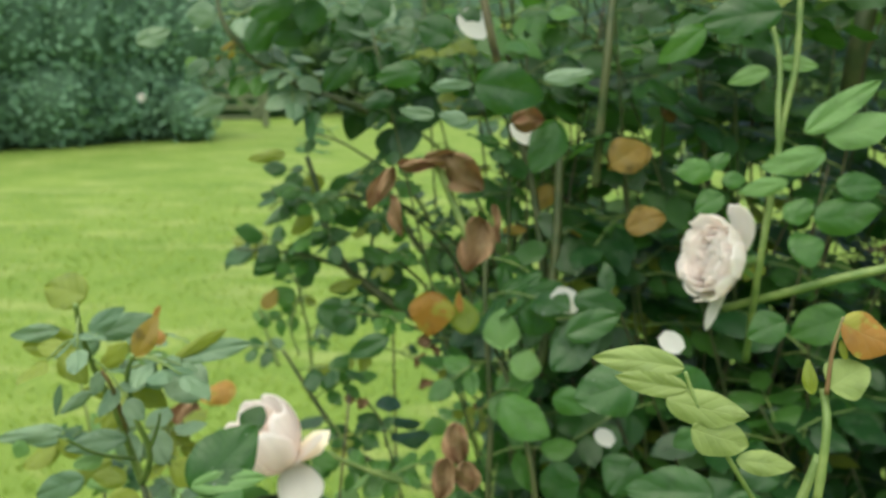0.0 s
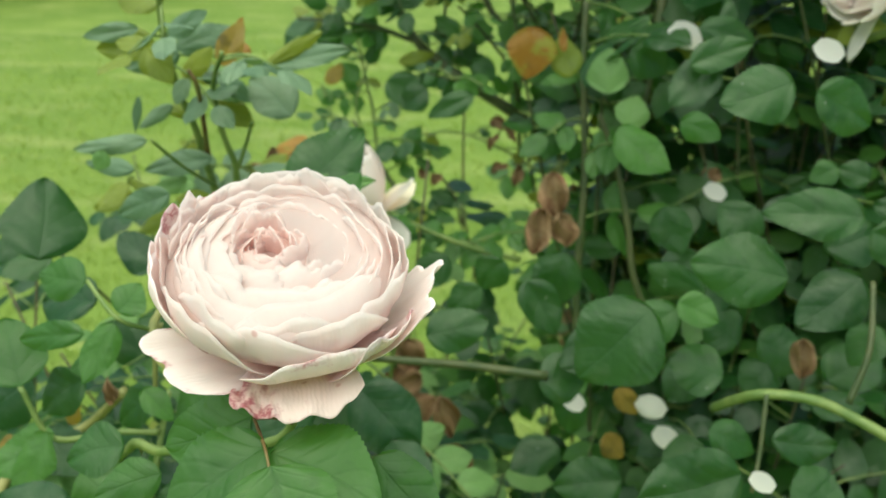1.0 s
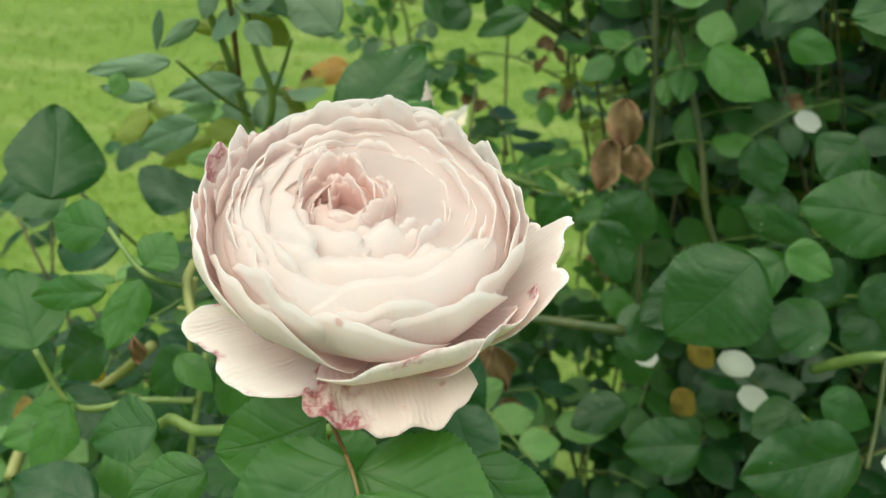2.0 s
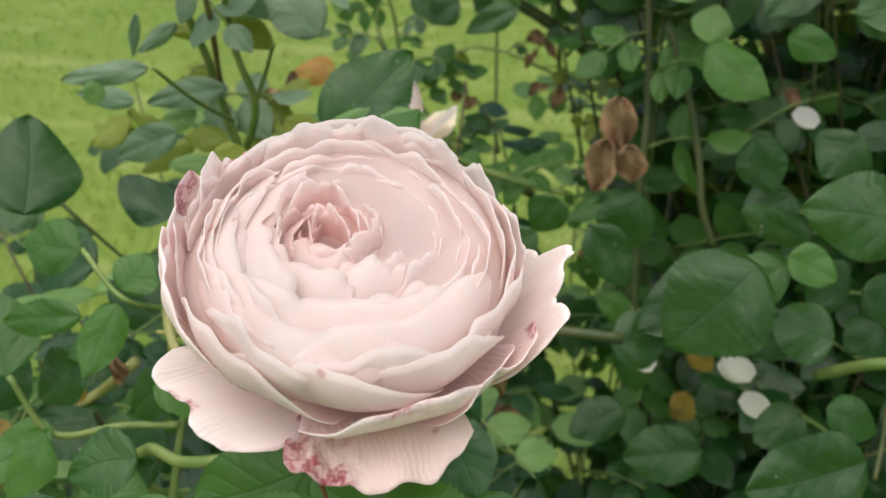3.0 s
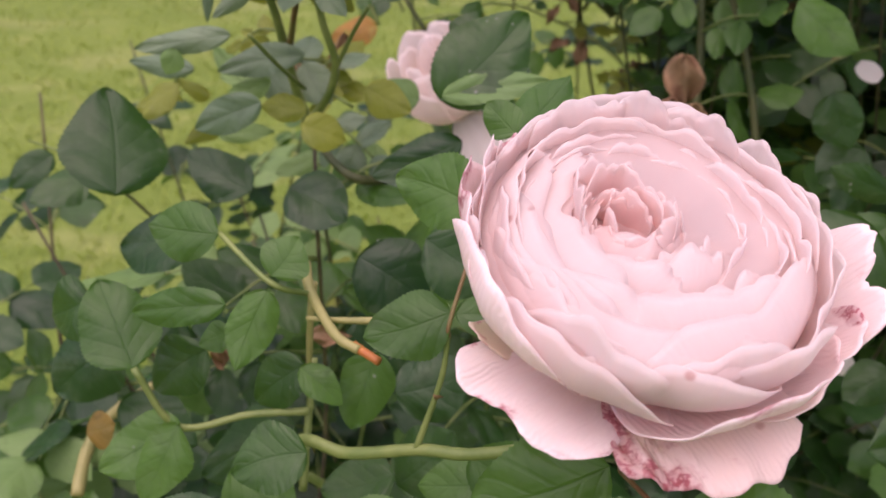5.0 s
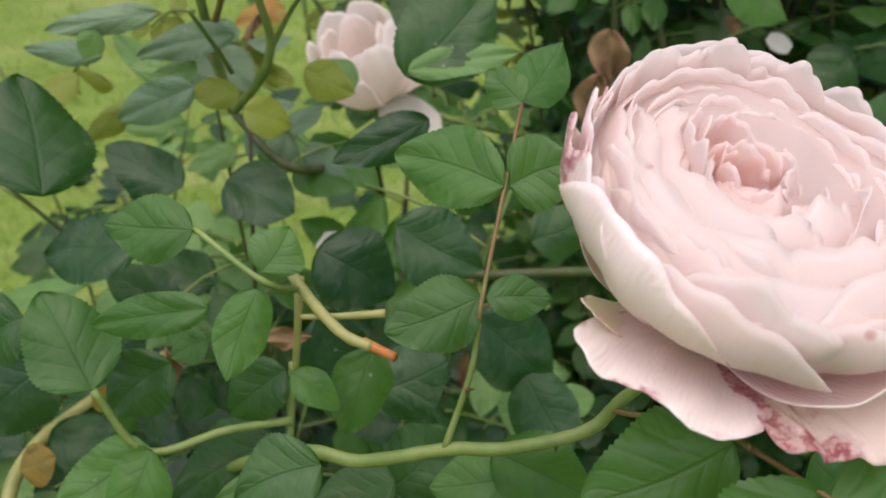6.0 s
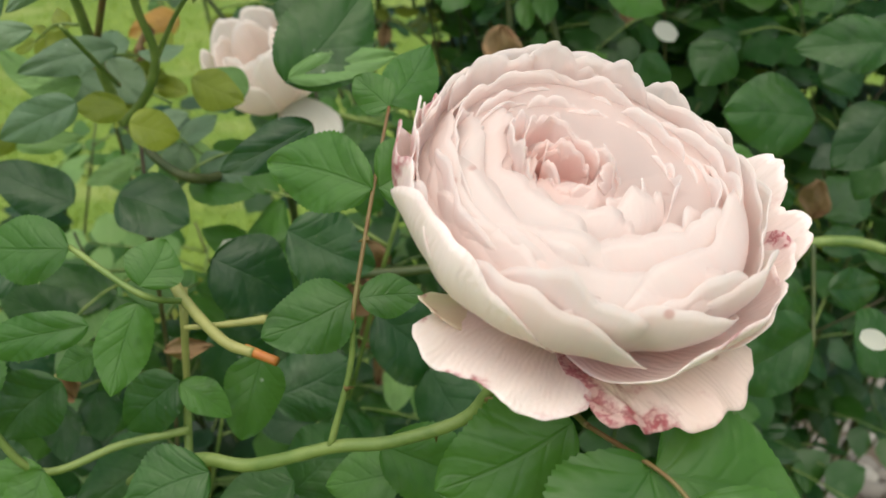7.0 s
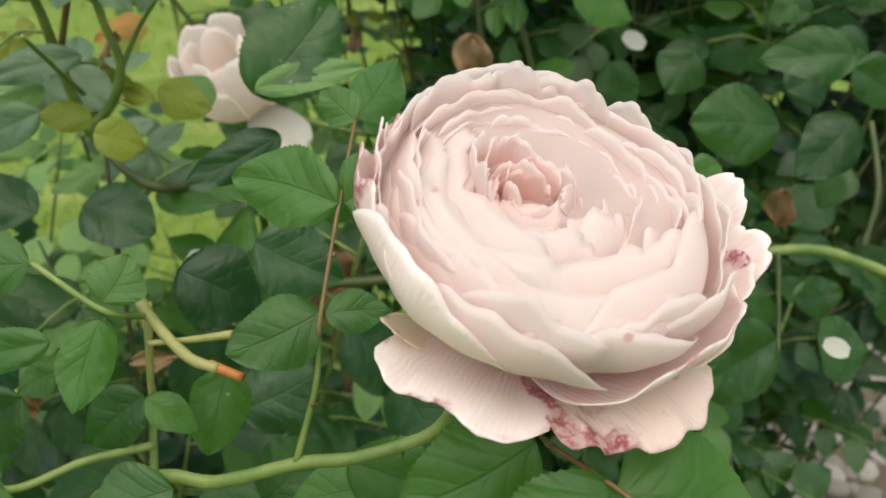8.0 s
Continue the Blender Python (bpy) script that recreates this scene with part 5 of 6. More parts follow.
leaflet(rose_bush, "dark", (0.166, 0.472, 1.013), (0.195, 0.468, 0.995), 0.027, (-0.40, -0.76, 0.52))
leaflet(rose_bush, "dark", (0.127, 0.467, 0.987), (0.076, 0.467, 0.994), 0.038, (-0.11, -0.84, 0.53))
leaflet(rose_bush, "dark", (0.158, 0.455, 0.994), (0.127, 0.447, 0.970), 0.030, (-0.11, -0.79, 0.60))
leaflet(rose_bush, "dark", (0.055, 0.445, 0.977), (0.018, 0.433, 0.943), 0.048, (-0.15, -0.77, 0.62))
leaflet(rose_bush, "mid", (0.070, 0.455, 0.973), (0.041, 0.449, 0.956), 0.023, (-0.10, -0.79, 0.61))
leaflet(rose_bush, "mid", (0.069, 0.452, 0.978), (0.089, 0.450, 0.968), 0.019, (-0.19, -0.69, 0.70))
leaflet(rose_bush, "light", (0.119, 0.339, 1.031), (0.137, 0.340, 1.031), 0.010, (-0.29, -0.63, 0.72))
leaflet(rose_bush, "lime", (0.129, 0.312, 1.044), (0.150, 0.314, 1.047), 0.020, (-0.28, -0.65, 0.71))
leaflet(rose_bush, "light", (0.129, 0.325, 1.087), (0.144, 0.326, 1.088), 0.006, (-0.23, -0.81, 0.54))
leaflet(rose_bush, "lime", (0.099, 0.320, 1.147), (0.067, 0.320, 1.151), 0.011, (-0.40, -0.80, 0.46))
leaflet(rose_bush, "lime", (0.100, 0.318, 1.140), (0.074, 0.318, 1.145), 0.009, (-0.29, -0.94, 0.19))
leaflet(rose_bush, "lime", (0.092, 0.316, 1.137), (0.121, 0.316, 1.131), 0.013, (-0.24, -0.89, 0.38))
leaflet(rose_bush, "lime", (0.101, 0.314, 1.127), (0.122, 0.313, 1.121), 0.015, (-0.25, -0.90, 0.36))
leaflet(rose_bush, "lime", (0.118, 0.316, 1.114), (0.141, 0.317, 1.112), 0.009, (-0.35, -0.75, 0.56))
leaflet(rose_bush, "brown", (-0.029, 0.616, 1.183), (-0.048, 0.608, 1.157), 0.015, (0.04, -0.93, 0.35))
leaflet(rose_bush, "brown", (-0.027, 0.617, 1.185), (-0.000, 0.618, 1.185), 0.012, (-0.32, -0.92, 0.24))
leaflet(rose_bush, "brown", (-0.009, 0.619, 1.189), (0.020, 0.621, 1.190), 0.015, (-0.13, -0.99, 0.01))
leaflet(rose_bush, "brown", (0.008, 0.620, 1.191), (0.030, 0.615, 1.167), 0.029, (-0.03, -1.00, 0.00))
leaflet(rose_bush, "brown", (-0.030, 0.611, 1.165), (-0.026, 0.603, 1.138), 0.012, (-0.12, -0.95, 0.29))
leaflet(rose_bush, "brown", (0.032, 0.609, 1.149), (0.019, 0.599, 1.115), 0.030, (-0.12, -0.93, 0.36))
leaflet(rose_bush, "brown", (0.040, 0.612, 1.159), (0.042, 0.605, 1.133), 0.008, (-0.23, -0.96, 0.15))
leaflet(rose_bush, "yellow", (0.158, 0.669, 1.191), (0.126, 0.665, 1.180), 0.019, (-0.34, -0.90, 0.26))
leaflet(rose_bush, "yellow", (0.140, 0.654, 1.141), (0.169, 0.656, 1.142), 0.021, (-0.34, -0.93, 0.16))
leaflet(rose_bush, "yellow", (0.095, 0.759, 1.152), (0.077, 0.752, 1.131), 0.018, (-0.17, -0.95, 0.27))
leaflet(rose_bush, "yellow", (0.051, 0.746, 1.115), (0.072, 0.747, 1.115), 0.009, (-0.04, -0.97, 0.26))
leaflet(rose_bush, "yellow", (0.107, 0.750, 1.117), (0.126, 0.749, 1.113), 0.010, (-0.35, -0.84, 0.41))
leaflet(rose_bush, "red", (-0.004, 0.632, 1.091), (-0.006, 0.623, 1.059), 0.032, (0.09, -0.92, 0.39))
leaflet(rose_bush, "red", (0.017, 0.629, 1.076), (0.015, 0.633, 1.091), 0.006, (-0.05, -0.92, 0.38))
leaflet(rose_bush, "young", (0.022, 0.634, 1.058), (0.015, 0.642, 1.085), 0.021, (-0.03, -0.83, 0.56))
leaflet(rose_bush, "light", (0.048, 0.623, 1.050), (0.047, 0.631, 1.079), 0.027, (-0.20, -0.94, 0.29))
leaflet(rose_bush, "light", (0.062, 0.617, 1.029), (0.068, 0.624, 1.050), 0.023, (0.01, -0.91, 0.42))
leaflet(rose_bush, "dark", (-0.044, 0.716, 1.028), (-0.081, 0.710, 1.014), 0.019, (0.10, -0.85, 0.52))
leaflet(rose_bush, "dark", (-0.133, 0.873, 1.010), (-0.092, 0.869, 0.987), 0.036, (0.05, -0.91, 0.40))
leaflet(rose_bush, "brown", (0.013, 0.606, 1.000), (0.017, 0.597, 0.969), 0.023, (-0.12, -0.86, 0.49))
leaflet(rose_bush, "brown", (0.007, 0.599, 0.977), (0.002, 0.590, 0.945), 0.020, (0.05, -0.83, 0.56))
leaflet(rose_bush, "brown", (0.018, 0.599, 0.973), (0.027, 0.593, 0.951), 0.020, (0.12, -0.82, 0.57))
leaflet(rose_bush, "brown", (0.142, 0.473, 0.950), (0.143, 0.466, 0.928), 0.015, (-0.29, -0.79, 0.54))
leaflet(rose_bush, "brown", (0.151, 0.710, 0.975), (0.137, 0.707, 0.967), 0.019, (-0.19, -0.88, 0.43))
leaflet(rose_bush, "grey", (-0.153, 0.944, 1.111), (-0.201, 0.933, 1.083), 0.017, (0.08, -0.99, 0.15))
leaflet(rose_bush, "young", (-0.149, 0.939, 1.095), (-0.171, 0.932, 1.073), 0.019, (0.05, -0.94, 0.34))
leaflet(rose_bush, "grey", (-0.207, 0.906, 1.062), (-0.239, 0.901, 1.048), 0.018, (0.09, -0.95, 0.31))
leaflet(rose_bush, "dark", (-0.178, 0.906, 1.057), (-0.206, 0.898, 1.035), 0.024, (0.30, -0.92, 0.26))
leaflet(rose_bush, "dark", (-0.148, 0.910, 1.066), (-0.173, 0.904, 1.049), 0.025, (0.34, -0.86, 0.39))
leaflet(rose_bush, "dark", (-0.142, 0.908, 1.057), (-0.149, 0.900, 1.032), 0.023, (0.20, -0.91, 0.37))
leaflet(rose_bush, "young", (-0.179, 0.957, 1.159), (-0.221, 0.953, 1.153), 0.015, (0.16, -0.93, 0.33))
leaflet(rose_bush, "young", (-0.137, 0.951, 1.134), (-0.166, 0.945, 1.116), 0.021, (0.23, -0.87, 0.44))
leaflet(rose_bush, "dark", (-0.130, 0.947, 1.117), (-0.101, 0.954, 1.137), 0.022, (0.26, -0.94, 0.24))
leaflet(rose_bush, "dark", (-0.121, 0.921, 1.099), (-0.091, 0.920, 1.090), 0.022, (0.38, -0.92, 0.11))
leaflet(rose_bush, "dark", (-0.097, 0.919, 1.088), (-0.077, 0.919, 1.085), 0.021, (-0.03, -0.91, 0.41))
leaflet(rose_bush, "mid", (-0.118, 0.925, 1.113), (-0.145, 0.924, 1.111), 0.016, (0.26, -0.91, 0.33))
leaflet(rose_bush, "dark", (-0.071, 0.928, 1.113), (-0.093, 0.935, 1.141), 0.024, (0.14, -0.94, 0.32))
leaflet(rose_bush, "dark", (-0.049, 0.823, 1.038), (-0.028, 0.820, 1.023), 0.022, (0.01, -0.91, 0.42))
leaflet(rose_bush, "young", (-0.121, 0.869, 1.028), (-0.087, 0.874, 1.038), 0.014, (-0.02, -0.93, 0.37))
leaflet(rose_bush, "dark", (-0.092, 0.863, 1.004), (-0.120, 0.858, 0.989), 0.029, (0.12, -0.85, 0.52))
leaflet(rose_bush, "mid", (-0.063, 0.890, 1.054), (-0.089, 0.893, 1.068), 0.018, (0.04, -0.95, 0.30))
leaflet(rose_bush, "mid", (-0.054, 0.892, 1.060), (-0.031, 0.892, 1.058), 0.020, (0.03, -0.88, 0.48))
leaflet(rose_bush, "dark", (0.117, 0.641, 1.099), (0.131, 0.641, 1.097), 0.025, (-0.14, -0.86, 0.49))
leaflet(rose_bush, "dark", (0.093, 0.587, 1.098), (0.130, 0.587, 1.093), 0.020, (-0.22, -0.89, 0.41))
leaflet(rose_bush, "dark", (0.060, 0.631, 1.078), (0.088, 0.629, 1.066), 0.029, (-0.07, -0.92, 0.39))
leaflet(rose_bush, "dark", (0.103, 0.582, 1.080), (0.079, 0.573, 1.052), 0.028, (-0.17, -0.79, 0.59))
leaflet(rose_bush, "mid", (0.043, 0.538, 1.046), (0.074, 0.533, 1.023), 0.027, (0.18, -0.82, 0.54))
leaflet(rose_bush, "mid", (0.074, 0.521, 1.055), (0.098, 0.520, 1.047), 0.017, (-0.06, -0.90, 0.44))
leaflet(rose_bush, "dark", (0.021, 0.554, 0.963), (0.007, 0.543, 0.927), 0.031, (-0.03, -0.84, 0.55))
leaflet(rose_bush, "dark", (-0.017, 0.588, 0.942), (-0.033, 0.582, 0.923), 0.025, (0.18, -0.83, 0.53))
leaflet(rose_bush, "dark", (-0.004, 0.538, 0.949), (0.015, 0.530, 0.917), 0.026, (0.07, -0.86, 0.51))
leaflet(rose_bush, "dark", (-0.057, 0.587, 0.945), (-0.073, 0.580, 0.922), 0.025, (0.01, -0.76, 0.65))
leaflet(rose_bush, "dark", (-0.061, 0.480, 0.938), (-0.026, 0.485, 0.947), 0.026, (0.11, -0.82, 0.56))
leaflet(rose_bush, "dark", (0.003, 0.476, 0.913), (0.031, 0.479, 0.920), 0.028, (0.06, -0.80, 0.59))
leaflet(rose_bush, "dark", (-0.032, 0.563, 0.932), (-0.054, 0.557, 0.915), 0.022, (-0.07, -0.80, 0.59))
leaflet(rose_bush, "dark", (-0.089, 0.533, 0.944), (-0.070, 0.530, 0.930), 0.021, (0.19, -0.80, 0.57))
leaflet(rose_bush, "dark", (0.079, 0.556, 0.995), (0.091, 0.548, 0.967), 0.026, (-0.22, -0.75, 0.62))
leaflet(rose_bush, "dark", (0.104, 0.558, 0.963), (0.082, 0.552, 0.945), 0.031, (-0.21, -0.77, 0.61))
leaflet(rose_bush, "dark", (0.134, 0.559, 0.996), (0.116, 0.552, 0.975), 0.030, (-0.19, -0.83, 0.53))
leaflet(rose_bush, "dark", (0.212, 0.513, 1.005), (0.185, 0.515, 1.014), 0.021, (-0.26, -0.79, 0.56))
leaflet(rose_bush, "dark", (0.189, 0.537, 1.021), (0.172, 0.539, 1.027), 0.017, (-0.22, -0.91, 0.35))
leaflet(rose_bush, "mid", (0.162, 0.519, 1.033), (0.148, 0.517, 1.027), 0.015, (-0.08, -0.77, 0.63))
leaflet(rose_bush, "dark", (0.098, 0.456, 0.934), (0.070, 0.457, 0.943), 0.029, (-0.28, -0.67, 0.69))
leaflet(rose_bush, "dark", (0.114, 0.488, 0.937), (0.094, 0.491, 0.949), 0.028, (-0.13, -0.81, 0.57))
leaflet(rose_bush, "dark", (0.131, 0.486, 0.927), (0.118, 0.481, 0.911), 0.024, (-0.11, -0.73, 0.68))
leaflet(rose_bush, "dark", (0.165, 0.485, 0.918), (0.194, 0.493, 0.938), 0.031, (-0.26, -0.61, 0.75))
leaflet(rose_bush, "mid", (0.199, 0.446, 0.957), (0.217, 0.444, 0.946), 0.022, (-0.27, -0.73, 0.62))
leaflet(rose_bush, "dark", (0.068, 0.480, 0.917), (0.054, 0.485, 0.936), 0.028, (-0.00, -0.87, 0.50))
leaflet(rose_bush, "red", (0.155, 0.327, 1.162), (0.175, 0.326, 1.154), 0.017, (-0.39, -0.68, 0.62))
leaflet(rose_bush, "lime", (0.151, 0.322, 1.139), (0.165, 0.324, 1.147), 0.016, (-0.31, -0.71, 0.63))
leaflet(rose_bush, "young", (0.157, 0.325, 1.149), (0.155, 0.326, 1.156), 0.003, (-0.21, -0.89, 0.40))
leaflet(rose_bush, "young", (0.145, 0.322, 1.137), (0.143, 0.324, 1.149), 0.005, (-0.43, -0.77, 0.46))
leaflet(rose_bush, "light", (0.221, 0.545, 1.213), (0.265, 0.553, 1.242), 0.016, (-0.33, -0.91, 0.27))
leaflet(rose_bush, "light", (0.233, 0.545, 1.210), (0.276, 0.549, 1.222), 0.022, (-0.59, -0.75, 0.29))
leaflet(rose_bush, "light", (0.233, 0.543, 1.201), (0.195, 0.540, 1.193), 0.017, (-0.05, -0.96, 0.27))
leaflet(rose_bush, "light", (0.211, 0.539, 1.185), (0.182, 0.536, 1.179), 0.011, (-0.23, -0.95, 0.22))
leaflet(rose_bush, "light", (0.210, 0.583, 1.249), (0.185, 0.581, 1.242), 0.012, (-0.22, -0.93, 0.29))
leaflet(rose_bush, "light", (0.215, 0.584, 1.254), (0.240, 0.584, 1.251), 0.011, (-0.41, -0.87, 0.28))
leaflet(rose_bush, "mid", (0.167, 0.539, 1.192), (0.144, 0.537, 1.189), 0.016, (-0.24, -0.92, 0.31))
leaflet(rose_bush, "mid", (0.165, 0.539, 1.193), (0.177, 0.541, 1.201), 0.010, (-0.40, -0.92, 0.05))
leaflet(rose_bush, "mid", (0.172, 0.537, 1.185), (0.187, 0.538, 1.187), 0.011, (-0.11, -0.90, 0.41))
leaflet(rose_bush, "mid", (0.173, 0.536, 1.177), (0.156, 0.533, 1.168), 0.015, (-0.13, -0.85, 0.52))
leaflet(rose_bush, "mid", (0.240, 0.539, 1.181), (0.270, 0.541, 1.186), 0.019, (-0.50, -0.78, 0.38))
leaflet(rose_bush, "mid", (0.226, 0.534, 1.163), (0.265, 0.537, 1.169), 0.023, (-0.25, -0.94, 0.24))
leaflet(rose_bush, "mid", (0.209, 0.534, 1.163), (0.227, 0.537, 1.174), 0.015, (-0.24, -0.93, 0.29))
leaflet(rose_bush, "mid", (0.212, 0.530, 1.145), (0.233, 0.532, 1.150), 0.023, (-0.45, -0.78, 0.44))
leaflet(rose_bush, "mid", (0.218, 0.541, 1.098), (0.195, 0.538, 1.089), 0.021, (-0.33, -0.87, 0.37))
leaflet(rose_bush, "mid", (0.269, 0.572, 1.093), (0.234, 0.569, 1.082), 0.027, (-0.45, -0.82, 0.36))
leaflet(rose_bush, "dark", (0.025, 0.545, 1.241), (0.068, 0.545, 1.235), 0.030, (-0.06, -0.98, 0.21))
leaflet(rose_bush, "dark", (-0.006, 0.545, 1.249), (-0.034, 0.543, 1.244), 0.016, (0.09, -0.98, 0.16))
leaflet(rose_bush, "grey", (0.066, 0.547, 1.244), (0.096, 0.549, 1.249), 0.011, (-0.10, -0.92, 0.38))
leaflet(rose_bush, "grey", (-0.001, 0.543, 1.239), (0.025, 0.545, 1.241), 0.008, (0.01, -1.00, 0.07))
leaflet(rose_bush, "dark", (0.207, 0.560, 1.284), (0.160, 0.557, 1.279), 0.025, (-0.24, -0.93, 0.28))
leaflet(rose_bush, "mid", (0.161, 0.556, 1.274), (0.135, 0.551, 1.255), 0.017, (-0.04, -0.98, 0.17))
leaflet(rose_bush, "grey", (0.001, 0.560, 1.222), (-0.021, 0.560, 1.225), 0.009, (0.21, -0.93, 0.31))
leaflet(rose_bush, "grey", (0.022, 0.560, 1.218), (0.003, 0.561, 1.223), 0.011, (0.06, -0.88, 0.46))
leaflet(rose_bush, "dark", (0.079, 0.592, 1.217), (0.063, 0.585, 1.184), 0.025, (-0.18, -0.98, 0.08))
leaflet(rose_bush, "brown", (0.049, 0.581, 1.217), (0.071, 0.582, 1.219), 0.017, (-0.17, -0.96, 0.24))
leaflet(rose_bush, "yellow", (0.126, 0.658, 1.180), (0.153, 0.662, 1.198), 0.028, (-0.21, -0.94, 0.26))
leaflet(rose_bush, "yellow", (0.138, 0.649, 1.135), (0.166, 0.651, 1.144), 0.020, (-0.38, -0.83, 0.41))
leaflet(rose_bush, "brown", (0.181, 0.749, 1.214), (0.202, 0.751, 1.224), 0.019, (-0.30, -0.86, 0.41))
leaflet(rose_bush, "dark", (-0.174, 0.799, 1.263), (-0.144, 0.809, 1.307), 0.026, (0.37, -0.88, 0.30))
leaflet(rose_bush, "yellow", (-0.212, 0.903, 1.276), (-0.234, 0.898, 1.256), 0.014, (0.26, -0.93, 0.27))
leaflet(rose_bush, "grey", (-0.222, 0.890, 1.218), (-0.258, 0.886, 1.204), 0.021, (0.25, -0.93, 0.27))
leaflet(rose_bush, "light", (-0.249, 0.896, 1.251), (-0.263, 0.897, 1.259), 0.016, (0.33, -0.93, 0.14))
leaflet(rose_bush, "grey", (-0.204, 0.805, 1.295), (-0.229, 0.804, 1.297), 0.026, (0.48, -0.87, 0.11))
leaflet(rose_bush, "dark", (-0.124, 0.758, 1.306), (-0.161, 0.754, 1.292), 0.024, (0.30, -0.95, 0.11))
leaflet(rose_bush, "dark", (-0.109, 0.777, 1.293), (-0.147, 0.771, 1.272), 0.030, (0.15, -0.98, 0.11))
leaflet(rose_bush, "grey", (-0.294, 0.848, 1.274), (-0.262, 0.852, 1.287), 0.019, (0.22, -0.94, 0.27))
leaflet(rose_bush, "dark", (-0.072, 0.751, 1.265), (-0.100, 0.743, 1.233), 0.024, (0.24, -0.86, 0.45))
leaflet(rose_bush, "dark", (-0.068, 0.753, 1.274), (-0.086, 0.758, 1.297), 0.029, (0.24, -0.92, 0.30))
leaflet(rose_bush, "dark", (-0.099, 0.807, 1.290), (-0.074, 0.804, 1.271), 0.031, (0.02, -0.93, 0.36))
leaflet(rose_bush, "deep", (-0.039, 0.744, 1.228), (-0.067, 0.742, 1.219), 0.015, (0.17, -0.97, 0.18))
leaflet(rose_bush, "dark", (-0.022, 0.702, 1.268), (-0.039, 0.704, 1.276), 0.022, (0.19, -0.92, 0.35))
leaflet(rose_bush, "dark", (0.010, 0.653, 1.270), (-0.015, 0.654, 1.282), 0.025, (-0.15, -0.98, 0.15))
leaflet(rose_bush, "dark", (-0.037, 0.675, 1.287), (-0.057, 0.677, 1.299), 0.026, (-0.01, -0.98, 0.18))
leaflet(rose_bush, "dark", (0.030, 0.678, 1.291), (0.009, 0.676, 1.283), 0.017, (0.05, -0.97, 0.25))
leaflet(rose_bush, "dark", (-0.105, 0.759, 1.306), (-0.114, 0.753, 1.278), 0.029, (0.28, -0.96, 0.05))
cane(rose_bush, "dark", [(-0.046, 0.821, 1.203), (-0.088, 0.823, 1.218), (-0.130, 0.824, 1.233), (-0.172, 0.828, 1.256), (-0.203, 0.833, 1.287), (-0.214, 0.841, 1.322)], 0.004, 0.002, "cane")
cane(rose_bush, "dark", [(-0.204, 0.872, 1.275), (-0.234, 0.898, 1.256)], 0.001, 0.0008, "leaf_stalk")
rng_d = random.Random(77)
for x, y, z in [(-0.072, 0.829, 1.251), (-0.045, 0.812, 1.236), (-0.081, 0.847, 1.201), (-0.027, 0.801, 1.189), (-0.052, 0.828, 1.181), (-0.011, 0.793, 1.212), (-0.041, 0.832, 1.264), (-0.014, 0.804, 1.241)]:
    leaflet(rose_bush, "deep", (x, y, z + 0.015), (x + rng_d.uniform(-0.02, 0.02), y - 0.004, z - 0.017), rng_d.uniform(0.022, 0.030), (rng_d.uniform(-0.4, 0.4), -0.9, rng_d.uniform(0.0, 0.5)))
leaflet(rose_bush, "dark", (0.087, 0.570, 1.078), (0.123, 0.577, 1.090), 0.021, (-0.08, -0.90, 0.42))
leaflet(rose_bush, "dark", (0.096, 0.503, 0.961), (0.061, 0.506, 0.975), 0.017, (-0.14, -0.83, 0.53))
leaflet(rose_bush, "dark", (0.057, 0.487, 0.953), (0.014, 0.473, 0.926), 0.036, (-0.15, -0.76, 0.63))
leaflet(rose_bush, "dark", (0.082, 0.414, 0.928), (0.107, 0.412, 0.918), 0.019, (-0.26, -0.63, 0.73))
leaflet(rose_bush, "dark", (0.113, 0.414, 0.924), (0.147, 0.415, 0.922), 0.020, (-0.12, -0.82, 0.55))
leaflet(rose_bush, "dark", (0.096, 0.399, 0.914), (0.046, 0.391, 0.903), 0.036, (-0.15, -0.88, 0.44))
leaflet(rose_bush, "dark", (0.119, 0.398, 0.909), (0.146, 0.396, 0.900), 0.033, (-0.28, -0.60, 0.75))
leaflet(rose_bush, "dark", (0.096, 0.463, 0.886), (0.073, 0.457, 0.874), 0.023, (-0.16, -0.71, 0.69))
leaflet(rose_bush, "yellow", (0.058, 0.542, 0.873), (0.074, 0.537, 0.858), 0.015, (-0.14, -0.74, 0.65))
leaflet(rose_bush, "yellow", (0.053, 0.539, 0.840), (0.067, 0.534, 0.826), 0.017, (-0.08, -0.71, 0.70))
leaflet(rose_bush, "dark", (0.056, 0.478, 0.849), (0.016, 0.474, 0.845), 0.031, (-0.02, -0.81, 0.59))
leaflet(rose_bush, "dark", (0.023, 0.526, 0.838), (-0.009, 0.518, 0.824), 0.026, (-0.04, -0.76, 0.65))
leaflet(rose_bush, "dark", (0.105, 0.525, 0.906), (0.085, 0.515, 0.883), 0.029, (-0.11, -0.75, 0.65))
leaflet(rose_bush, "dark", (0.133, 0.514, 0.928), (0.166, 0.511, 0.916), 0.031, (-0.22, -0.71, 0.67))
leaflet(rose_bush, "dark", (0.159, 0.507, 0.989), (0.192, 0.514, 1.002), 0.029, (-0.34, -0.85, 0.41))
leaflet(rose_bush, "dark", (0.152, 0.465, 0.910), (0.182, 0.470, 0.919), 0.019, (-0.28, -0.57, 0.77))
leaflet(rose_bush, "dark", (0.182, 0.475, 0.958), (0.165, 0.467, 0.941), 0.022, (-0.46, -0.54, 0.71))
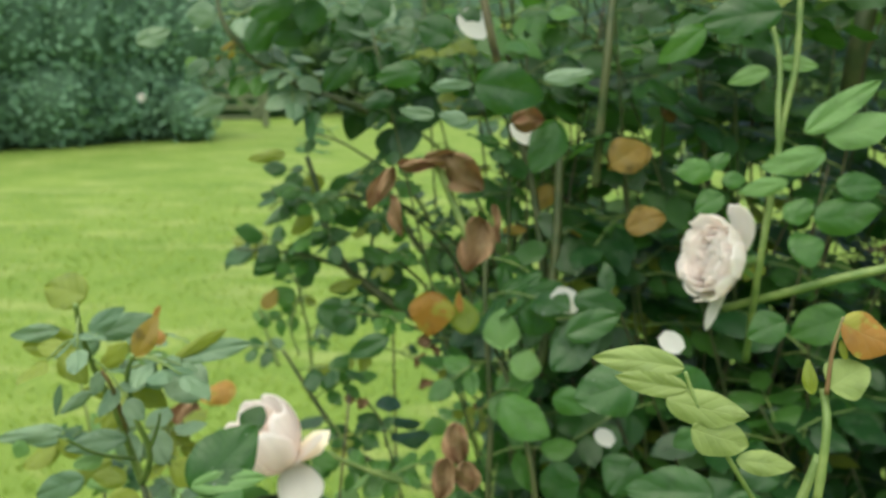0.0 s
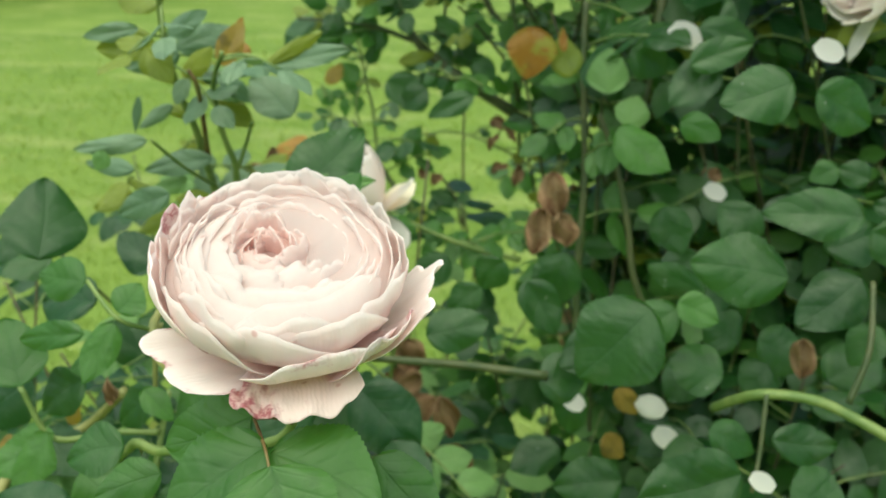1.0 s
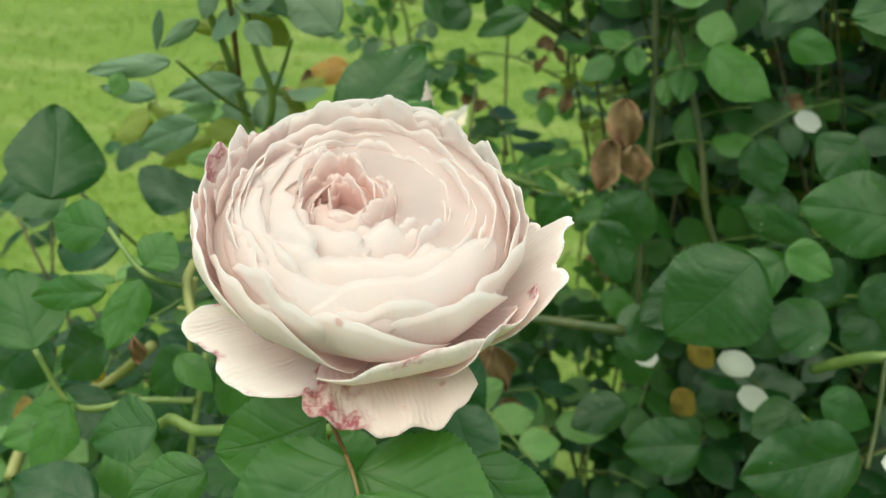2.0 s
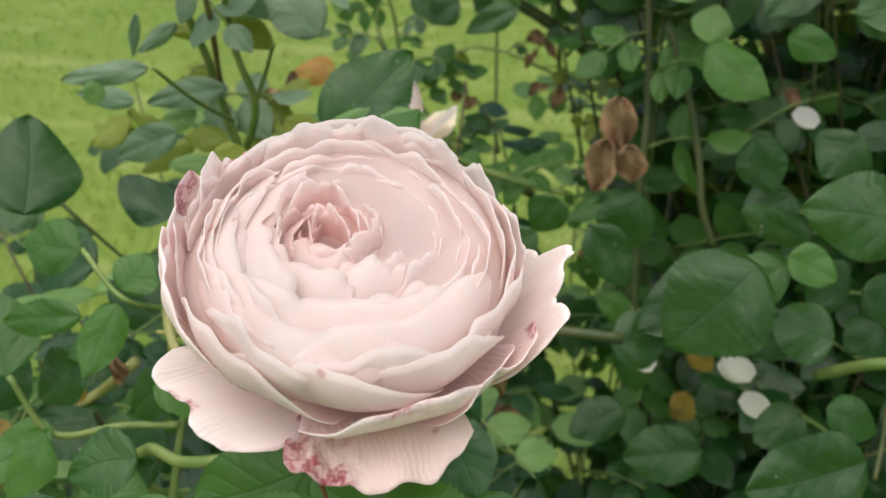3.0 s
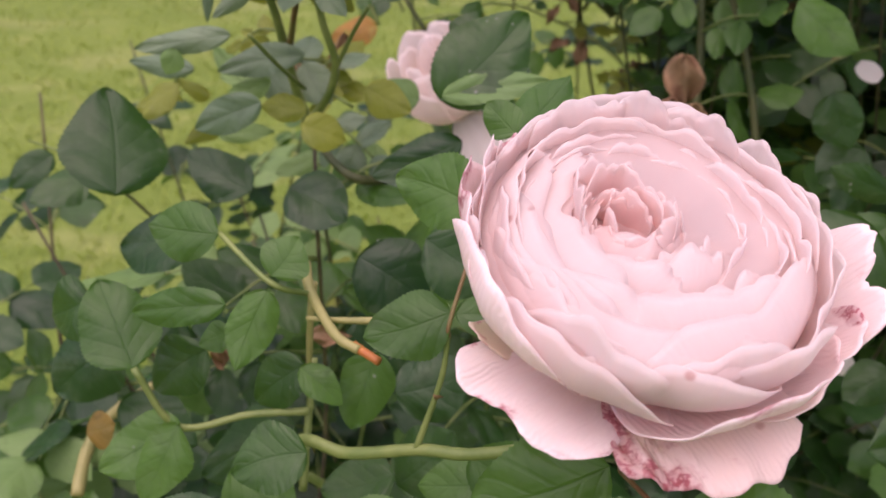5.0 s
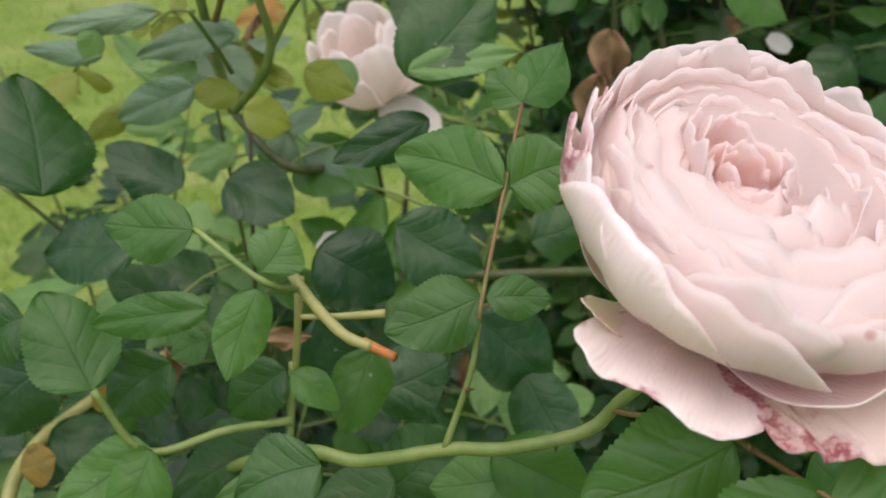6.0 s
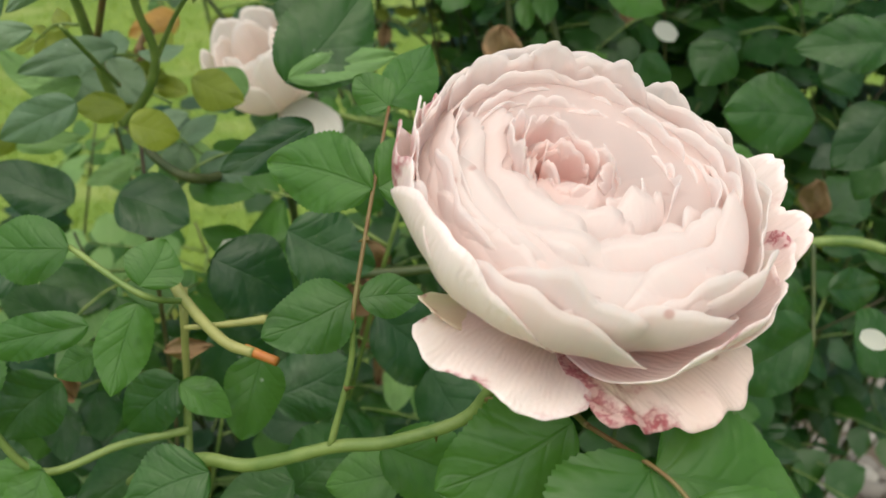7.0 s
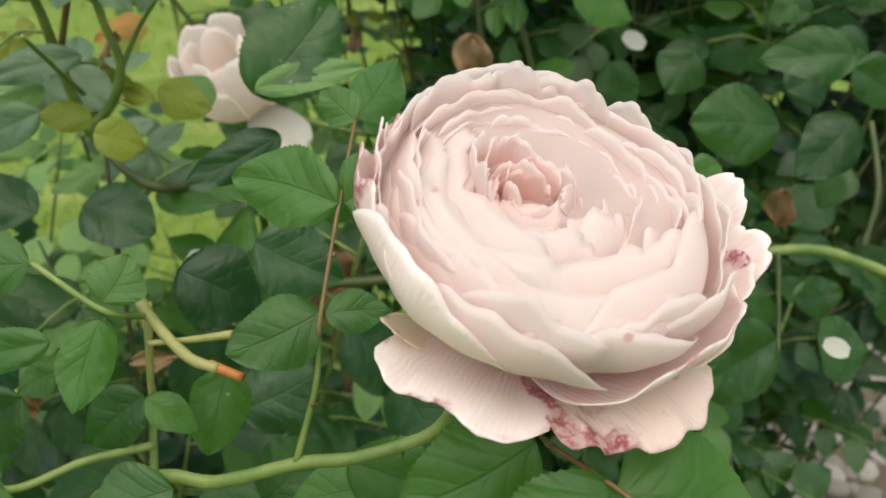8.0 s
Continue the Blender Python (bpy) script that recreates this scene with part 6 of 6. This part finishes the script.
leaflet(rose_bush, "dark", (0.032, 0.566, 0.857), (0.035, 0.555, 0.828), 0.025, (0.00, -0.83, 0.56))
leaflet(rose_bush, "brown", (-0.080, 0.554, 0.897), (-0.073, 0.545, 0.875), 0.024, (-0.02, -0.78, 0.63))
leaflet(rose_bush, "brown", (-0.069, 0.545, 0.875), (-0.099, 0.539, 0.862), 0.025, (0.15, -0.85, 0.50))
leaflet(rose_bush, "brown", (-0.059, 0.540, 0.861), (-0.089, 0.531, 0.841), 0.027, (0.02, -0.73, 0.69))
leaflet(rose_bush, "brown", (-0.056, 0.550, 0.857), (-0.048, 0.540, 0.829), 0.020, (-0.09, -0.66, 0.75))
leaflet(rose_bush, "brown", (-0.063, 0.539, 0.829), (-0.079, 0.531, 0.811), 0.023, (-0.04, -0.66, 0.75))
leaflet(rose_bush, "brown", (-0.051, 0.538, 0.826), (-0.031, 0.532, 0.808), 0.017, (-0.06, -0.74, 0.67))


def grow(plant, seed, count, base, spread, tips, keep, sprays, size, kinds, cane_kind="dark", thick=0.0026, near=None, singles=0):
    """Canes from the base to points in a box, each with sprays of five or seven leaflets along its upper part."""
    rng = random.Random(seed)
    piles = {k: Pile() for k in kinds}
    stalks = Pile()
    o = np.array(plant.matrix_world.translation)
    for c in range(count):
        b = Vector((base[0] + rng.uniform(-spread, spread), base[1] + rng.uniform(-spread, spread), 0))
        e = Vector([rng.uniform(lo, hi) for lo, hi in tips])
        jit = Vector((rng.uniform(-0.10, 0.10), rng.uniform(-0.08, 0.08), 0.06))
        kink = Vector((rng.uniform(-0.05, 0.05), rng.uniform(-0.05, 0.05), 0.0))
        points = [b, b.lerp(e, 0.35) + jit, b.lerp(e, 0.68) + jit * 0.5 + kink, e]
        line = spline(points, 8)
        v, f, uv = tube(points, thick, thick * 0.3, 6, 6, 0.08, c)
        part("cane", mesh_of("cane", v - o, f, uv, STEM[rng.choice((cane_kind, "wood", "dark"))]), plant)
        for k in range(sprays):
            s = rng.uniform(0.35, 1.0)
            q = Vector(line[int(s * (len(line) - 1))])
            g = rng.uniform(0, 6.28)
            d = Vector((math.cos(g), math.sin(g), rng.uniform(-0.35, 0.5))).normalized()
            n = rng.choice((2, 2, 3))
            ln = size * rng.uniform(0.8, 1.25)
            kind = rng.choices(list(kinds), list(kinds.values()))[0]
            end = q + d * ln * (0.7 * n + 0.6)
            up = Vector((rng.uniform(-0.35, 0.35), rng.uniform(-0.75, 0.1), 0.8)).normalized()
            side = d.cross(up).normalized()
            if not keep(*(q.lerp(end, 0.6))):
                continue
            sv, sf, suv = tube([q, q.lerp(end, 0.5) + Vector((0, 0, 0.006)), end], 0.0011, 0.0006, 3, 4)
            stalks.add(sv - o, sf, suv)
            spots = [(end, d)]
            for i in range(n):
                at = q + d * ln * (0.7 * i + 0.8)
                spots += [(at, (side * 0.9 + d * 0.35).normalized()), (at, (-side * 0.9 + d * 0.35).normalized())]
            for at, way in spots:
                sz = ln * rng.uniform(0.8, 1.1)
                tilt = (up + Vector((rng.uniform(-0.35, 0.35), rng.uniform(-0.35, 0.35), 0))).normalized()
                tip = at + (way + Vector((0, 0, rng.uniform(-0.35, 0.1)))).normalized() * sz
                if not keep(*tip):
                    continue
                width = sz * rng.uniform(0.62, 0.8)
                if singles and near(*tip):
                    singles -= 1
                    leaflet(plant, kind, at, tip, width, tilt)
                else:
                    piles[kind].add_leaf(rng.randrange(6), Matrix.Translation(-Vector(o)) @ blade_pose(at, tip, width, tilt))
    for k, p in piles.items():
        if p.n:
            tagged(part("foliage", p.mesh("foliage", LEAF[k]), plant), kind="stuff")
    if stalks.n:
        tagged(part("stalk", stalks.mesh("stalk", STEM["green"]), plant), kind="stuff")


def leafy(plant, seed, points, start, count, size, kinds):
    """Sprays of small leaflets along the outer part of one branch."""
    rng = random.Random(seed)
    line = spline(points, 14)
    o = Vector(plant.matrix_world.translation)
    for k in range(count):
        s = start + (1 - start) * (k + rng.random()) / count
        q = Vector(line[min(len(line) - 1, int(s * (len(line) - 1)))])
        g = rng.uniform(0, 6.28)
        d = Vector((math.cos(g), 0.7 * math.sin(g), rng.uniform(-0.5, 0.6))).normalized()
        n = rng.choice((1, 2, 2))
        ln = size * rng.uniform(0.75, 1.25)
        kind = rng.choices(list(kinds), list(kinds.values()))[0]
        end = q + d * ln * (0.75 * n + 0.5)
        up = Vector((rng.uniform(-0.4, 0.4), rng.uniform(-0.9, 0.0), 0.7)).normalized()
        side = d.cross(up).normalized()
        v, f, uv = tube([q, q.lerp(end, 0.5) + Vector((0, 0, 0.004)), end], 0.0009, 0.0006, 3, 5)
        part("leaf_stalk", mesh_of("leaf_stalk", v - np.array(o), f, uv, STEM["green"]), plant)
        spots = [(end, d)]
        for i in range(n):
            at = q + d * ln * (0.75 * i + 0.7)
            spots += [(at, (side * 0.9 + d * 0.3).normalized()), (at, (-side * 0.9 + d * 0.3).normalized())]
        for at, way in spots:
            sz = ln * rng.uniform(0.75, 1.1)
            tip = at + (way + Vector((0, 0, rng.uniform(-0.4, 0.1)))).normalized() * sz
            leaflet(plant, kind, at, tip, sz * rng.uniform(0.6, 0.78), up + Vector((rng.uniform(-0.4, 0.4), rng.uniform(-0.4, 0.4), 0)))


leafy(rose_bush, 1, [(0.029, 0.885, 0.951), (-0.000, 0.890, 0.973), (-0.066, 0.898, 1.012), (-0.111, 0.907, 1.048), (-0.134, 0.920, 1.096), (-0.140, 0.927, 1.124), (-0.152, 0.937, 1.158)], 0.15, 15, 0.024, {"dark": 0.55, "mid": 0.38, "young": 0.07})
leafy(rose_bush, 2, [(-0.008, 0.891, 1.048), (-0.031, 0.896, 1.070), (-0.055, 0.905, 1.104), (-0.096, 0.907, 1.119), (-0.125, 0.907, 1.121)], 0.05, 10, 0.024, {"dark": 0.55, "mid": 0.38, "young": 0.07})
leafy(rose_bush, 3, [(-0.111, 0.905, 1.044), (-0.149, 0.907, 1.056), (-0.185, 0.907, 1.060), (-0.226, 0.906, 1.063)], 0.2, 5, 0.024, {"dark": 0.55, "mid": 0.38, "young": 0.07})
leafy(rose_bush, 4, [(-0.046, 0.821, 1.203), (-0.088, 0.823, 1.218), (-0.130, 0.824, 1.233), (-0.172, 0.828, 1.256), (-0.203, 0.833, 1.287), (-0.214, 0.841, 1.322)], 0.05, 20, 0.026, {"dark": 0.55, "mid": 0.25, "grey": 0.2})
leafy(rose_bush, 11, [(-0.012, 0.771, 1.251), (-0.046, 0.774, 1.270), (-0.080, 0.776, 1.289), (-0.109, 0.781, 1.312)], 0, 12, 0.027, {"dark": 0.6, "mid": 0.25, "grey": 0.15})
leafy(rose_bush, 5, [(-0.024, 0.774, 0.864), (-0.078, 0.778, 0.889), (-0.105, 0.784, 0.915), (-0.130, 0.793, 0.949), (-0.155, 0.803, 0.986)], 0.05, 8, 0.02, {"dark": 0.4, "mid": 0.4, "young": 0.15, "brown": 0.05})
leafy(rose_bush, 6, [(-0.147, 0.906, 0.908), (-0.154, 0.923, 0.967), (-0.162, 0.931, 0.997), (-0.171, 0.943, 1.038)], 0.2, 6, 0.02, {"mid": 0.4, "young": 0.3, "grey": 0.3})
leafy(rose_bush, 7, [(-0.002, 0.701, 0.897), (-0.041, 0.701, 0.906), (-0.079, 0.704, 0.919), (-0.123, 0.707, 0.940)], 0.05, 7, 0.024, {"dark": 0.55, "mid": 0.38, "young": 0.07})
leafy(rose_bush, 8, [(0.036, 0.700, 1.102), (0.039, 0.675, 1.015), (0.039, 0.645, 0.913), (0.041, 0.615, 0.812)], 0, 10, 0.03, {"dark": 0.55, "mid": 0.38, "young": 0.07})
leafy(young_shoot, 9, [(-0.194, 0.551, 0.987), (-0.208, 0.562, 1.027), (-0.219, 0.570, 1.056), (-0.233, 0.578, 1.086)], 0.2, 3, 0.020, {"grey": 0.3, "young": 0.5, "light": 0.2})
leafy(young_shoot, 10, [(-0.161, 0.572, 0.982), (-0.199, 0.569, 0.978), (-0.231, 0.573, 0.998), (-0.269, 0.571, 0.996)], 0, 5, 0.022, {"grey": 0.3, "young": 0.35, "light": 0.35})

YOUNG = {"young": 0.40, "red": 0.14, "grey": 0.20, "light": 0.18, "yellow": 0.08}
leafy(young_shoot, 40, [(-0.193, 0.545, 0.981), (-0.2015, 0.533, 1.038), (-0.205, 0.519, 1.067), (-0.195, 0.480, 1.122)], 0.72, 3, 0.018, YOUNG)
leafy(young_shoot, 41, [(-0.193, 0.545, 0.981), (-0.1725, 0.510, 1.025), (-0.178, 0.500, 1.071), (-0.166, 0.482, 1.092)], 0.75, 3, 0.018, YOUNG)

# thin arching twigs with small leaflets on the open side of the bush
rng_t = random.Random(17)
for k in range(13):
    foot = Vector((rng_t.uniform(0.0, 0.12), rng_t.uniform(0.80, 0.95), rng_t.uniform(0.84, 1.05)))
    top = Vector((rng_t.uniform(-0.17, 0.06), rng_t.uniform(0.74, 0.98), foot.z + rng_t.uniform(0.06, 0.24)))
    points = [foot, foot.lerp(top, 0.4) + Vector((0.015, 0.0, 0.03)), foot.lerp(top, 0.75) + Vector((0.0, 0.0, 0.025)), top]
    cane(rose_bush, ("dark", "green", "dark")[k % 3], points, 0.0020, 0.0009, "twig")
    leafy(rose_bush, 60 + k, points, 0.15, 5, 0.019, {"dark": 0.42, "mid": 0.38, "young": 0.12, "light": 0.05, "brown": 0.03})


def bare_foot(x, y, z):
    """The lower canes stand bare over the pebbles."""
    return z < 0.43 and x > 0.47 and y < 1.1


def in_bush(x, y, z):
    if bare_foot(x, y, z):
        return False
    left = -0.055 - 0.02 * y if z < 1.05 else -0.02 - 0.12 * (y - 0.1)
    near = 0.56 if z > 1.0 else 0.52
    return y > near + 0.05 * max(0.0, 1.05 - z) and x > left + 0.03 and z > 0.12


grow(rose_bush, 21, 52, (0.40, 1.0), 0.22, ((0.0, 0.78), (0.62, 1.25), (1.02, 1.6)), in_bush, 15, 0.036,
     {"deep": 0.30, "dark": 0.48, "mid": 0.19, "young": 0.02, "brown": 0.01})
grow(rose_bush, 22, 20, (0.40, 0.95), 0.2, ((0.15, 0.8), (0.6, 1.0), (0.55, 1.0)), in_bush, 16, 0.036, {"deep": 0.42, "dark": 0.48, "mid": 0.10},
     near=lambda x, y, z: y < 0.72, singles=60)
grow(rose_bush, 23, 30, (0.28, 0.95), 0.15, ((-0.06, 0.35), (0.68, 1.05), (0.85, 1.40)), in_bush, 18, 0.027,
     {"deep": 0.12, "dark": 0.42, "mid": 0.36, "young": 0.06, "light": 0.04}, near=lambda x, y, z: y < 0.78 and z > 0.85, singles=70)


# crown added above the view, thickened to shade the leaves below
grow(rose_bush, 24, 38, (0.42, 0.95), 0.2, ((0.14, 0.95), (0.55, 1.2), (1.42, 1.95)), lambda x, y, z: z > 1.30 and x > 0.02 and y > 0.5, 14, 0.036, {"dark": 0.7, "mid": 0.3})

# the larger share of yellowish leaves stands for foliage lit from behind
grow(rose_bush, 25, 14, (0.25, 0.95), 0.15, ((-0.08, 0.22), (0.70, 0.95), (1.24, 1.50)), lambda x, y, z: z > 1.21 and y > 0.6, 12, 0.028, {"dark": 0.48, "mid": 0.3, "grey": 0.05, "young": 0.14, "yellow": 0.03})

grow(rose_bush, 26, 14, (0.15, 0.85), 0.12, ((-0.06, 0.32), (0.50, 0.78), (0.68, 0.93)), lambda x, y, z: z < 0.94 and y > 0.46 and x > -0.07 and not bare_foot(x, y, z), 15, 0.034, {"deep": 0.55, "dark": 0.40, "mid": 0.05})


def in_front_growth(x, y, z):
    return 0.46 < y < 1.2 and z < 0.98 - 0.9 * max(0.0, x + 0.14) and z < 1.115 - 0.28 * y


grow(bloom_plant, 31, 34, (-0.18, 0.65), 0.14, ((-0.48, 0.05), (0.45, 1.0), (0.66, 1.0)), in_front_growth, 15, 0.032,
     {"deep": 0.34, "dark": 0.22, "mid": 0.24, "light": 0.13, "young": 0.03}, "green", 0.0032, near=lambda x, y, z: y < 0.62 and z > 0.78, singles=180)


# ---- petals that have dropped ----
def fallen_petal(at, face, size):
    rows, cols = 8, 8
    verts, uvs = [], []
    for i in range(rows):
        for j in range(cols):
            s, u = i / (rows - 1), -1 + 2 * j / (cols - 1)
            w = 0.42 * math.sin(math.pi * (0.08 + 0.84 * s)) ** 0.6
            verts.append((u * w, s - 0.5, 0.18 * u * u * w + 0.12 * (s - 0.5) ** 2))
            uvs.append((0.5 + u / 2, 0.5 + s / 2))
    z = Vector(face).normalized()
    x = z.orthogonal().normalized()
    m = Matrix((x * size, z.cross(x) * size, z * size)).transposed().to_4x4()
    m.translation = at
    ob = new("fallen_petal", mesh_of("fallen_petal", verts, grid_faces(rows, cols), uvs, PETAL[3]))
    ob.matrix_world = m
    tagged(ob, "white rose petal fallen onto a green leaf", "petal", "fallen petals")


fallen_petal((0.0255, 0.6761, 1.2816), (-0.00, -0.91, 0.41), 0.0265)
fallen_petal((0.0602, 0.6003, 1.2090), (-0.06, -0.87, 0.50), 0.0225)
fallen_petal((0.0712, 0.4992, 0.8866), (-0.14, -0.63, 0.76), 0.0162)
fallen_petal((0.1380, 0.4972, 1.0980), (-0.23, -0.78, 0.57), 0.0148)
fallen_petal((0.1218, 0.6084, 0.9888), (-0.15, -0.74, 0.66), 0.0152)
fallen_petal((0.0915, 0.6156, 1.0894), (-0.13, -0.82, 0.56), 0.0217)
fallen_petal((0.0300, 0.5281, 0.8704), (-0.08, -0.64, 0.76), 0.0150)
fallen_petal((0.0725, 0.4952, 0.8899), (-0.14, -0.63, 0.76), 0.0160)
fallen_petal((0.0787, 0.4803, 0.8783), (-0.15, -0.61, 0.78), 0.0158)
fallen_petal((-0.149, 0.482, 0.938), (-0.1, -0.75, 0.65), 0.0190)
fallen_petal((0.0921, 0.3627, 0.9358), (-0.23, -0.57, 0.79), 0.0105)
